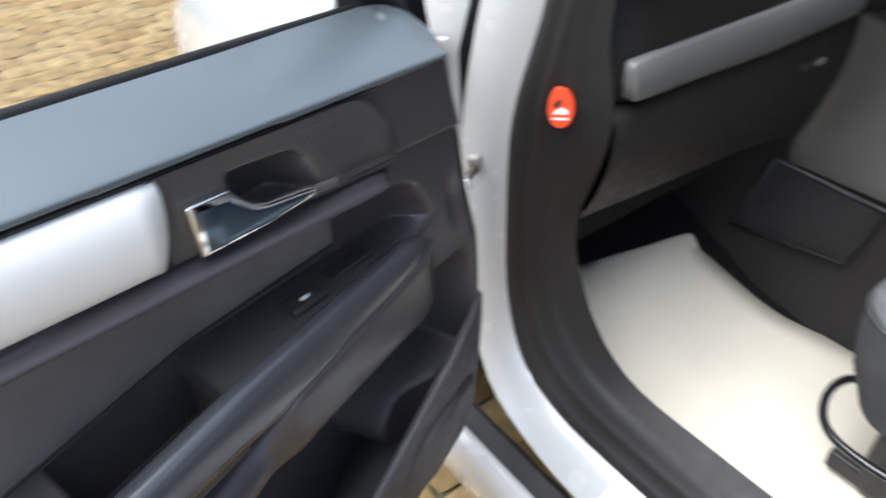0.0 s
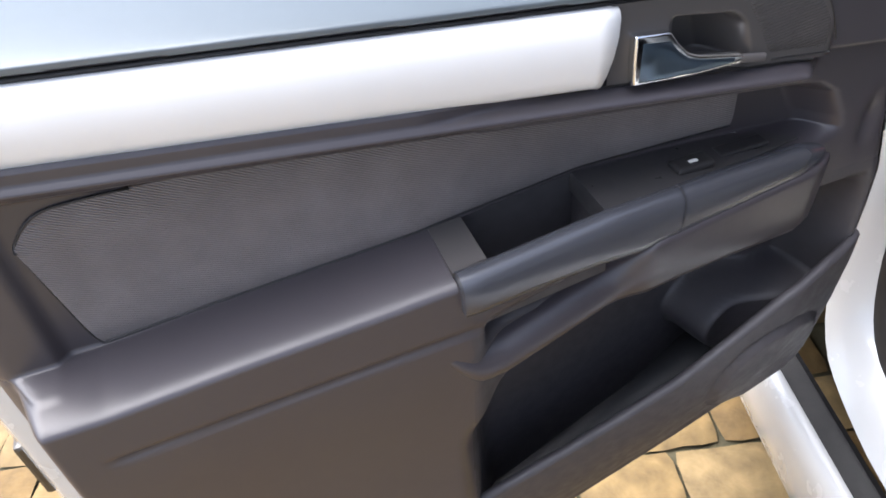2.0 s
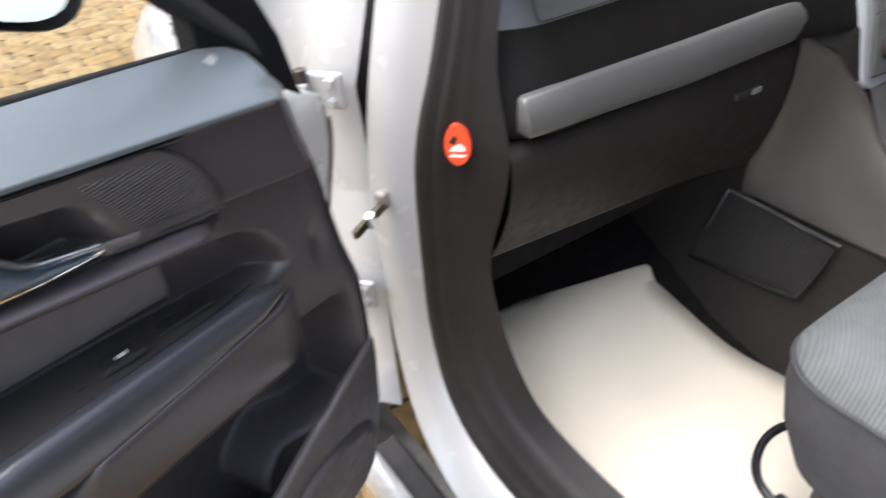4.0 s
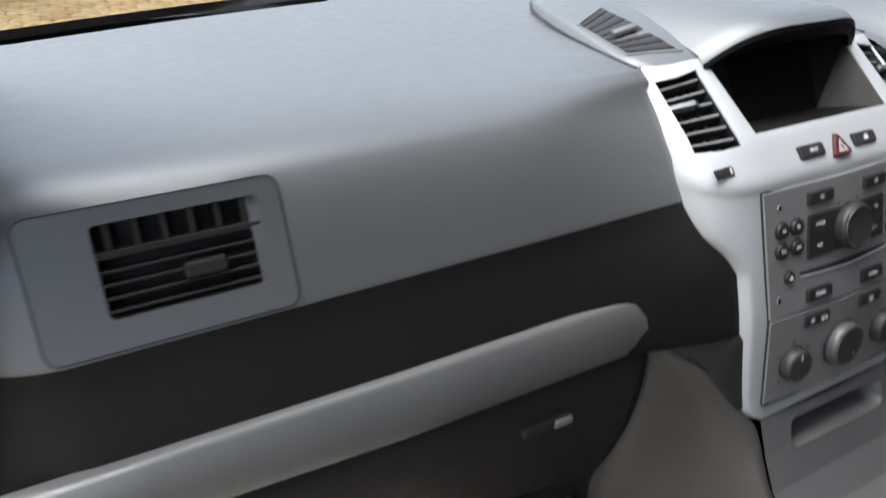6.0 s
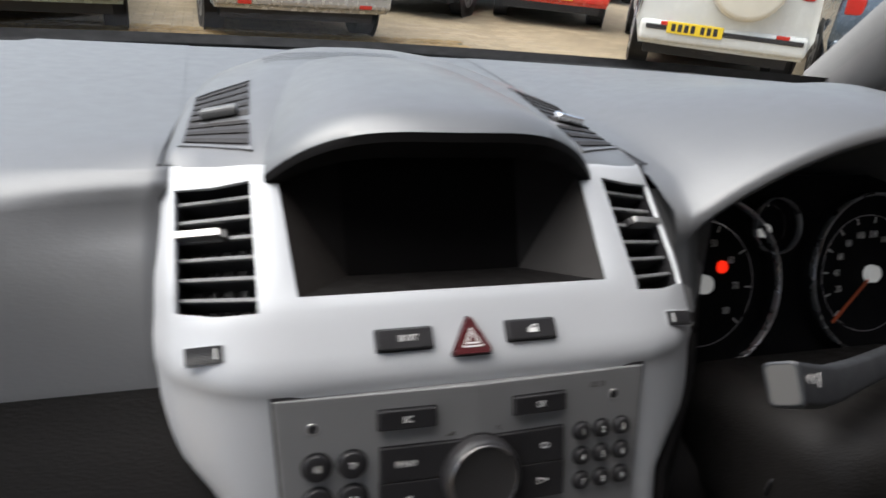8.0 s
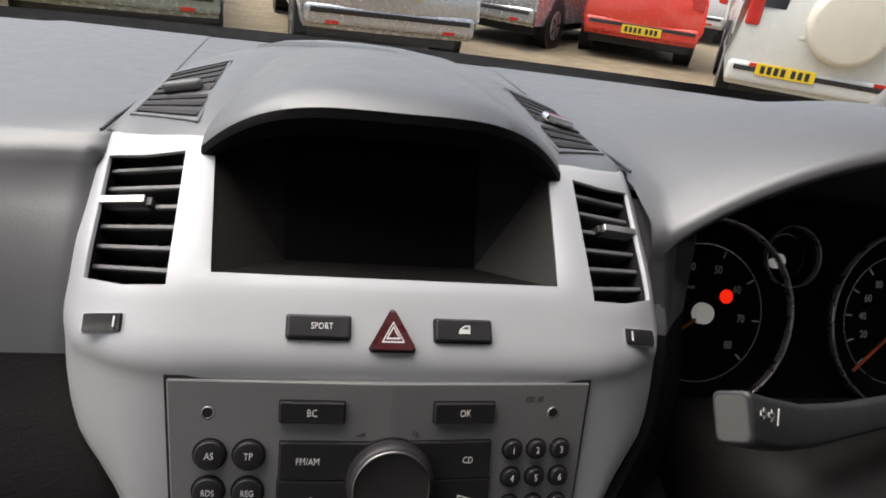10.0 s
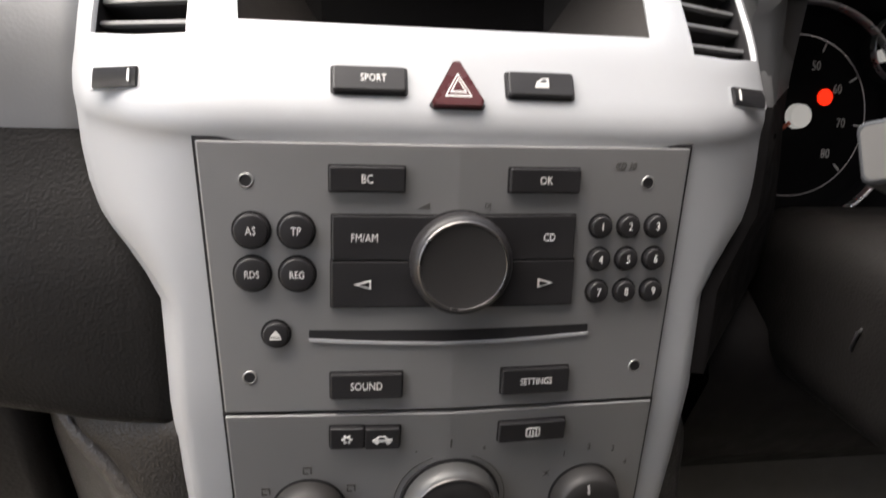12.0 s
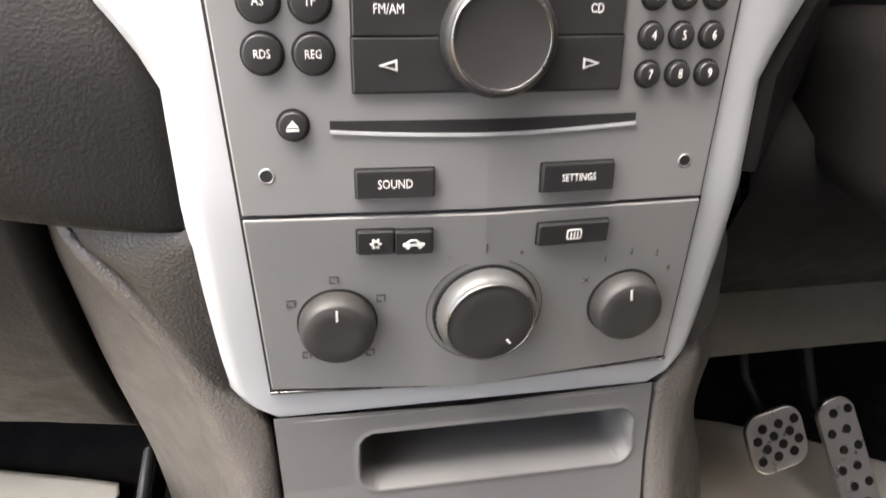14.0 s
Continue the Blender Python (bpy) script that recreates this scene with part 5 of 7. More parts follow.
    part("fan_symbol", prism([(-0.002, -0.002), (0.0005, -0.0005), (0.002, -0.002), (0.0005, 0.0005), (0.002, 0.002), (-0.0005, 0.0005), (-0.002, 0.002), (-0.0005, -0.0005)], zz + 0.0003, 0, 0), M_DARKINK, climate, m=on_face(*cl(0.0495, 0.8265)))
    # arc beside the middle knob
    for a0, a1 in ((110, 255), (-75, 70)):
        cx, cy = cl(0.0022, 0.8150)
        o = [(cx + 0.0272 * math.cos(radians(a)), cy + 0.0272 * math.sin(radians(a))) for a in np.linspace(a0, a1, 30)]
        i = [(cx + 0.0268 * math.cos(radians(a)), cy + 0.0268 * math.sin(radians(a))) for a in np.linspace(a1, a0, 30)]
        bm = prism(o + i, zz + 0.0002, 0, 0)
        for v in bm.verts:
            v.co.z += FOLD * (1 - abs(v.co.x) / HALF)
        part("scale_arc", bm, M_DARKINK, climate)
    # air direction symbols round the first knob
    for a in (92, 32, 150, -52, -130):
        cx, cy = cl(-0.0640, 0.8130)
        r = 0.0222
        px, py = cx + r * math.cos(radians(a)) * 1.02, cy + r * math.sin(radians(a))
        sm = on_face(px, py)
        part("air_symbol", box_bm(0.0040, 0.0007, 0.0004, 0, centre=(0, 0.0016, zz)), M_DARKINK, climate, m=sm)
        part("air_symbol", box_bm(0.0007, 0.0034, 0.0004, 0, centre=(0.0018, 0, zz)), M_DARKINK, climate, m=sm)
        part("air_symbol", box_bm(0.0024, 0.0007, 0.0004, 0, centre=(-0.0006, -0.0016, zz)), M_DARKINK, climate, m=sm)
        part("air_symbol", box_bm(0.0007, 0.0020, 0.0004, 0, centre=(-0.0016, -0.0006, zz)), M_DARKINK, climate, m=sm)


climate_unit()


# ---- lower console: tray and grained side cheeks ----
def lower_console():
    lc = thing("lower_console", "dark grey grained lower console with an open tray", "console")
    # tray panel
    P = [(-0.0335, 0.7600), (-0.050, 0.722), (-0.068, 0.690), (-0.092, 0.664), (-0.13, 0.645), (-0.22, 0.632), (-0.45, 0.63)]
    verts = []
    line = resample([(0, y, z) for y, z in P], 600)
    dense = line[:160] + line[160::32]
    nx = 181
    for k, p in enumerate(dense):
        for t in np.linspace(-1, 1, nx):
            x = (0.0965 - 0.006 * min(1.0, k / 160)) * t
            # rounded sunken tray
            qx, qz = abs(x - 0.0152) - 0.0720 + 0.010, abs(p.z - 0.7330) - 0.0150 + 0.008
            d = math.hypot(max(qx, 0.0) , max(qz, 0.0) * 1.25) + min(max(qx, qz), 0.0) - 0.009
            sink = float(smoothstep(0.0005, -0.0016, d))
            lip = 0.0008 * math.exp(-(d / 0.0022) ** 2)
            vee = -0.004 * (1 - abs(t)) if k < 4 else 0
            verts.append((x, p.y + 0.042 * sink - lip, p.z - 0.008 * sink + vee + lip))
    link_mesh("tray_panel", verts, [q[::-1] for q in grid_faces(len(dense), nx)], mat("grey tray plastic", (0.105, 0.103, 0.102), 0.5, grain=0.12, gscale=900), lc, "smooth dark grey panel with a sunken tray")
    # side cheeks: from the bezel's edge round a ridge to the tunnel side
    for s in (-1, 1):
        secs = []
        rows = [  # inner edge, ridge, outer edge of the grained band, foot of the side plane
            ((0.182, 0.040, 0.853), (0.186, 0.040, 0.853), (0.191, 0.044, 0.850), (0.196, 0.048, 0.848)),
            ((0.180, 0.022, 0.838), (0.184, 0.020, 0.836), (0.190, 0.030, 0.832), (0.196, 0.038, 0.829)),
            ((0.160, 0.008, 0.828), (0.166, 0.005, 0.825), (0.180, 0.020, 0.819), (0.196, 0.036, 0.810)),
            ((0.145, 0.000, 0.815), (0.151, -0.005, 0.812), (0.166, 0.010, 0.798), (0.195, 0.036, 0.780)),
            ((0.130, -0.010, 0.795), (0.137, -0.014, 0.792), (0.152, 0.003, 0.775), (0.194, 0.036, 0.745)),
            ((0.118, -0.020, 0.775), (0.126, -0.025, 0.770), (0.143, -0.003, 0.748), (0.193, 0.040, 0.705)),
            ((0.104, -0.030, 0.762), (0.118, -0.036, 0.750), (0.138, -0.009, 0.718), (0.192, 0.048, 0.660)),
            ((0.0968, -0.036, 0.752), (0.114, -0.044, 0.735), (0.136, -0.014, 0.690), (0.191, 0.052, 0.630)),
            ((0.0958, -0.051, 0.722), (0.1115, -0.059, 0.714), (0.135, -0.022, 0.655), (0.190, 0.055, 0.590)),
            ((0.0948, -0.069, 0.690), (0.1100, -0.079, 0.686), (0.135, -0.045, 0.610), (0.188, 0.050, 0.530)),
            ((0.0938, -0.094, 0.664), (0.1090, -0.106, 0.664), (0.136, -0.080, 0.575), (0.188, 0.020, 0.460)),
            ((0.0928, -0.132, 0.646), (0.1085, -0.150, 0.648), (0.138, -0.130, 0.555), (0.190, -0.080, 0.420)),
            ((0.0920, -0.230, 0.634), (0.1085, -0.250, 0.638), (0.138, -0.250, 0.545), (0.190, -0.230, 0.410)),
            ((0.0915, -0.460, 0.631), (0.1085, -0.470, 0.634), (0.138, -0.470, 0.545), (0.190, -0.470, 0.410)),
        ]
        for row in rows[5:] if s > 0 else rows:
            if s > 0:
                # the driver's side is cut back beside the bezel and broad at the foot
                row = [(min(x, float(np.interp(z, [0.70, 0.76, 0.80, 0.83, 0.86], [0.196, 0.166, 0.152, 0.142, 0.134]))), y, z) for x, y, z in row]
                x, y, z = row[3]
                row[3] = (max(x, float(np.interp(z, [0.41, 0.53, 0.60, 0.66, 0.70], [0.250, 0.244, 0.212, 0.200, 0.185]))), y, z)
            a, b, c, d = [Vector((s * x, y, z)) for x, y, z in row]
            secs.append([a + Vector((0, 0.008, 0)), a + Vector((s * 0.0005, 0.0005, 0)), a.lerp(b, 0.55) + Vector((0, -0.001, 0.001)), b, b.lerp(c, 0.30) + Vector((s * 0.002, -0.002, 0)), b.lerp(c, 0.72), c, c.lerp(d, 0.12) + Vector((s * 0.001, 0.001, 0)), c.lerp(d, 0.55), d, d + Vector((s * 0.001, 0.022, -0.006))])
        if s > 0:
            # the cheek tapers to a point against the bezel
            secs.insert(0, [secs[0][1].lerp(p, 0.12) + Vector((0, 0.006, 0.014)) for p in secs[0]])
        v, f = loft(secs)
        ob = link_mesh("console_cheek", v, f if s > 0 else [q[::-1] for q in f], M_GRAIN, lc, "coarse grained console cheek")
        sub = ob.modifiers.new("soft", "SUBSURF")
        sub.levels = sub.render_levels = 2
    # upper cheeks: from the bezel's edge out to the trim bar, tapering down to the bezel's foot
    for s in (-1, 1):
        secs = []
        for zi, xo, yo, zo in ((0.875, 0.197, 0.050, 0.860), (0.862, 0.196, 0.040, 0.843), (0.853, 0.186, 0.026, 0.832), (0.843, 0.170, 0.012, 0.831),
                               (0.832, 0.157, 0.002, 0.828), (0.818, 0.149, -0.005, 0.818), (0.802, 0.140, -0.012, 0.802), (0.788, 0.130, -0.019, 0.787), (0.776, 0.1185, -0.0245, 0.776)):
            e = edge_x(zi)
            if s > 0:
                xo = min(xo, e + 0.012)
            a, b = Vector((s * (e - 0.001), con_y(e, zi) + 0.003, zi)), Vector((s * xo, yo, zo))
            if zi > 0.858:
                a = a + Vector((0, 0.012, 0))
            bow = min(1.0, (b - a).length / 0.05)
            secs.append([a, a.lerp(b, 0.3) + Vector((0, -0.003 * bow, 0)), a.lerp(b, 0.65) + Vector((0, -0.004 * bow, 0)), a.lerp(b, 0.9) + Vector((0, -0.0025 * bow, 0)), b, b + Vector((s * 0.0015, 0.004, -0.002)), b + Vector((s * 0.001, 0.016, -0.003))])
        v, f = loft(secs)
        ob = link_mesh("upper_cheek", v, f if s > 0 else [q[::-1] for q in f], M_CHEEK, lc, "dark grained cheek beside the bezel")
        sub = ob.modifiers.new("soft", "SUBSURF")
        sub.levels = sub.render_levels = 2
    # tunnel side wall with a net pocket
    for s in (-1, 1):
        secs = []
        for y in np.linspace(0.36, -0.6, 14):
            row = []
            for z, x in ((0.90, 0.190), (0.70, 0.186), (0.56, 0.188), (0.46, 0.196), (0.38, 0.215), (0.31, 0.250)):
                row.append((s * x, y, min(z, 0.90 if y > 0.07 else 0.57 - 0.1 * (z < 0.6) * (0.57 - z))))
            secs.append(row)
        v, f = loft(secs)
        link_mesh("tunnel_side", v, f if s < 0 else [q[::-1] for q in f], M_DASHLOW, lc, "dark plastic tunnel side")
    quad = [Vector((-0.2005, 0.09, 0.575)), Vector((-0.2005, -0.105, 0.565)), Vector((-0.216, -0.075, 0.455)), Vector((-0.214, 0.135, 0.42))]
    fr = []
    for a, b in zip(quad, quad[1:] + quad[:1]):
        fr += [a.lerp(b, t) + Vector((-0.004, 0, 0)) for t in (0.0, 0.5)]
    v, f = tube(fr + [fr[0]], 0.0045, 6)
    link_mesh("net_frame", v, f, M_BLACK, lc, "black frame of a net pocket")
    def at(u, w):
        return quad[0].lerp(quad[1], u).lerp(quad[3].lerp(quad[2], u), w) + Vector((-0.008 - 0.008 * math.sin(math.pi * u) * math.sin(math.pi * w), 0, 0))
    vv, ff = [], []
    for k in range(1, 26):
        for pts in ([at(k / 26, t) for t in np.linspace(0, 1, 7)], [at(t, k / 26) for t in np.linspace(0, 1, 7)]):
            a, b = tube(pts, 0.0007, 4)
            o = len(vv)
            vv += a
            ff += [tuple(i + o for i in q) for q in b]
    link_mesh("pocket_net", vv, ff, M_NET, lc, "black elastic pocket net")
    back = [q + Vector((0.001, 0, 0)) for q in quad]
    link_mesh("pocket_back", back, [(0, 1, 2, 3)], M_BLACK, lc, smooth=False)


lower_console()


# ---- driver's side of the dashboard ----
def hood_z(x):
    return 1.030 + 0.078 * math.sin(math.pi * min(1.0, max(0.0, (x - 0.165) / 0.39))) ** 0.75


def dash_driver():
    xs = [0.158, 0.166, 0.174] + list(np.linspace(0.182, 0.55, 30)) + [0.57, 0.62, 0.70, 0.735]
    secs = []
    for x in xs:
        h = hood_z(x) if 0.165 < x < 0.555 else 1.030
        b = max(0.0, h - 1.045)
        row = []
        for y, z in ((0.47, 1.055), (0.40, 1.057), (0.30, 1.0590)):
            far = max(0.0, (y - 0.2) / 0.27)
            row.append((x, y + base_y(x) * far, z + b * 0.35 * (0.47 - y) / 0.17))
        inside = 0.174 < x < 0.555
        row += [(x, 0.20, 1.062 + b * 0.80), (x, 0.13, max(1.056, h + 0.008)), (x, 0.096, max(1.045, h + 0.004)), (x, 0.086, h), (x, 0.088, h - 0.006)]
        if inside:
            row += [(x, 0.14, h - 0.008), (x, 0.235, h - 0.090)]
        else:
            row += [(x, 0.070, 0.985), (x, 0.058, 0.95)]
        secs.append(row)
    v, f = loft(secs)
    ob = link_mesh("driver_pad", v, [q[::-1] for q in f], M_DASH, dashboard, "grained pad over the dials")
    ob.data.materials.append(M_DARKSHADE)
    # low corner by the bezel gets its shade as a darker material
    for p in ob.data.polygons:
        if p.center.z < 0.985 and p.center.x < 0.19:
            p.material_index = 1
    # cheek between bezel and dials
    rows = []
    for z, xe in ((1.046, 0.196), (1.03, 0.199), (1.0, 0.202), (0.985, 0.204), (0.97, 0.207), (0.94, 0.215), (0.91, 0.222), (0.87, 0.226)):
        y0 = con_y(edge_x(z), z)
        rows.append([(edge_x(z) - 0.002, y0 + 0.003, z), (edge_x(z) + 0.006, y0 + 0.002, z), (edge_x(z) + 0.012, y0 + 0.010, z), (xe - 0.006, 0.098, z), (xe, 0.108, z), (xe + 0.004, 0.20, z)])
    v, f = loft(rows)
    # black lower cheek stands in for shade; only its top keeps pad plastic
    ob = link_mesh("dial_cheek", v, f, M_UNDER, dashboard, "moulded cheek beside the dials, lower part coloured as shade")
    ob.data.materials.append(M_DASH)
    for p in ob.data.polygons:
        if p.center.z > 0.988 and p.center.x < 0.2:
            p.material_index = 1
    # the pad runs down beside the bezel on this side too
    rows = []
    for y, z in DASH[11:20]:
        e = edge_x(z)
        xo = e + 0.016
        a, b = Vector((e - 0.001, con_y(e, z) + 0.010, z)), Vector((xo, max(y + 0.004, con_y(e, z) + 0.012), z))
        rows.append([a, a.lerp(b, 0.25) + Vector((0, -0.002, 0)), a.lerp(b, 0.6) + Vector((0, -0.003, 0)), a.lerp(b, 0.88) + Vector((0, -0.001, 0)), b, b + Vector((0.004, 0.006, 0)), b + Vector((0.006, 0.020, 0)), b + Vector((0.010, 0.15, 0))])
    # shade beside the bezel is put into this pad's colour
    link_mesh("cheek_pad", *loft(rows[1:]), M_DARKSHADE, dashboard, "dark grained pad beside the bezel")
    # lower driver panel
    prof = [(0.19, 0.862), (0.10, 0.856), (0.06, 0.846), (0.045, 0.82), (0.06, 0.74), (0.085, 0.70), (0.20, 0.69)]
    v, f = loft([[(x, y, z) for y, z in prof] for x in (0.172, 0.3, 0.45, 0.735)])
    link_mesh("knee_panel", v, [q[::-1] for q in f], M_UNDER, dashboard, "dark knee panel under the dials")
    prof = [(0.20, 0.69), (0.28, 0.62), (0.33, 0.55)]
    v, f = loft([[(x, y, z) for y, z in prof] for x in (0.172, 0.735)])
    link_mesh("under_panel", v, f, M_CARPET, dashboard, smooth=False)
    # grey trim panel hanging in front of the pedal arms
    secs = [[(x, y + 0.004 * math.sin((x - 0.2) * 6), z - 0.010 * (x - 0.2)) for y, z in ((0.165, 0.692), (0.150, 0.655), (0.136, 0.610), (0.127, 0.576), (0.129, 0.572), (0.150, 0.570))] for x in np.linspace(0.188, 0.72, 12)]
    link_mesh("toe_panel", *loft(secs), mat("pale grey toe panel", (0.075, 0.072, 0.067), 0.6, var=0.08, grain=0.1), dashboard, "plain grey panel above the pedals")


dash_driver()


def cluster():
    fr = face_frame(0.355, 0.165, 0.948, 22)
    c = thing("instrument_cluster", "dark instrument cluster with ringed dials and a lit red telltale", "instrument cluster", m=fr)
    part("backplate", box_bm(0.37, 0.19, 0.006, 0, centre=(0.005, -0.005, -0.012)), M_GAUGE, c, "matt black dial surround")
    part("lower_ledge", box_bm(0.28, 0.012, 0.07, 0.004, centre=(0.050, -0.092, 0.025)), M_BLACK, c, "black ledge below the dials")
    def dial(x, y, r, numbers, needle):
        d = part("dial", cyl_bm(r, r, 0.004, 56, base=-0.010), M_GAUGE, c, "black dial", m=Matrix.Translation((x, y, 0)))
        v, f = turned([(r * 1.03, 0.001), (r * 1.03, 0.006), (r * 1.015, 0.0075), (r * 0.995, 0.006), (r * 0.985, 0.002)], 64)
        link_mesh("dial_ring", v, f, M_RING, d, "thin satin silver ring")
        v, f = turned([(r * 1.04, -0.010), (r * 1.03, 0.002), (r * 0.985, 0.002), (r * 0.95, -0.007)], 64)
        link_mesh("dial_wall", v, f, M_GAUGE, d, "black dial tunnel")
        v, f = turned([(r * 0.745, -0.0052), (r * 0.735, -0.0052)], 64)
        link_mesh("scale_ring", v, f, M_RING, d)
        for t, a in numbers:
            if t:
                writing(t, 0.0100, M_INK, d, Matrix.Translation((math.cos(radians(a)) * r * 0.50, math.sin(radians(a)) * r * 0.50, -0.0055)))
            part("tick", box_bm(0.0012, 0.006, 0.0004, 0, centre=(0, r * 0.68, -0.0055)), M_INK, d, m=Matrix.Rotation(radians(a - 90), 4, "Z"))
        if needle is not None:
            part("needle", box_bm(r * 0.86, 0.0024, 0.0012, 0, centre=(r * 0.43, 0, 0.0005)), M_NEEDLE, d, "orange needle", m=Matrix.Rotation(radians(needle), 4, "Z"))
            part("needle_hub", cyl_bm(0.0085, 0.008, 0.006, 24, 0.001, base=-0.003), M_HUB, d, "white needle hub")
        return d
    d = dial(-0.094, -0.002, 0.0735, [(t, 253 - 37 * k) for k, t in enumerate(("", "10", "20", "30", "40", "50", "60", "70", "80"))], 214)
    writing("x100min", 0.0052, M_INK, d, Matrix.Translation((-0.012, 0.020, -0.0055)))
    part("telltale", cyl_bm(0.0056, 0.0056, 0.001, 24, base=-0.006), M_LAMP, d, "lit red telltale", m=Matrix.Translation((0.0225, 0.0135, 0)))
    dial(0.092, -0.002, 0.0735, [(str(20 * k) if k else "", 225 - 24 * k) for k in range(10)], 222)
    s = dial(-0.0225, 0.046, 0.0238, [], None)
    part("needle_hub", cyl_bm(0.0065, 0.006, 0.005, 20, base=-0.003), M_HUB, s, "white needle hub", m=Matrix.Translation((-0.010, -0.004, 0)))


cluster()


def stalk():
    st = thing("wiper_stalk", "dark grey wiper stalk with white wiper symbols", "stalk")
    e1, e2 = Vector((0.0088, -0.0125, 0.0090)).normalized(), Vector((-0.0004, 0.0140, 0.0190)).normalized()
    secs = []
    for x, y, z, k in ((0.1462, -0.0382, 1.0045, 0.90), (0.1472, -0.0378, 1.0042, 1.0), (0.172, -0.030, 0.994, 1.0), (0.20, -0.020, 0.985, 0.86), (0.25, 0.0, 0.974, 0.72), (0.33, 0.03, 0.962, 0.66)):
        c = Vector((x, y, z))
        secs.append([c + e1 * px * k + e2 * pz * k for px, pz in rounded_rect(0.0185, 0.0240, 0.0035, 3)])
    n = len(secs[0])
    v = [p for s in secs for p in s]
    f = []
    for i in range(len(secs) - 1):
        for k in range(n):
            l = (k + 1) % n
            f.append((i * n + k, (i + 1) * n + k, (i + 1) * n + l, i * n + l))
    f.append(tuple(range(n)))
    lever = link_mesh("lever", v, f, mat("stalk plastic", (0.032, 0.034, 0.037), 0.45, grain=0.08, gscale=900), st, "dark grey squared lever")
    smooth_by_angle(lever, 35)
    c = Vector((0.1459, -0.0383, 1.0046))
    v = [c + e1 * px + e2 * pz for px, pz in rounded_rect(0.0150, 0.0205, 0.003, 3)]
    link_mesh("end_face", v, [tuple(range(len(v)))], mat("stalk end", (0.10, 0.097, 0.092), 0.5, grain=0.08, gscale=900), st, "paler stalk end", smooth=False)
    ax = (Vector((0.172, -0.030, 0.994)) - Vector((0.1472, -0.0378, 1.0042))).normalized()
    side = (e2 - ax * e2.dot(ax)).normalized()
    out = ax.cross(side).normalized()
    if out.y > 0:
        out = -out
    arrow = [(-0.0026, -0.0012), (0.0002, -0.0012), (0.0002, -0.0028), (0.0030, 0.0), (0.0002, 0.0028), (0.0002, 0.0012), (-0.0026, 0.0012)]
    for k in range(3):
        p = Vector((0.1472, -0.0378, 1.0042)) + ax * (0.007 + 0.0070 * k) + e1 * 0.0093 + out * 0.0006 + side * 0.003
        fr = Matrix(((ax.x, side.x, out.x, p.x), (ax.y, side.y, out.y, p.y), (ax.z, side.z, out.z, p.z), (0, 0, 0, 1)))
        if k == 2:
            part("wiper_symbol", box_bm(0.0008, 0.008, 0.0004, 0), M_INK, st, m=fr @ Matrix.Rotation(radians(-12), 4, "Z"))
        else:
            sym = part("wiper_symbol", prism(arrow, 0.0003), M_INK, st, m=fr)
            part("symbol_field", prism([(x * 0.66 + 0.0001, y * 0.58) for x, y in arrow], 0.0005, 0, 0.0002), M_BUTTON, sym)
    # steering column shroud
    sh = thing("column_shroud", "dark moulded steering column shroud", "steering column")
    secs = []
    for y, w, t, b in ((0.12, 0.120, 0.900, 0.80), (0.03, 0.125, 0.933, 0.82), (-0.03, 0.120, 0.947, 0.83), (-0.05, 0.110, 0.938, 0.84)):
        secs.append([(0.335 + px, y, (t + b) / 2 + pz) for px, pz in rounded_rect(2 * w, t - b, 0.03, 5)])
    n = len(secs[0])
    v = [p for s in secs for p in s]
    f = [(i * n + k, i * n + (k + 1) % n, (i + 1) * n + (k + 1) % n, (i + 1) * n + k) for i in range(3) for k in range(n)]
    f.append(tuple(3 * n + k for k in range(n)))
    link_mesh("shroud", v, f, M_DARKSHADE, sh, "grained shroud")
    v, f = tube([(0.335 + px * 1.004, 0.0, 0.885 + pz * 0.2) for px, pz in rounded_rect(0.246, 0.11, 0.03, 5)], 0.0012, 5)
    link_mesh("shroud_seam", v, f, M_BLACK, sh, "dark seam round the shroud")


stalk()


def pedals():
    for name, x, y, z, w, h, tilt, lab in (("brake_pedal", 0.368, 0.108, 0.462, 0.064, 0.062, 38, "drilled aluminium brake pedal with rubber studs"), ("accelerator_pedal", 0.462, 0.10, 0.425, 0.045, 0.13, 42, "long drilled aluminium accelerator pedal")):
        fr = face_frame(x, y, z, tilt) @ Matrix.Rotation(radians(13), 4, "Z")
        p = thing(name, lab, "pedal", group="pedals", m=fr)
        part("pad", prism(rounded_rect(w, h, 0.018, 6), 0.005, 0.0015), M_ALU, p, "brushed aluminium pad")
        rows = 4 if h < 0.1 else 6
        for r in range(rows):
            for c in range(3 if w > 0.05 else 2):
                cx = (c - (1 if w > 0.05 else 0.5)) * 0.018 + (0.005 if r % 2 else -0.003)
                cy = -h / 2 + 0.015 + r * (h - 0.03) / (rows - 1)
                part("stud", cyl_bm(0.0052, 0.0048, 0.0065, 14, 0.001), M_RUBBER, p, "black rubber stud", m=Matrix.Translation((cx, cy, 0)))
        v, f = tube([(0, 0.01, -0.009), (0.0, 0.06, -0.03), (0.02, 0.20, -0.02), (0.05, 0.36, 0.0)], 0.007, 8)
        link_mesh("arm", v, f, M_BLACK, p, "black steel pedal arm")


pedals()


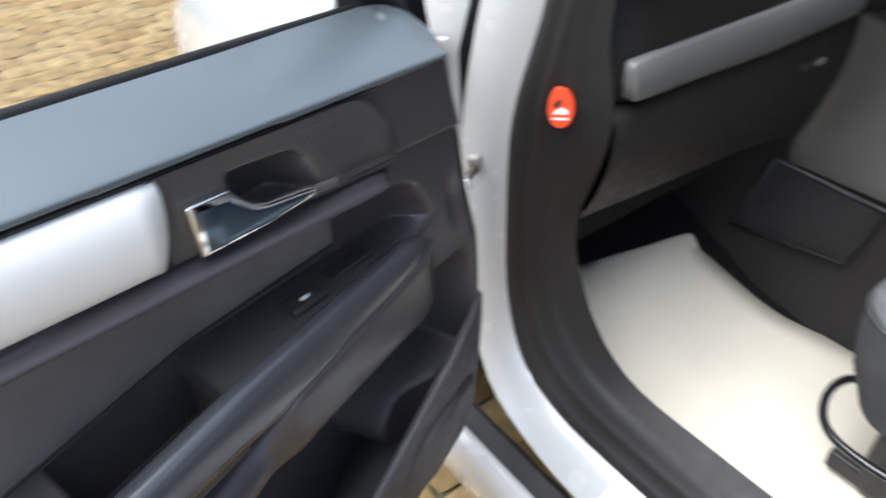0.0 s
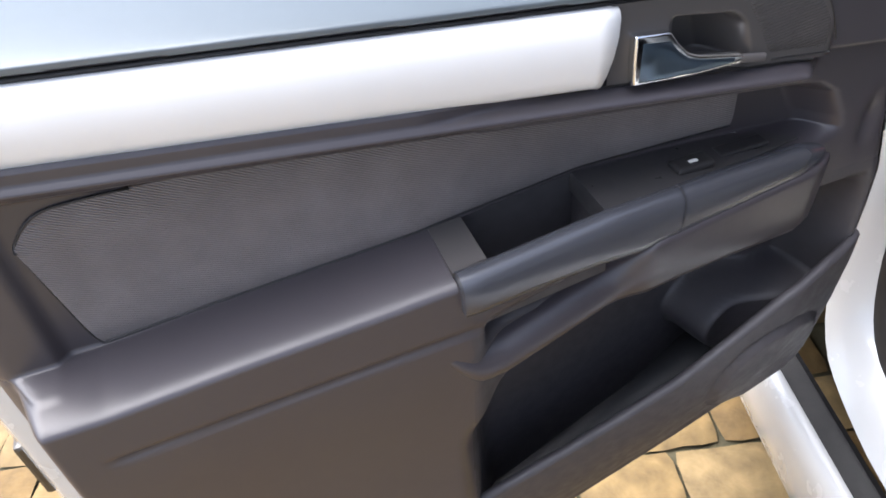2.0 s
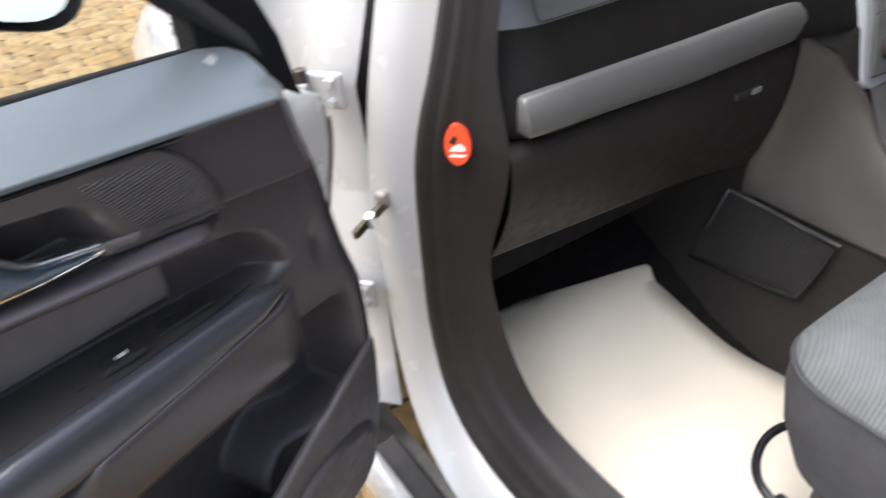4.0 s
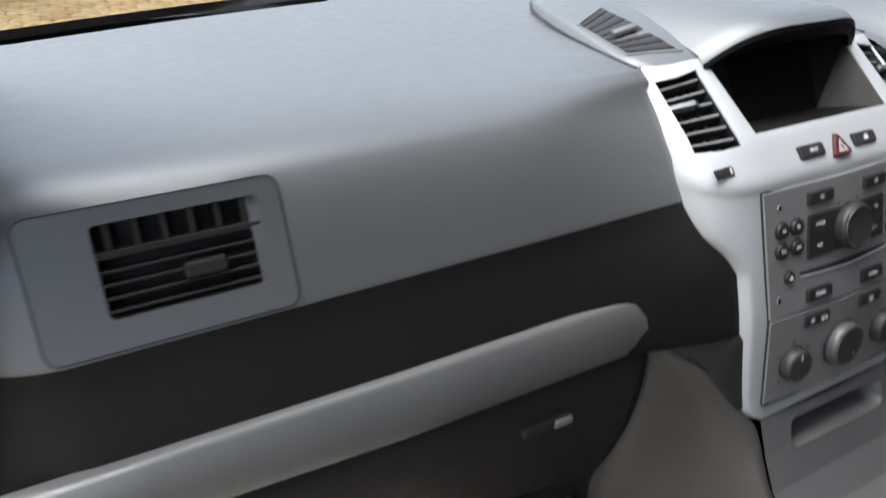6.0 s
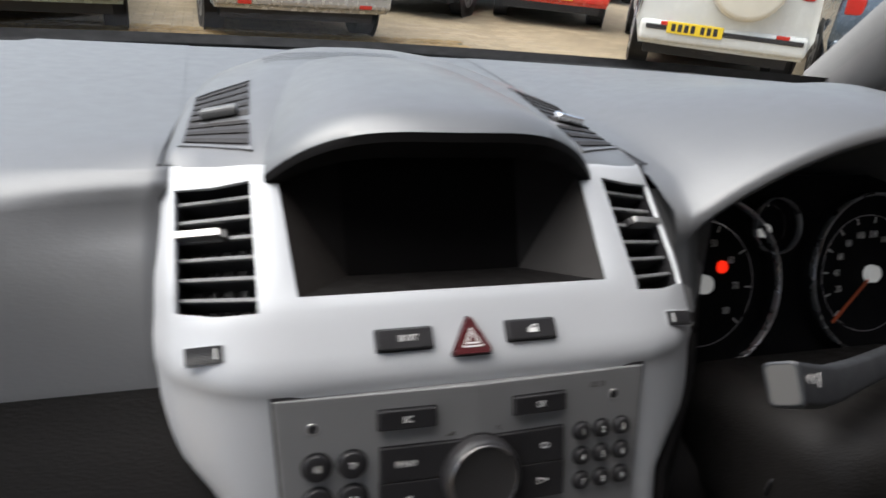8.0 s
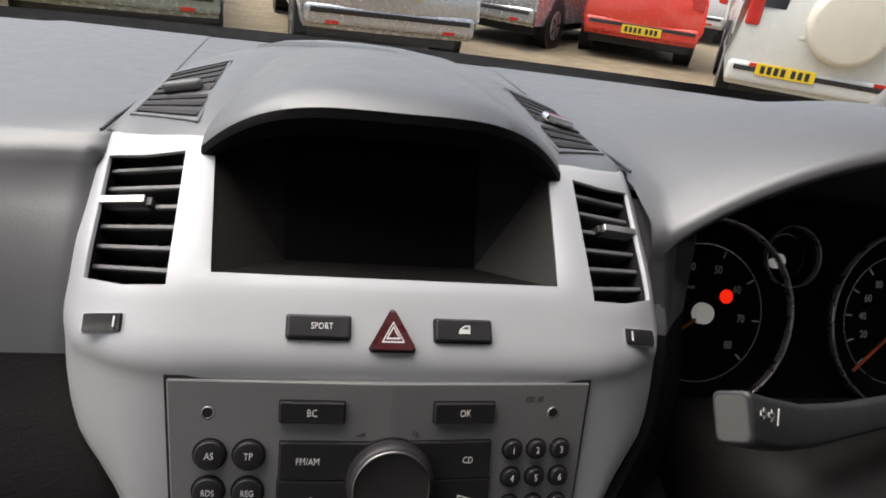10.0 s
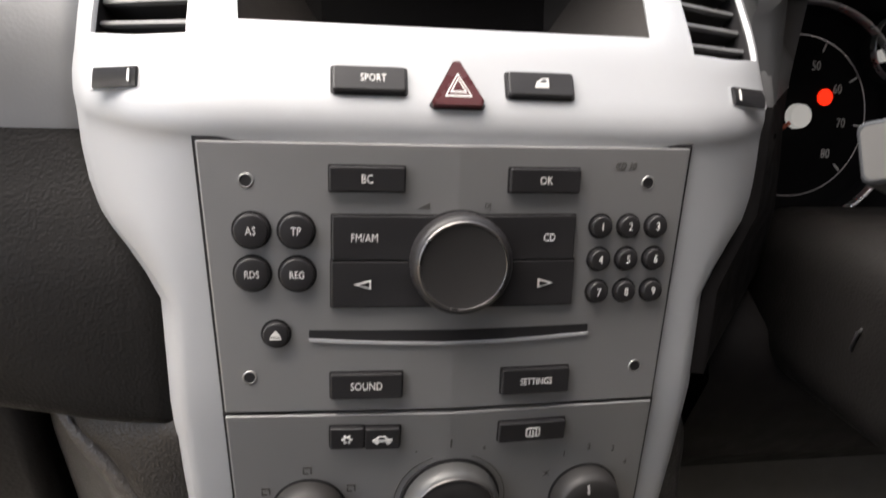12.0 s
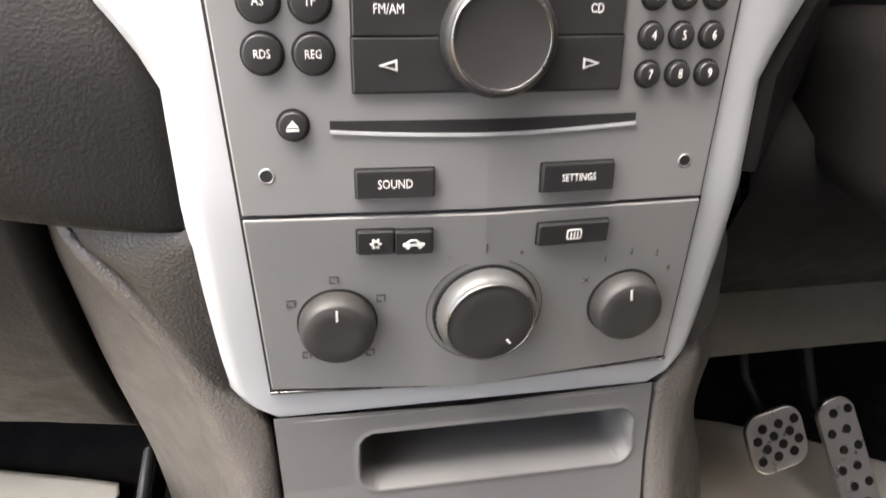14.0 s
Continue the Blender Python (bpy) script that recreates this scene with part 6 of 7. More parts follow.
def floor_mats():
    for x0, lab in ((0, "cream paper mat laid in the passenger footwell"), (1, "cream paper mat laid in the driver's footwell")):
        if x0 == 0:
            out = [(-0.650, -0.62), (-0.655, 0.02), (-0.645, 0.13), (-0.575, 0.252), (-0.495, 0.236), (-0.280, 0.181), (-0.278, 0.170), (-0.296, 0.141), (-0.262, -0.105), (-0.262, -0.62)]
        else:
            out = [(0.262, -0.62), (0.262, 0.10), (0.27, 0.20), (0.37, 0.174), (0.45, 0.147), (0.53, 0.115), (0.64, 0.08), (0.66, -0.62)]
        bm = bmesh.new()
        f = bm.faces.new([bm.verts.new((x, y, 0.332)) for x, y in out])
        bmesh.ops.triangulate(bm, faces=[f])
        bmesh.ops.subdivide_edges(bm, edges=list(bm.edges), cuts=7, use_grid_fill=True)
        for v in bm.verts:
            v.co.z += 0.070 * float(smoothstep(-0.05, 0.20, v.co.y)) + 0.0025 * noise.noise(Vector((v.co.x * 9, v.co.y * 9, 2.0)))
        ob = part("floor_mat", bm, M_MAT, None, smooth=True)
        mod_solid(ob, 0.003)
        tagged(ob, lab, "floor mat", group="paper floor mats")


floor_mats()


def seat():
    s = thing("passenger_seat", "grey ribbed cloth passenger seat with dark sides", "car seat")
    secs = []
    ring = rounded_rect(0.385, 0.60, 0.075, 7, cx=-0.355, cy=-0.512)
    for z, k, cl_ in ((0.47, 0.90, 0), (0.53, 0.97, 0), (0.585, 1.0, 0), (0.625, 0.995, 1), (0.655, 0.95, 1), (0.672, 0.86, 1), (0.677, 0.70, 1), (0.674, 0.4, 1), (0.672, 0.02, 1)):
        secs.append([(-0.355 + (x + 0.355) * k, -0.512 + (y + 0.512) * k, z + 0.015 * max(0, (y + 0.35) / 0.2) * (1 if cl_ else 0)) for x, y in ring])
    n = len(ring)
    def skin(a):
        v = [p for q in a for p in q]
        f = [(i * n + k, i * n + (k + 1) % n, (i + 1) * n + (k + 1) % n, (i + 1) * n + k) for i in range(len(a) - 1) for k in range(n)]
        return v, f
    link_mesh("cushion_side", *skin(secs[:4]), M_SEATSIDE, s, "dark cloth cushion side")
    link_mesh("cushion", *skin(secs[3:]), M_SEAT, s, "grey ribbed cloth cushion")
    v, f = tube([(x, y, 0.6265) for x, y in ring] + [(ring[0][0], ring[0][1], 0.6265)], 0.0028, 6)
    link_mesh("piping", v, f, M_SEATSIDE, s, "seam piping")
    secs = []
    for z, y, w in ((0.62, -0.74, 0.22), (0.75, -0.78, 0.245), (0.95, -0.83, 0.25), (1.15, -0.88, 0.23), (1.24, -0.90, 0.18)):
        secs.append([(-0.365 + px, y + py, z) for px, py in rounded_rect(2 * w, 0.13, 0.06, 5)])
    n = len(secs[0])
    link_mesh("backrest", *skin(secs), M_SEAT, s, "grey cloth backrest")
    part("base", box_bm(0.33, 0.46, 0.14, 0.02, centre=(-0.355, -0.52, 0.405)), M_BLACK, s, "black seat base")
    part("slider", box_bm(0.03, 0.5, 0.03, 0.005, centre=(-0.50, -0.50, 0.36)), M_BLACK, s)
    v, f = tube(rounded_path([(-0.42, -0.235, 0.44), (-0.45, -0.213, 0.45), (-0.505, -0.213, 0.45), (-0.558, -0.245, 0.45), (-0.567, -0.30, 0.45), (-0.56, -0.36, 0.45)], 24), 0.006, 8)
    link_mesh("slide_handle", v, f, M_GLOSSB, s, "black looped slide handle")


seat()


def sticker():
    n = Vector((-0.72, -0.69, 0.06)).normalized()
    q = n.to_track_quat("Z", "Y").to_matrix().to_4x4()
    m = Matrix.Translation(Vector((-0.7395, 0.0905, 0.850)) + n * 0.010) @ q
    s = part("warning_sticker", prism([(0.0148 * math.cos(a), 0.0245 * math.sin(a)) for a in np.linspace(0, 2 * math.pi, 40)[:-1]], 0.0012, 0.0003, -0.012), M_STICKER, None, m=m)
    tagged(s, "round red warning sticker on the black pillar trim", "sticker")
    part("drawing", prism([(-0.010, 0.003), (-0.003, 0.0), (0.001, 0.009), (-0.004, 0.012)], 0.0015, 0, 0.0011), M_BLACK, s, "small dark drawing")
    part("drawing", prism([(-0.009, -0.007), (0.008, -0.007), (0.008, -0.002), (0.002, 0.002), (-0.006, -0.002)], 0.0015, 0, 0.0011), M_INK, s, "small white drawing")
    part("text_bar", prism([(-0.009, -0.014), (0.009, -0.014), (0.009, -0.011), (-0.009, -0.011)], 0.0015, 0, 0.0011), M_INK, s)


sticker()


# ---- open passenger door: u runs from the hinge to the rear edge, w points into the cabin, z is up ----
HINGE = Vector((-0.82, 0.05458, 0.0))
DX, DY = -0.96232, -0.27191
DOOR = Matrix(((DX, -DY, 0, HINGE.x), (DY, DX, 0, HINGE.y), (0, 0, 1, 0), (0, 0, 0, 1)))
car_door = thing("door_1", "open white passenger door with dark grey trim and a silver strip", "car door", kind="structure", m=DOOR)

FRONT = [(0.34, 0.50), (0.371, 0.418), (0.40, 0.34), (0.428, 0.277), (0.46, 0.205), (0.494, 0.142), (0.52, 0.118), (0.55, 0.103), (0.60, 0.094), (0.666, 0.089), (0.73, 0.088), (0.776, 0.090), (0.83, 0.104), (0.88, 0.112), (0.92, 0.118), (0.961, 0.129), (0.995, 0.135), (1.02, 0.158), (1.035, 0.178), (1.05, 0.215), (1.06, 0.25)]


def uf(z):
    return np.interp(z, [p[0] for p in FRONT], [p[1] for p in FRONT])


def belt(u):
    return 1.0305 + 0.077 * (np.asarray(u) - 0.19)


def strip_top(u):
    return 1.020 + 0.10 * (np.asarray(u) - 0.42)


def strip_bot(u):
    return 0.962 + 0.125 * (np.asarray(u) - 0.42)


def arm_out(u):
    return np.clip(0.004 + 0.056 * (np.asarray(u) - 0.18) / 0.375, 0.0, 0.060)


def inset_w(u):
    return np.interp(u, [0.2, 0.42, 0.57, 0.9], [-0.030, -0.026, -0.006, -0.004])


LIP = ([0.10, 0.151, 0.20, 0.26, 0.321, 0.39, 0.455, 0.549, 0.70, 0.9], [0.694, 0.688, 0.672, 0.630, 0.590, 0.563, 0.540, 0.511, 0.47, 0.44])
POCKET_TOP = ([0.10, 0.179, 0.29, 0.405, 0.506, 0.54, 0.60], [0.785, 0.783, 0.771, 0.747, 0.718, 0.695, 0.66])


def arm_top(u):
    return np.interp(u, [0.20, 0.31, 0.43, 0.565, 0.64, 0.73, 0.82], [0.846, 0.856, 0.864, 0.863, 0.858, 0.853, 0.846])


def door_w(u, z):
    u, z = np.asarray(u, float), np.asarray(z, float)
    st, sb, bl = strip_top(u), strip_bot(u), belt(u)
    win, wa = inset_w(u), arm_out(u)
    # upper shelf
    t = np.clip((z - (st + 0.010)) / np.maximum(bl - st - 0.010, 0.004), 0, 1)
    upper = 0.022 - 0.090 * (0.75 * t + 0.25 * t ** 3) - 0.004 * (1 - t) ** 8
    # strip bed and the rail under it
    bed = 0.011 + 0 * u
    w = np.where(z > st + 0.006, upper, bed)
    rail = 0.030 * np.exp(-((z - (sb - 0.010)) / 0.0085) ** 2)
    w = np.where((z < sb + 0.003) & (z > sb - 0.032), np.maximum(rail, win + (0.03) * smoothstep(sb - 0.034, sb - 0.014, z)), w)
    # inset field down to the armrest
    w = np.where(z <= sb - 0.032, win, w)
    # front margin stays plain, with a rounded brow round the inset
    ub = np.interp(z, [0.80, 0.839, 0.862, 0.891, 0.905, 0.915], [0.180, 0.183, 0.189, 0.206, 0.228, 0.240])
    brow = 1 - smoothstep(ub - 0.020, ub + 0.018, u)
    w = np.where(z < sb, w * (1 - brow) + 0.002 * brow, w)
    rear = smoothstep(0.838, 0.850, u)
    w = np.where((z < sb - 0.02) & (z > arm_top(u)), w * (1 - rear) + 0.004 * rear, w)
    # armrest shelf and face
    at = arm_top(u)
    shelf = 1 - (1 - np.clip((at + 0.004 - z) / 0.015, 0, 1)) ** 3
    lead = smoothstep(0.160, 0.24, u) * (1 - smoothstep(0.86, 0.885, u))
    face = wa * lead + 0.002 * (1 - lead)
    body = face - 0.012 * smoothstep(0.80, 0.60, z) * lead
    w = np.where(z < at + 0.004, w * (1 - shelf) + body * shelf, w)
    # rounded top edge and the groove under the armrest
    groove = np.exp(-((z - (0.797 + 0.012 * (1 - np.clip((u - 0.55) / 0.27, 0, 1)))) / 0.0025) ** 2) * smoothstep(0.545, 0.56, u) * (1 - smoothstep(0.82, 0.84, u))
    w = w - 0.004 * groove
    # finger slot behind the pull, and the scooped bracket
    slot = smoothstep(0.405, 0.44, u) * (1 - smoothstep(0.535, 0.548, u)) * np.exp(-((z - (0.800 + 0.10 * (0.50 - u))) / 0.011) ** 4)
    w = w - 0.055 * slot
    # below the pull the face falls back to the pocket
    fall = smoothstep(0.826, 0.77, z) * smoothstep(0.17, 0.22, u) * (1 - smoothstep(0.52, 0.56, u))
    w = w - 0.018 * fall
    # map pocket: recessed field behind the skirt
    zp = np.interp(u, *POCKET_TOP)
    inside = (1 - smoothstep(zp - 0.045, zp + 0.004, z)) * smoothstep(0.105, 0.135, u) * (1 - smoothstep(0.505, 0.580, u))
    w = w - 0.075 * inside
    d = np.hypot((u - 0.150) / 0.115, (z - 0.575) / 0.062)
    w = w + 0.066 * inside * (1 - smoothstep(0.82, 1.0, d))
    skirt = smoothstep(0.62, 0.45, z) * smoothstep(0.60, 0.66, u)
    w = w - 0.02 * skirt
    # small dimple at the hinge edge
    w = w - 0.006 * np.exp(-(((u - 0.137) / 0.009) ** 2 + ((z - 0.85) / 0.02) ** 2))
    return w


def door_panel():
    nu, nz = 300, 277
    a = np.linspace(0, 1, nu)
    verts = []
    for i in a:
        u_ref = 0.10 + 0.795 * i
        zb = np.interp(u_ref, [0.10, 0.30, 0.50, 0.90], [0.50, 0.405, 0.345, 0.33])
        def u_at(zz):
            g = float(uf(zz))
            return max(g + i * (0.895 - g), g)
        zt = float(belt(u_at(float(belt(u_ref)))))
        at = float(arm_top(u_at(0.86)))
        sb, st = float(strip_bot(u_at(0.98))), float(strip_top(u_at(1.02)))
        knots = [zb, at - 0.012, at + 0.0045, sb - 0.0325, sb + 0.0028, st + 0.0058, zt]
        for q in range(1, 7):
            knots[q] = max(knots[q], knots[q - 1] + 0.0005)
        z = np.concatenate([np.linspace(a0, a1, n + 1)[(0 if q == 0 else 1):] for q, (a0, a1, n) in enumerate(zip(knots, knots[1:], (150, 22, 36, 22, 22, 24)))])
        f0 = uf(z)
        u = np.maximum(f0 + i * (0.895 - f0), f0)
        w = door_w(u, z)
        edge = np.clip((u - f0) / 0.02, 0, 1)
        w = np.where(w > 0, w * smoothstep(-0.2, 1, edge), w) - 0.012 * (1 - edge) ** 2
        endr = np.clip((0.895 - u) / 0.02, 0, 1)
        w = w - 0.012 * (1 - endr) ** 2
        # the shelf runs forward as it falls back to the window
        u = u - np.interp(-w, [0.0, 0.02, 0.045, 0.060, 0.070], [0.0, 0.012, 0.022, 0.021, 0.010]) * smoothstep(st - 0.01, st + 0.01, z) * (1 - smoothstep(0.0, 0.12, u - f0))
        verts += list(zip(u, w, z))
    faces = grid_faces(nu, nz)
    # openings for the armrest bin, the switch plate and the handle cup
    def cut(q):
        u = sum(verts[i][0] for i in q) / 4
        z = sum(verts[i][2] for i in q) / 4
        if 0.262 < u < 0.566 and arm_top(u) - 0.009 < z < arm_top(u) + 0.0035:
            return True
        return 0.292 < u < 0.386 and strip_bot(u) + 0.007 < z < strip_top(u) - 0.003
    faces = [q for q in faces if not cut(q)]
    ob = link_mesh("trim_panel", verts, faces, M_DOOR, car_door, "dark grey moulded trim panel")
    ob.data.materials.append(M_DOORTOPSHEEN)
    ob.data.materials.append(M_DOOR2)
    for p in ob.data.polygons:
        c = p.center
        # top shelf takes the plastic with the sky sheen painted in
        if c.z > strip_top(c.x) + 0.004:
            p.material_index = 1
        elif c.z < 0.80 and c.x < 0.56:
            p.material_index = 2
    # black return round the panel's edge
    rim = []
    for z in np.linspace(0.36, 0.998, 60):
        rim.append([(uf(z), -0.008, z), (uf(z) + 0.006, -0.05, z)])
    link_mesh("panel_edge", *loft(rim), M_BLACK, car_door)
    return ob


door_panel()


def pocket_skirt():
    us = np.linspace(0.0, 1.0, 90)
    secs = []
    for a in us:
        row = []
        u_ref = 0.092 + a * 0.57
        lip = float(np.interp(u_ref, *LIP))
        zb = float(np.interp(u_ref, [0.10, 0.14, 0.28, 0.42, 0.52, 0.7], [0.545, 0.497, 0.430, 0.372, 0.342, 0.335]))
        for t in np.linspace(0, 1, 40):
            z = zb + (lip - zb) * t
            u = max(u_ref, float(uf(z)) + 0.001)
            e = min(1.0, max(0.0, (u - float(uf(z))) / 0.10))
            w = -0.004 + 0.036 * math.sin(min(1.0, t * 1.05) * math.pi / 2) * e ** 0.6
            d = math.hypot(u - 0.190, z - 0.545)
            w += 0.006 * float(1 - smoothstep(0.074, 0.080, d)) - 0.003 * math.exp(-((d - 0.079) / 0.003) ** 2)
            row.append((u, w, z))
        u, w, z = row[-1]
        row += [(u, w - 0.003, z + 0.003), (u, w - 0.008, z + 0.0035), (u, w - 0.011, z + 0.001), (u, w - 0.011, z - 0.03)]
        secs.append(row)
    link_mesh("pocket_skirt", *loft(secs), M_DOOR2, car_door, "smooth lower skirt forming a map pocket")


pocket_skirt()


def pocket_liner():
    secs = []
    for u in np.linspace(0.10, 0.66, 30):
        z = float(np.interp(u, [0.10, 0.14, 0.28, 0.42, 0.52, 0.7], [0.545, 0.497, 0.430, 0.372, 0.342, 0.335])) + 0.012
        q = max(u, float(uf(z)) + 0.004)
        secs.append([(q, -0.006, z), (q, -0.06, z), (q, -0.097, z + 0.03), (max(u, float(uf(z + 0.2)) + 0.004), -0.099, z + 0.2)])
    link_mesh("pocket_liner", *loft(secs), M_BLACK, car_door, "dark inside of the map pocket")


pocket_liner()


def door_shell():
    pts = [(z, float(uf(z))) for z in np.linspace(0.36, 1.03, 46)]
    secs, seal = [], []
    for z, u in pts:
        x = 0.085 * float(smoothstep(0.68, 0.91, z) * (1 - smoothstep(0.925, 0.975, z)))
        secs.append([(u + 0.010, -0.035, z), (u - 0.004, -0.045, z), (u - 0.010 - 0.35 * x, -0.075, z), (u - 0.012 - 0.9 * x, -0.10, z), (u - 0.014 - x, -0.106, z), (u - 0.012 - x, -0.113, z), (min(u - 0.03, u + 0.01 - x), -0.14, z), (min(u - 0.028, u + 0.012 - x), -0.15, z)])
        seal.append((u - 0.016 - x, -0.111, z))
    link_mesh("front_end_face", *loft(secs), M_WHITE, car_door, "white painted front end of the door")
    # grey strip added for the dark shadow between door end and jamb
    v, f = tube(seal[24:37], 0.005, 8)
    link_mesh("crease_strip", v, f, mat("grey crease shadow", (0.075, 0.07, 0.065), 0.7, var=0.3, vscale=40), car_door, "grey strip as crease shadow down the door's front end")
    secs = []
    for z in np.linspace(0.33, 1.10, 12):
        secs.append([(0.885, -0.02, z), (0.915, -0.024, z), (0.928, -0.04, z), (0.93, -0.085, z), (0.945, -0.10, z), (0.945, -0.135, z)])
    link_mesh("rear_end_face", *loft(secs), M_WHITE, car_door, "white painted rear end of the door")
    outer = []
    for u in np.linspace(0.06, 0.945, 20):
        row = []
        for z in np.linspace(0.33, float(belt(u)) - 0.042, 10):
            q = max(u, float(uf(z)) - 0.03)
            row.append((q, -0.135 - 0.03 * math.sin((z - 0.33) / 0.76 * math.pi), z))
        outer.append(row)
    link_mesh("outer_skin", *loft(outer), M_WHITE, car_door, "white painted outer skin")
    bot = [[(u, -0.10, z), (u, -0.135, z)] for u, z in ((0.14, 0.49), (0.28, 0.425), (0.42, 0.368), (0.52, 0.338), (0.9, 0.328))]
    link_mesh("bottom_face", *loft(bot), M_WHITE, car_door, "white painted bottom of the door")
    # latch
    l = part("latch", box_bm(0.012, 0.04, 0.07, 0.004), mat("latch steel", (0.10, 0.095, 0.09), 0.35, metal=0.9), car_door, "dark steel door latch", m=Matrix.Translation((0.931, -0.062, 0.70)))
    part("latch_slot", box_bm(0.004, 0.014, 0.03, 0.001, centre=(0.006, 0.002, 0)), M_BLACK, l)
    part("screw", cyl_bm(0.006, 0.005, 0.004, 12), M_CHROME, l, m=Matrix.Translation((0.006, -0.012, 0.024)) @ Matrix.Rotation(radians(90), 4, "Y"))
    # belt moulding, glass, window frame and mirror patch
    secs = [[(u, -0.066, float(belt(u)) - 0.003), (u, -0.0675, float(belt(u)) + 0.0008), (u, -0.0765, float(belt(u)) + 0.0008), (u, -0.083, float(belt(u)) - 0.006)] for u in np.linspace(0.16, 0.90, 12)]
    link_mesh("belt_seal", *loft(secs), M_MATT, car_door, "black window belt seal")
    secs = [[(u, -0.0865, float(belt(u)) - 0.004), (u, -0.091, float(belt(u)) - 0.010), (u, -0.097, float(belt(u)) - 0.045)] for u in np.linspace(0.14, 0.93, 12)]
    link_mesh("outer_belt", *loft(secs), M_MATT, car_door, smooth=False)
    g = link_mesh("window_glass", [(0.165, -0.085, 1.022), (0.90, -0.085, 1.078), (0.90, -0.02, 1.50), (0.62, -0.02, 1.50)], [(0, 1, 2, 3)], M_GLASS, car_door, "raised clear door glass", smooth=False)
    g.visible_shadow = False
    for pts, r in (([(0.10, -0.08, 1.00), (0.60, -0.03, 1.50), (0.93, -0.025, 1.53)], 0.014), ([(0.93, -0.08, 1.08), (0.93, -0.025, 1.53)], 0.025)):
        v, f = tube(pts, r, 8)
        link_mesh("window_frame", v, f, M_MATT, car_door, "black window frame")
    tri = [(0.074, -0.066, 0.955), (0.140, -0.066, 1.000), (0.166, -0.066, 1.016), (0.166, -0.062, 1.140), (0.145, -0.063, 1.120), (0.105, -0.066, 1.060), (0.086, -0.066, 1.015)]
    front = [Vector(p) for p in tri]
    bm = bmesh.new()
    vs = [bm.verts.new(p) for p in front]
    fc = bm.faces.new(vs)
    r = bmesh.ops.extrude_face_region(bm, geom=[fc])
    for v in r["geom"]:
        if isinstance(v, bmesh.types.BMVert):
            v.co.y -= 0.03
    part("mirror_patch", bm, M_MATT, car_door, "black triangular mirror patch")
    # exterior mirror; its lower edge rises outwards
    def mirror_ring(width, height, r, k, w):
        ring = []
        for px, pz in rounded_rect(width, height, r, 6):
            low = float(smoothstep(height / 2, -height / 2, pz))
            ring.append((0.300 + px * k, w - 0.6 * px * k, 1.143 + pz * k + 0.25 * px * k * low))
        return ring
    secs = [mirror_ring(0.205, 0.165, 0.045, k, w) for w, k in ((-0.205, 0.97), (-0.215, 1.0), (-0.24, 0.98), (-0.29, 0.85), (-0.325, 0.55), (-0.335, 0.1))]
    n = len(secs[0])
    v = [p for s in secs for p in s]
    f = [(i * n + k, i * n + (k + 1) % n, (i + 1) * n + (k + 1) % n, (i + 1) * n + k) for i in range(len(secs) - 1) for k in range(n)]
    h = link_mesh("mirror_housing", v, f, mat("dull grey mirror housing", (0.06, 0.065, 0.062), 0.5, var=0.1), car_door, "dark grey mirror housing")
    v = mirror_ring(0.185, 0.145, 0.04, 1.0, -0.207)
    v = [(u, w - 0.18 * (z - 1.07), z) for u, w, z in v]
    link_mesh("mirror_glass", v, [tuple(range(len(v)))[::-1]], M_MIRROR, h, "mirror glass", smooth=False)
    v, f = tube([(0.12, -0.09, 1.07), (0.15, -0.20, 1.09), (0.18, -0.27, 1.10)], 0.022, 10)
    link_mesh("mirror_arm", v, f, M_BLACK, car_door, "black mirror arm")


door_shell()


def door_strip():
    secs = []
    for u in np.linspace(0.430, 0.894, 40):
        st, sb = float(strip_top(u)), float(strip_bot(u))
        row = []
        for t, w in ((0, 0.004), (0.0, 0.0165), (0.06, 0.0205), (0.2, 0.0235), (0.45, 0.0265), (0.7, 0.0265), (0.9, 0.0235), (0.97, 0.0205), (1.0, 0.0165), (1.0, 0.004)):
            row.append((u + 0.008 * (t - 0.5) * (1 if u < 0.435 else 0) * -1.5, w, sb + (st - sb) * t))
        secs.append(row)
    v, f = loft(secs)
    f.append(tuple(range(10)))
    link_mesh("silver_strip", v, f, M_STRIP, car_door, "satin silver decorative strip")
    for s, fn in ((1, strip_top), (-1, strip_bot)):
        v, f = tube([(u, 0.0125, float(fn(u)) + s * 0.0014) for u in np.linspace(0.240, 0.894, 24)], 0.0018, 6)
        link_mesh("strip_gap", v, f, M_BLACK, car_door, "dark gap along the strip")


door_strip()


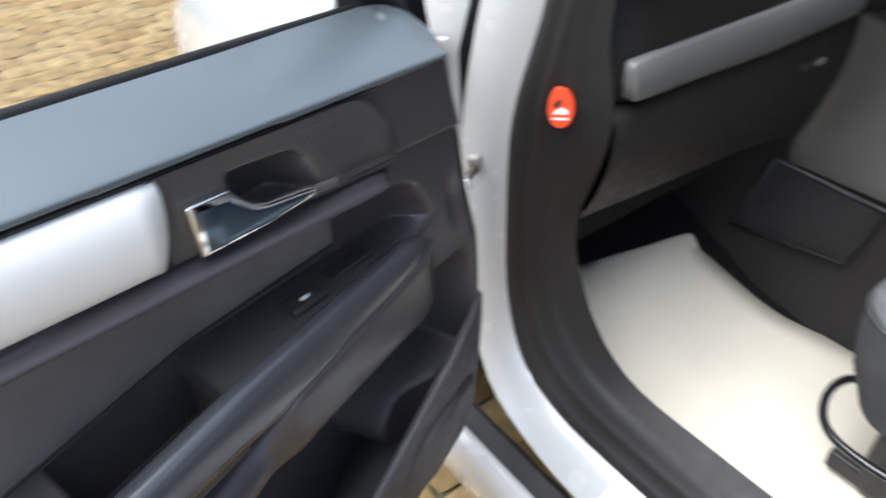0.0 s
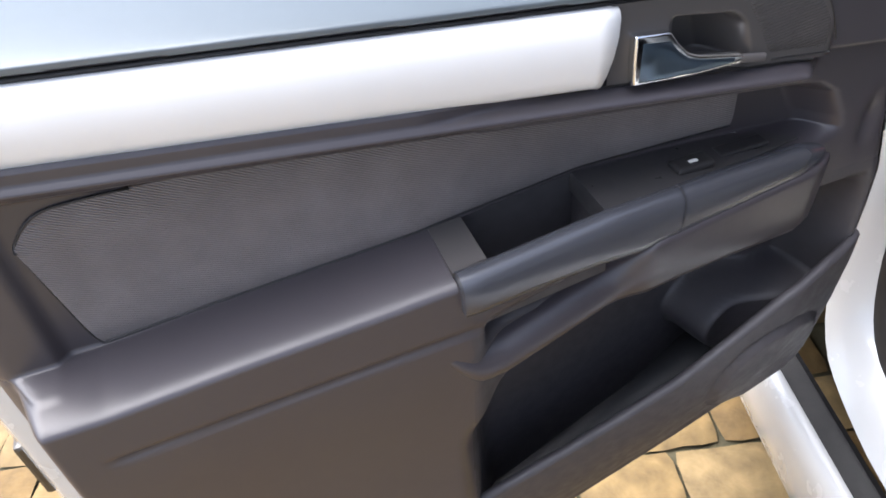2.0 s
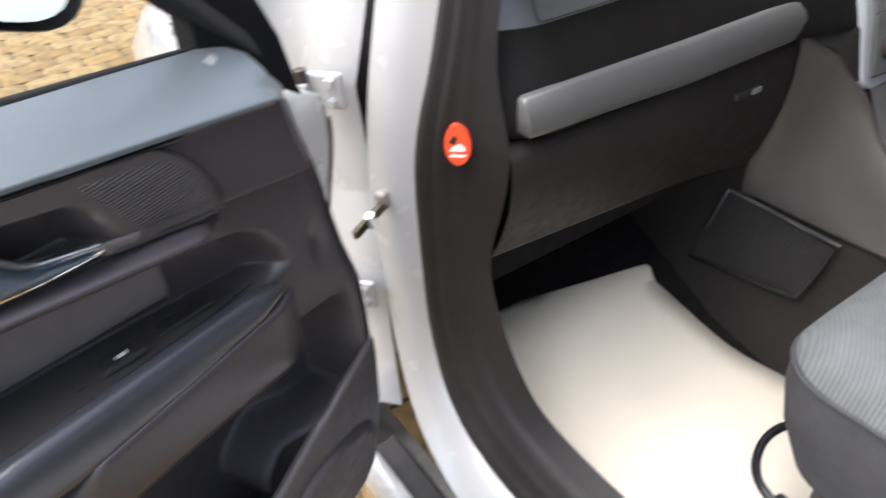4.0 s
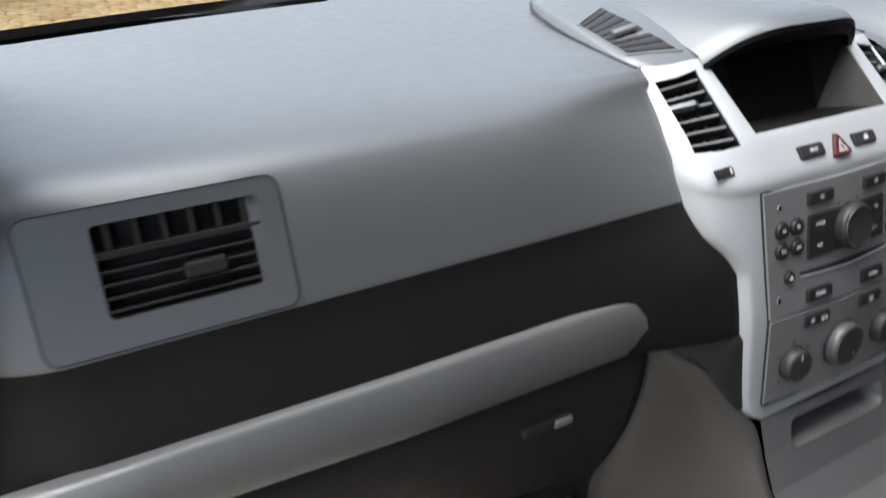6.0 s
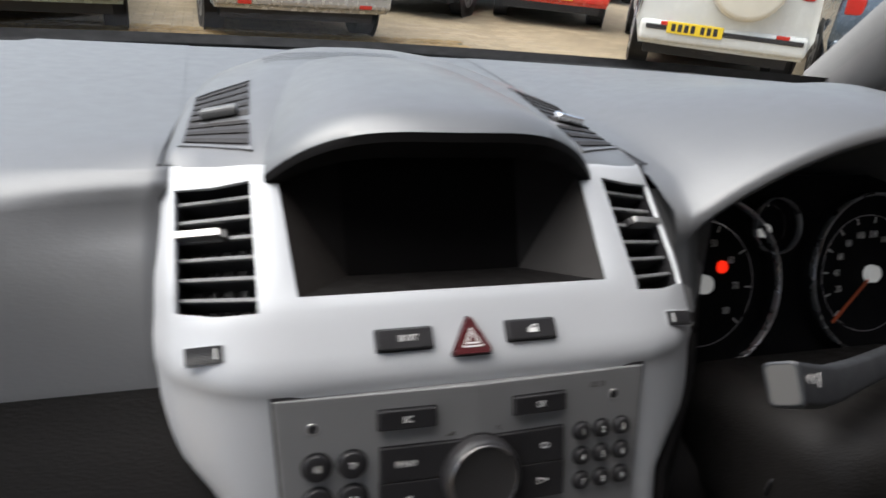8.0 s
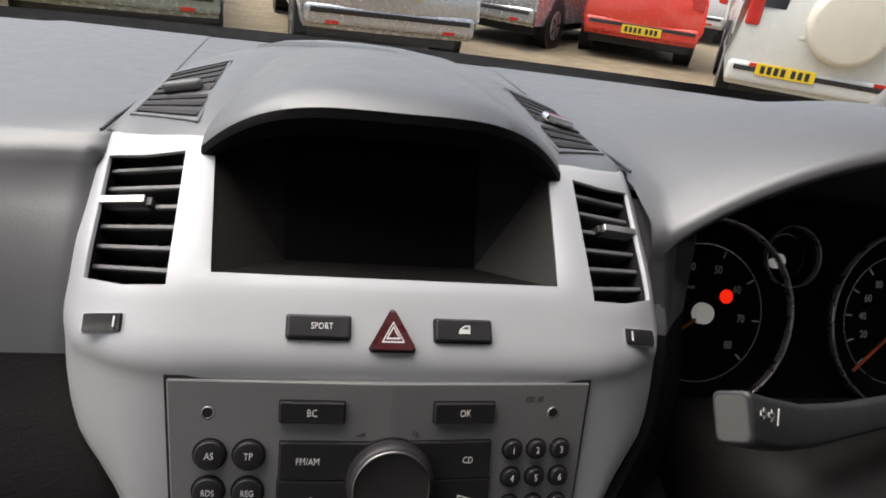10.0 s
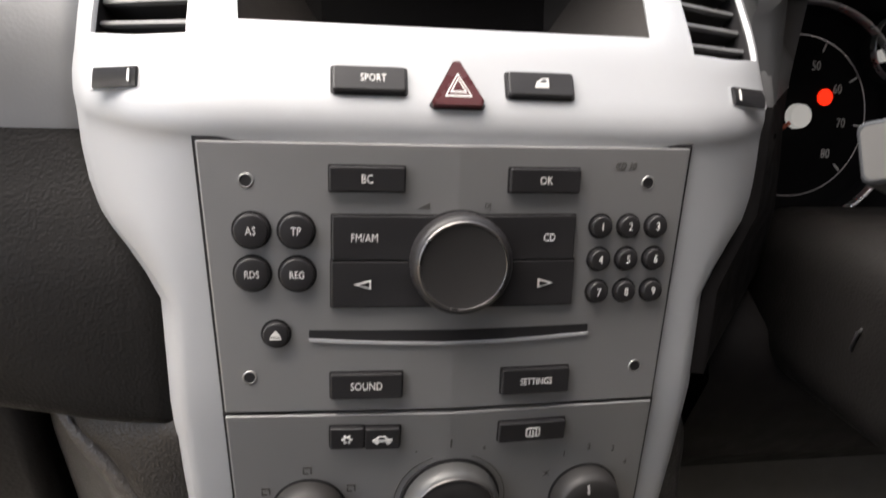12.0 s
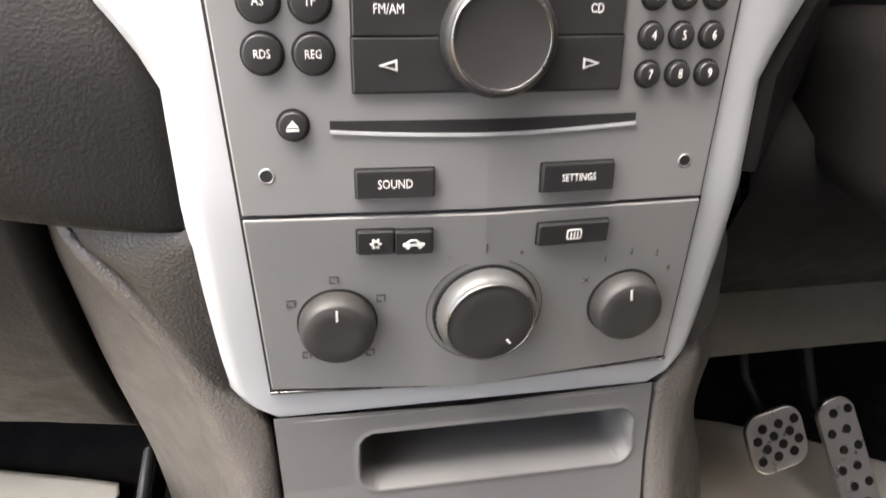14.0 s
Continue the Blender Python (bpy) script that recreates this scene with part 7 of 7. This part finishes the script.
def inset_fabric():
    us = np.concatenate([np.linspace(0.272, 0.80, 50), np.linspace(0.804, 0.8345, 22)])
    verts = []
    for u in us:
        zt = float(strip_bot(u)) - 0.033 - 0.012 * max(0.0, (u - 0.70) / 0.13) ** 2
        r = max(0.0, (u - 0.80) / 0.036)
        zt -= 0.022 * r ** 2.5
        zb = np.interp(u, [0.272, 0.43, 0.56, 0.64, 0.73, 0.80, 0.818, 0.822, 0.832, 0.836], [0.864, 0.869, 0.868, 0.863, 0.858, 0.853, 0.852, 0.866, 0.927, 0.953])
        zt = max(zt, zb + 0.001)
        for t in np.linspace(0, 1, 16):
            z = zb + (zt - zb) * t
            dome = 0.0035 * (1 - (2 * t - 1) ** 6)
            verts.append((u, float(door_w(np.array(min(u, 0.83)), np.array(max(z, float(arm_top(u)) + 0.006)))) + 0.0005 + dome, z))
    link_mesh("fabric_inset", verts, grid_faces(len(us), 16), M_FABRIC, car_door, "woven dark fabric inset")
    edge = [verts[k * 16] for k in range(len(us))] + [verts[(len(us) - 1) * 16 + t] for t in range(16)] + [verts[k * 16 + 15] for k in range(len(us) - 1, 44, -1)]
    line = [Vector(edge[0])]
    for p in edge[1:]:
        if (Vector(p) - line[-1]).length > 0.004:
            line.append(Vector(p))
    v, f = tube([p + Vector((0, 0.0006, 0)) for p in line], 0.0011, 5)
    link_mesh("inset_seam", v, f, M_BLACK, car_door, "dark seam round the fabric")


inset_fabric()


def pull_handle():
    # raised grip along the armrest, front half
    secs = []
    def zt(u):
        return float(np.interp(u, [0.19, 0.31, 0.427, 0.567], [0.845, 0.857, 0.867, 0.869]))
    def zl(u):
        return float(np.interp(u, [0.19, 0.30, 0.405, 0.445, 0.504, 0.565], [0.822, 0.820, 0.821, 0.828, 0.833, 0.836]))
    for u in np.linspace(0.190, 0.5655, 60):
        w0 = float(arm_out(u))
        e = min(1.0, max(0.02, (u - 0.186) / 0.035)) ** 0.5
        t, l = zt(u), zl(u)
        arc = [(-0.0125 * math.cos(radians(g)) - 0.0015, t - 0.0115 + 0.0125 * math.sin(radians(g))) for g in (-30, 0, 25, 45, 65, 85, 105, 125, 145, 165)]
        row = arc + [(0.0112, l + 0.010), (0.0108, l + 0.004), (0.0095, l + 0.001), (0.007, l), (-0.004, l - 0.001), (-0.03, l + 0.002)]
        c = (t + l) / 2
        secs.append([(u, w0 + dw * (0.4 + 0.6 * e) - 0.004 * (1 - e), c + (z - c) * e) for dw, z in row])
    v, f = loft(secs)
    f.append(tuple(range(16)))
    f.append(tuple(59 * 16 + k for k in range(16)))
    grip = link_mesh("pull_handle", v, f, M_GRIP, car_door, "smooth dark pull handle")
    smooth_by_angle(grip, 50)
    ring = [[Vector(v[i * 16 + k]) for k in range(14)] for i in (27, 28)]
    seam = [[p + Vector((0, 0.0004, 0.0004)) for p in (ring[0][k], ring[0][k].lerp(ring[1][k], 0.18))] for k in range(14)]
    link_mesh("grip_seam", *loft(seam), M_BLACK, grip, "fine dark seam round the grip")
    # bracket below the grip, dipping behind it to leave a finger slot
    secs = []
    for u in np.linspace(0.178, 0.615, 84):
        w0 = float(arm_out(u))
        dip = float(smoothstep(0.385, 0.440, u))
        top = 0.8240 - 0.0260 * dip + 0.009 * float(smoothstep(0.545, 0.580, u))
        bot = float(np.interp(u, [0.15, 0.21, 0.283, 0.353, 0.417, 0.476, 0.56], [0.738, 0.744, 0.752, 0.758, 0.760, 0.763, 0.774]))
        proud = 0.0135 * (1 - dip) + 0.007 * dip - 0.0125 * float(smoothstep(0.545, 0.610, u))
        e = min(1.0, max(0.05, (u - 0.176) / 0.03)) ** 0.6
        w1 = w0 + proud * e
        flat = [(w0 - 0.012, top), (w1 - 0.006, top + 0.001), (w1 - 0.0025, top + 0.001), (w1 - 0.0005, top - 0.001), (w1, top - 0.005), (w1 - 0.001, top - 0.016),
                (w1 - 0.002, top * 0.5 + bot * 0.5), (w1 - 0.004, bot + 0.014), (w1 - 0.009, bot + 0.004), (w1 - 0.022, bot), (w1 - 0.075, bot + 0.004)]
        dt, db = float(np.interp(u, [0.40, 0.44, 0.53], [0.806, 0.797, 0.776])), float(np.interp(u, [0.40, 0.44, 0.53, 0.60], [0.758, 0.750, 0.733, 0.738]))
        mid, hh = (dt + db) / 2, (dt - db) / 2
        arc = [(w0 - 0.056, mid - hh * 0.2), (w0 - 0.040, mid + hh * 0.75)] + [(w0 - 0.022 + 0.026 * math.cos(radians(g)), mid + hh * math.sin(radians(g))) for g in (100, 75, 52, 30, 8, -18, -45, -75)] + [(w0 - 0.070, bot + 0.004)]
        k = dip * (1 - float(smoothstep(0.545, 0.600, u)))
        secs.append([(u, a0 * (1 - k) + b0 * k, a1 * (1 - k) + b1 * k) for (a0, a1), (b0, b1) in zip(flat, arc)])
    br = link_mesh("grip_bracket", *loft(secs), M_DOOR, car_door, "scooped bracket under the pull handle")
    smooth_by_angle(br, 55)
    # open bin behind the grip
    u0, u1 = 0.428, 0.566
    A = [(u0, -0.027, 0.8655), (u1, -0.010, 0.8655), (u1, 0.050, 0.8640), (u0, 0.034, 0.8640)]
    lip = [(u1 + 0.001, -0.006, 0.8672), (u1 - 0.028, -0.008, 0.8672), (u1 - 0.028, 0.046, 0.8655), (u1 + 0.001, 0.050, 0.8655)]
    bm = bmesh.new()
    r = bmesh.ops.extrude_face_region(bm, geom=[bm.faces.new([bm.verts.new(p) for p in lip])])
    for q in r["geom"]:
        if isinstance(q, bmesh.types.BMVert):
            q.co.z -= 0.05
    part("bin_end", bm, M_SURROUND, car_door, "smooth end piece of the armrest bin")
    B = [(u, w, 0.80) for u, w, z in A]
    vs = A + B
    link_mesh("armrest_bin", vs, [(0, 1, 5, 4), (1, 2, 6, 5), (2, 3, 7, 6), (3, 0, 4, 7), (4, 5, 6, 7)], mat("armrest bin plastic", (0.055, 0.051, 0.053), 0.6, grain=0.1, gscale=800), car_door, "open dark bin in the armrest", smooth=False)
    # window switch panel
    plate = [(0.212, -0.004), (0.26, 0.008), (0.34, 0.020), (0.432, 0.034), (0.432, -0.027), (0.34, -0.031), (0.29, -0.030), (0.245, -0.024)]
    bm = bmesh.new()
    vt = [bm.verts.new((u, w, float(arm_top(u)) + (0.0035 if w < -0.015 else 0.001))) for u, w in plate]
    fc = bm.faces.new(vt)
    r = bmesh.ops.extrude_face_region(bm, geom=[fc])
    for q in r["geom"]:
        if isinstance(q, bmesh.types.BMVert):
            q.co.z -= 0.02
    sp = part("switch_panel", bm, mat("switch panel plastic", (0.040, 0.038, 0.039), 0.35, var=0.1), car_door, "black window switch panel")
    sw = part("window_switch", box_bm(0.036, 0.020, 0.008, 0.003, centre=(0.333, 0.004, 0.861)), M_BUTTON, sp, "black window switch")
    part("switch_mark", box_bm(0.008, 0.0035, 0.0006, 0, centre=(0.333, 0.006, 0.8653)), M_INK, sw, "white window mark")
    part("blank", box_bm(0.05, 0.016, 0.004, 0.002, centre=(0.275, -0.006, 0.856)), M_BUTTON, sp)


pull_handle()


def inner_handle():
    # plain surround in line with the strip: a scoop behind the lever, a smooth rounded tweeter end
    us = np.linspace(0.2235, 0.4285, 92)
    def top(u):
        return float(strip_top(u)) + 0.002 - 0.054 * float(np.clip((0.275 - u) / 0.052, 0, 1)) ** 2.6
    verts = []
    for u in us:
        st, sb = top(u), float(strip_bot(u)) + 0.001
        for t in np.linspace(0, 1, 40):
            z = sb + (st - sb) * t
            zt = 0.9965 + 0.148 * (u - 0.327) - 0.010 * float(smoothstep(0.330, 0.306, u))
            lean = 0.35 * (z - 0.955)
            cup = smoothstep(0.301, 0.330, u - lean) * (1 - smoothstep(0.368, 0.377, u - 0.2 * lean)) * (1 - smoothstep(zt - 0.006, zt, z)) * smoothstep(0.948, 0.958, z)
            edge = 0.004 * (1 - min(1.0, (u - 0.2235) / 0.010)) ** 2
            verts.append((u, 0.0165 - edge - 0.036 * float(cup), z))
    bz = link_mesh("handle_surround", verts, grid_faces(len(us), 40), M_SURROUND, car_door, "dark smooth handle surround with a scooped cup")
    outline = [(0.4120, 0.9620), (0.4130, 0.9995), (0.3840, 0.9965), (0.3770, 0.9870), (0.3680, 0.9780), (0.3580, 0.9735), (0.3210, 0.9660), (0.3165, 0.9630), (0.3210, 0.9580), (0.3620, 0.9580)]
    bm = bmesh.new()
    vs = [bm.verts.new((u, 0.0245, z)) for u, z in outline]
    r = bmesh.ops.extrude_face_region(bm, geom=[bm.faces.new(vs)])
    for q in r["geom"]:
        if isinstance(q, bmesh.types.BMVert):
            q.co.y -= 0.009
    bmesh.ops.bevel(bm, geom=list(bm.edges), offset=0.0020, segments=3, affect="EDGES", profile=0.5)
    lv = part("door_lever", bm, M_CHROME, car_door, "chromed inner door lever", smooth=False)
    smooth_by_angle(lv, 40)
    # polished lever face; its mirrored dark cabin is put into the bluish colour
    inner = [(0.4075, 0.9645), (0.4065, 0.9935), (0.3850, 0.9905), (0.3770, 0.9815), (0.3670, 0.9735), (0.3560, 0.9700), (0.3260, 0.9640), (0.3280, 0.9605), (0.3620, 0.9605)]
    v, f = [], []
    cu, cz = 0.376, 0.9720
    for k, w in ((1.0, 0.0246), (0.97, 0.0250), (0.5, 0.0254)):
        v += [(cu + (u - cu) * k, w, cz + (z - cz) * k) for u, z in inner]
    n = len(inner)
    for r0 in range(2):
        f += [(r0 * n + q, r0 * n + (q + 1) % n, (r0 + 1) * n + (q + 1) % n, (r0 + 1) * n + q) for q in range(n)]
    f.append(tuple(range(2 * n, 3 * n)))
    link_mesh("lever_face", v, f, M_CHROMEREFLECT, lv, "polished lever face, bluish reflection in its colour")
    part("lever_end", box_bm(0.024, 0.005, 0.007, 0.0022), M_PIVOT, bz, "grey lever pivot", m=Matrix.Translation((0.304, 0.0175, 0.9560)) @ Matrix.Rotation(radians(-10), 4, "Y"))
    # fine ribbed grille over the tweeter
    gv = []
    gu = np.linspace(0.2335, 0.3165, 34)
    for u in gu:
        lo, hi = float(strip_bot(u)) + 0.0085, top(u) - 0.0060
        lo += (hi - lo) * 0.93 * float(np.clip((u - 0.288) / 0.0285, 0, 1))
        side = min(1.0, (0.3175 - u) / 0.006, (u - 0.2330) / 0.004)
        c = (lo + hi) / 2
        for t in np.linspace(-1, 1, 9):
            gv.append((u, 0.0160 + 0.0016 * min(1.0, (1 - abs(t)) * 6, max(0.0, side) * 1.5), c + (hi - lo) / 2 * t * (0.82 + 0.18 * max(0.0, side))))
    link_mesh("tweeter_grille", gv, grid_faces(len(gu), 9), mat("tweeter mesh", (0.050, 0.047, 0.047), 0.5, grain=1.0, gscale=125, pattern="ribs", turn=(0.0, -0.12, 0.0)), bz, "finely ribbed black tweeter grille")
    # seams round the tweeter end
    end = [(u, 0.0162, top(u) + 0.0003) for u in np.linspace(0.315, 0.2240, 30)]
    v, f = tube(end, 0.0009, 6)
    link_mesh("surround_seam", v, f, M_BLACK, bz, "dark seam round the tweeter end")
    v, f = tube([(u, 0.0168, float(strip_bot(u)) + 0.0045) for u in np.linspace(0.2285, 0.285, 10)], 0.0008, 6)
    link_mesh("surround_seam", v, f, M_BLACK, bz)


inner_handle()


# ---- parked cars on the yard ----
def parked_car(label, colour, x, y, turn=0.0, width=1.70, height=1.50, length=4.0, kind="hatch", spare=False, metal=0.3, plate=True, plate_z=0.70):
    paint = mat("car paint", colour, 0.25, metal=metal, coat=0.5, var=0.05, vscale=2)
    c = thing("parked_car", label, "car", group="parked cars", m=Matrix.Translation((x, y, -0.03)) @ Matrix.Rotation(radians(turn), 4, "Z"))
    hw = width / 2
    L = length
    if kind == "saloon":
        side = [(0.0, 0.32), (-0.02, 0.60), (0.03, 0.93), (0.06, 0.98), (0.55, 1.02), (1.15, height), (2.2, height), (3.0, 0.98), (L - 0.25, 0.86), (L, 0.60), (L, 0.30)]
    elif kind == "suv":
        side = [(0.0, 0.30), (-0.04, 0.52), (0.0, 1.0), (0.10, height - 0.10), (0.25, height), (2.4, height), (3.0, 1.05), (L - 0.2, 0.98), (L, 0.70), (L, 0.40)]
    else:
        side = [(0.0, 0.30), (-0.06, 0.52), (-0.02, 0.85), (0.06, 1.0), (0.30, height - 0.08), (0.55, height), (2.0, height), (2.9, 1.0), (L - 0.2, 0.85), (L, 0.58), (L, 0.28)]
    def half(z):
        return hw * float(np.interp(z, [0.25, 0.55, 0.95, 1.0, height], [0.94, 1.0, 0.975, 0.95, 0.74]))
    secs = []
    for yy, z in side:
        row = []
        zb = side[0][1] - 0.06
        for t in np.linspace(-1, 1, 9):
            bulge = 0.05 * (1 - t * t) * (1 if yy < 0.3 else -1 if yy > L - 0.3 else 0)
            row.append((half(z) * t, yy - bulge, z + (0.03 * (1 - t * t) if z > 0.9 else 0)))
        secs.append(row)
    v, f = loft(secs)
    n = 9
    f.append(tuple(i * n for i in range(len(side))))
    f.append(tuple(i * n + n - 1 for i in range(len(side)))[::-1])
    b = link_mesh("body", v, f, paint, c, "painted body")
    smooth_by_angle(b, 50)
    mod_bevel(b, 0.03, 3, 40)
    part("underside", box_bm(width * 0.86, L * 0.9, 0.16, 0, centre=(0, L / 2, side[0][1] - 0.04)), M_BLACK, c)
    zb = side[0][1]
    bump = part("bumper", box_bm(width * 0.97, 0.13, 0.20, 0.05, 3, centre=(0, -0.045, zb + 0.13)), paint, c, "rear bumper")
    part("bumper_strip", box_bm(width * 0.90, 0.02, 0.045, 0.008, centre=(0, -0.112, zb + 0.17)), M_BLACK if kind != "saloon" else paint, bump)
    # rear window
    if kind == "saloon":
        rw = [(-hw * 0.66, 0.60, 1.04), (hw * 0.66, 0.60, 1.04), (hw * 0.56, 1.10, height - 0.03), (-hw * 0.56, 1.10, height - 0.03)]
    else:
        y1, y2 = (0.02, 0.10) if kind == "suv" else (0.05, 0.27)
        rw = [(-hw * 0.80, y1 - 0.03, 1.02), (hw * 0.80, y1 - 0.03, 1.02), (hw * 0.66, y2 - 0.02, height - 0.13), (-hw * 0.66, y2 - 0.02, height - 0.13)]
    link_mesh("rear_window", [(p[0], p[1] - 0.025, p[2]) for p in rw], [(0, 1, 2, 3)], M_DARKGLASS, c, "dark rear window", smooth=False)
    for s in (-1, 1):
        q = [(s * (half(1.02) + 0.004), 0.75, 1.02), (s * (half(1.02) + 0.004), 2.75, 1.02), (s * (half(height - 0.1) + 0.004), 2.1, height - 0.10), (s * (half(height - 0.1) + 0.004), 0.95, height - 0.10)]
        link_mesh("side_window", q, [(0, 1, 2, 3)], M_DARKGLASS, c, "dark side window", smooth=False)
        zl = 0.84 if kind != "suv" else 1.02
        part("tail_light", box_bm(0.17 if kind != "suv" else 0.13, 0.10, 0.17 if kind != "suv" else 0.34, 0.025, 3, centre=(s * hw * 0.83, 0.0, zl)), M_LIGHT, c, "red tail light")
        part("reflector", box_bm(0.12, 0.012, 0.035, 0.004, centre=(s * hw * 0.66, -0.112, zb + (0.21 if kind == "suv" else 0.07))), M_LIGHT, bump, "red reflector")
        for yy in (0.72, L - 0.80):
            r = 0.30 if kind != "suv" else 0.35
            part("wheel_arch", cyl_bm(r + 0.06, r + 0.06, 0.012, 28), M_BLACK, c, "dark wheel arch", m=Matrix.Translation((s * (hw - 0.002), yy, r)) @ Matrix.Rotation(radians(90 * s), 4, "Y"))
            w = part("wheel", cyl_bm(r, r, 0.20, 32, 0.02), M_TYRE, c, "black tyre", m=Matrix.Translation((s * (hw - 0.19), yy, r)) @ Matrix.Rotation(radians(90 * s), 4, "Y"))
            rm = part("rim", cyl_bm(r * 0.66, r * 0.62, 0.010, 26, 0.003, base=0.196), M_RIM, w, "silver rim")
            for k in range(5):
                part("spoke_gap", box_bm(r * 0.12, r * 0.34, 0.004, 0, centre=(0, r * 0.38, 0.2075)), M_BLACK, rm, m=Matrix.Rotation(radians(72 * k), 4, "Z"))
    if plate:
        zp = plate_z
        yp = -0.125
        p = part("number_plate", box_bm(0.52, 0.012, 0.11, 0.004, centre=(-0.27 if kind == "suv" else 0, yp, zp)), M_PLATE, c, "yellow rear number plate")
        for k in range(7):
            part("text_bar", box_bm(0.038, 0.003, 0.07, 0, centre=((-0.27 if kind == "suv" else 0) - 0.20 + k * 0.06 + (0.03 if k > 3 else 0), yp - 0.007, zp)), M_BLACK, p)
    if spare:
        sw = part("spare_wheel_cover", cyl_bm(0.36, 0.34, 0.20, 40, 0.05), mat("cream spare cover", (0.66, 0.62, 0.52), 0.4, var=0.05), c, "cream spare wheel cover",
                  m=Matrix.Translation((0.13, -0.02, 0.96)) @ Matrix.Rotation(radians(90), 4, "X"))
        smooth_by_angle(sw, 40)
    part("handle_strip", box_bm(0.5, 0.03, 0.04, 0.01, centre=(0, -0.055, 0.88 if kind != "suv" else 0.80)), paint if kind != "hatch" else M_BLACK, c, "tailgate strip")
    return c


parked_car("white four-wheel-drive with a cream spare wheel cover", (0.62, 0.62, 0.58), 4.60, 5.69, -30, 1.62, 1.70, 4.1, "suv", True, 0.0, plate_z=0.48)
parked_car("small bright red hatchback", (0.70, 0.05, 0.025), 4.35, 9.0, -22, 1.56, 1.48, 3.5, "hatch", False, 0.0, plate_z=0.42)
parked_car("silver hatchback with red tail lights", (0.50, 0.51, 0.52), 0.72, 6.7, 6, 1.70, 1.46, 4.3, "hatch", False, 0.5)
parked_car("pale silver-green estate car", (0.30, 0.36, 0.34), -1.62, 6.3, 8, 1.72, 1.46, 4.5, "hatch", False, 0.4)
parked_car("silver hatchback at an angle", (0.48, 0.48, 0.48), 2.2, 9.4, -38, 1.66, 1.46, 3.9, "hatch", False, 0.5)
parked_car("white hatchback further back", (0.60, 0.60, 0.59), 7.0, 13.0, -36, 1.66, 1.46, 3.9, "hatch", False, 0.0)
parked_car("dark blue-grey parked hatchback car", (0.10, 0.13, 0.16), 6.3, 4.9, -38, 1.70, 1.48, 4.0, "hatch", False, 0.4)
parked_car("black hatchback parked beside others", (0.02, 0.02, 0.022), -3.9, 6.4, 6, 1.70, 1.46, 4.0, "hatch", False, 0.2)


def hedge():
    rng = random.Random(9)
    m = mat("hedge leaves", (0.045, 0.075, 0.025), 0.7, var=0.5, vscale=6)
    v, f = [], []
    for k in range(9000):
        x, y, z = rng.uniform(-30, 40), rng.uniform(30, 33), abs(rng.gauss(0, 1.2)) + 0.2
        s = rng.uniform(0.08, 0.2)
        a = Vector((rng.uniform(-1, 1), rng.uniform(-1, 1), rng.uniform(-1, 1))).normalized()
        b = a.orthogonal().normalized()
        o = len(v)
        p = Vector((x, y, z))
        v += [p + a * s, p + b * s * 0.5, p - a * s, p - b * s * 0.5]
        f.append((o, o + 1, o + 2, o + 3))
    h = link_mesh("hedge", v, f, m, None, smooth=False)
    tagged(h, "distant dark green hedge behind the yard", "hedge", kind="stuff")


hedge()

block_paving(paving_bed)
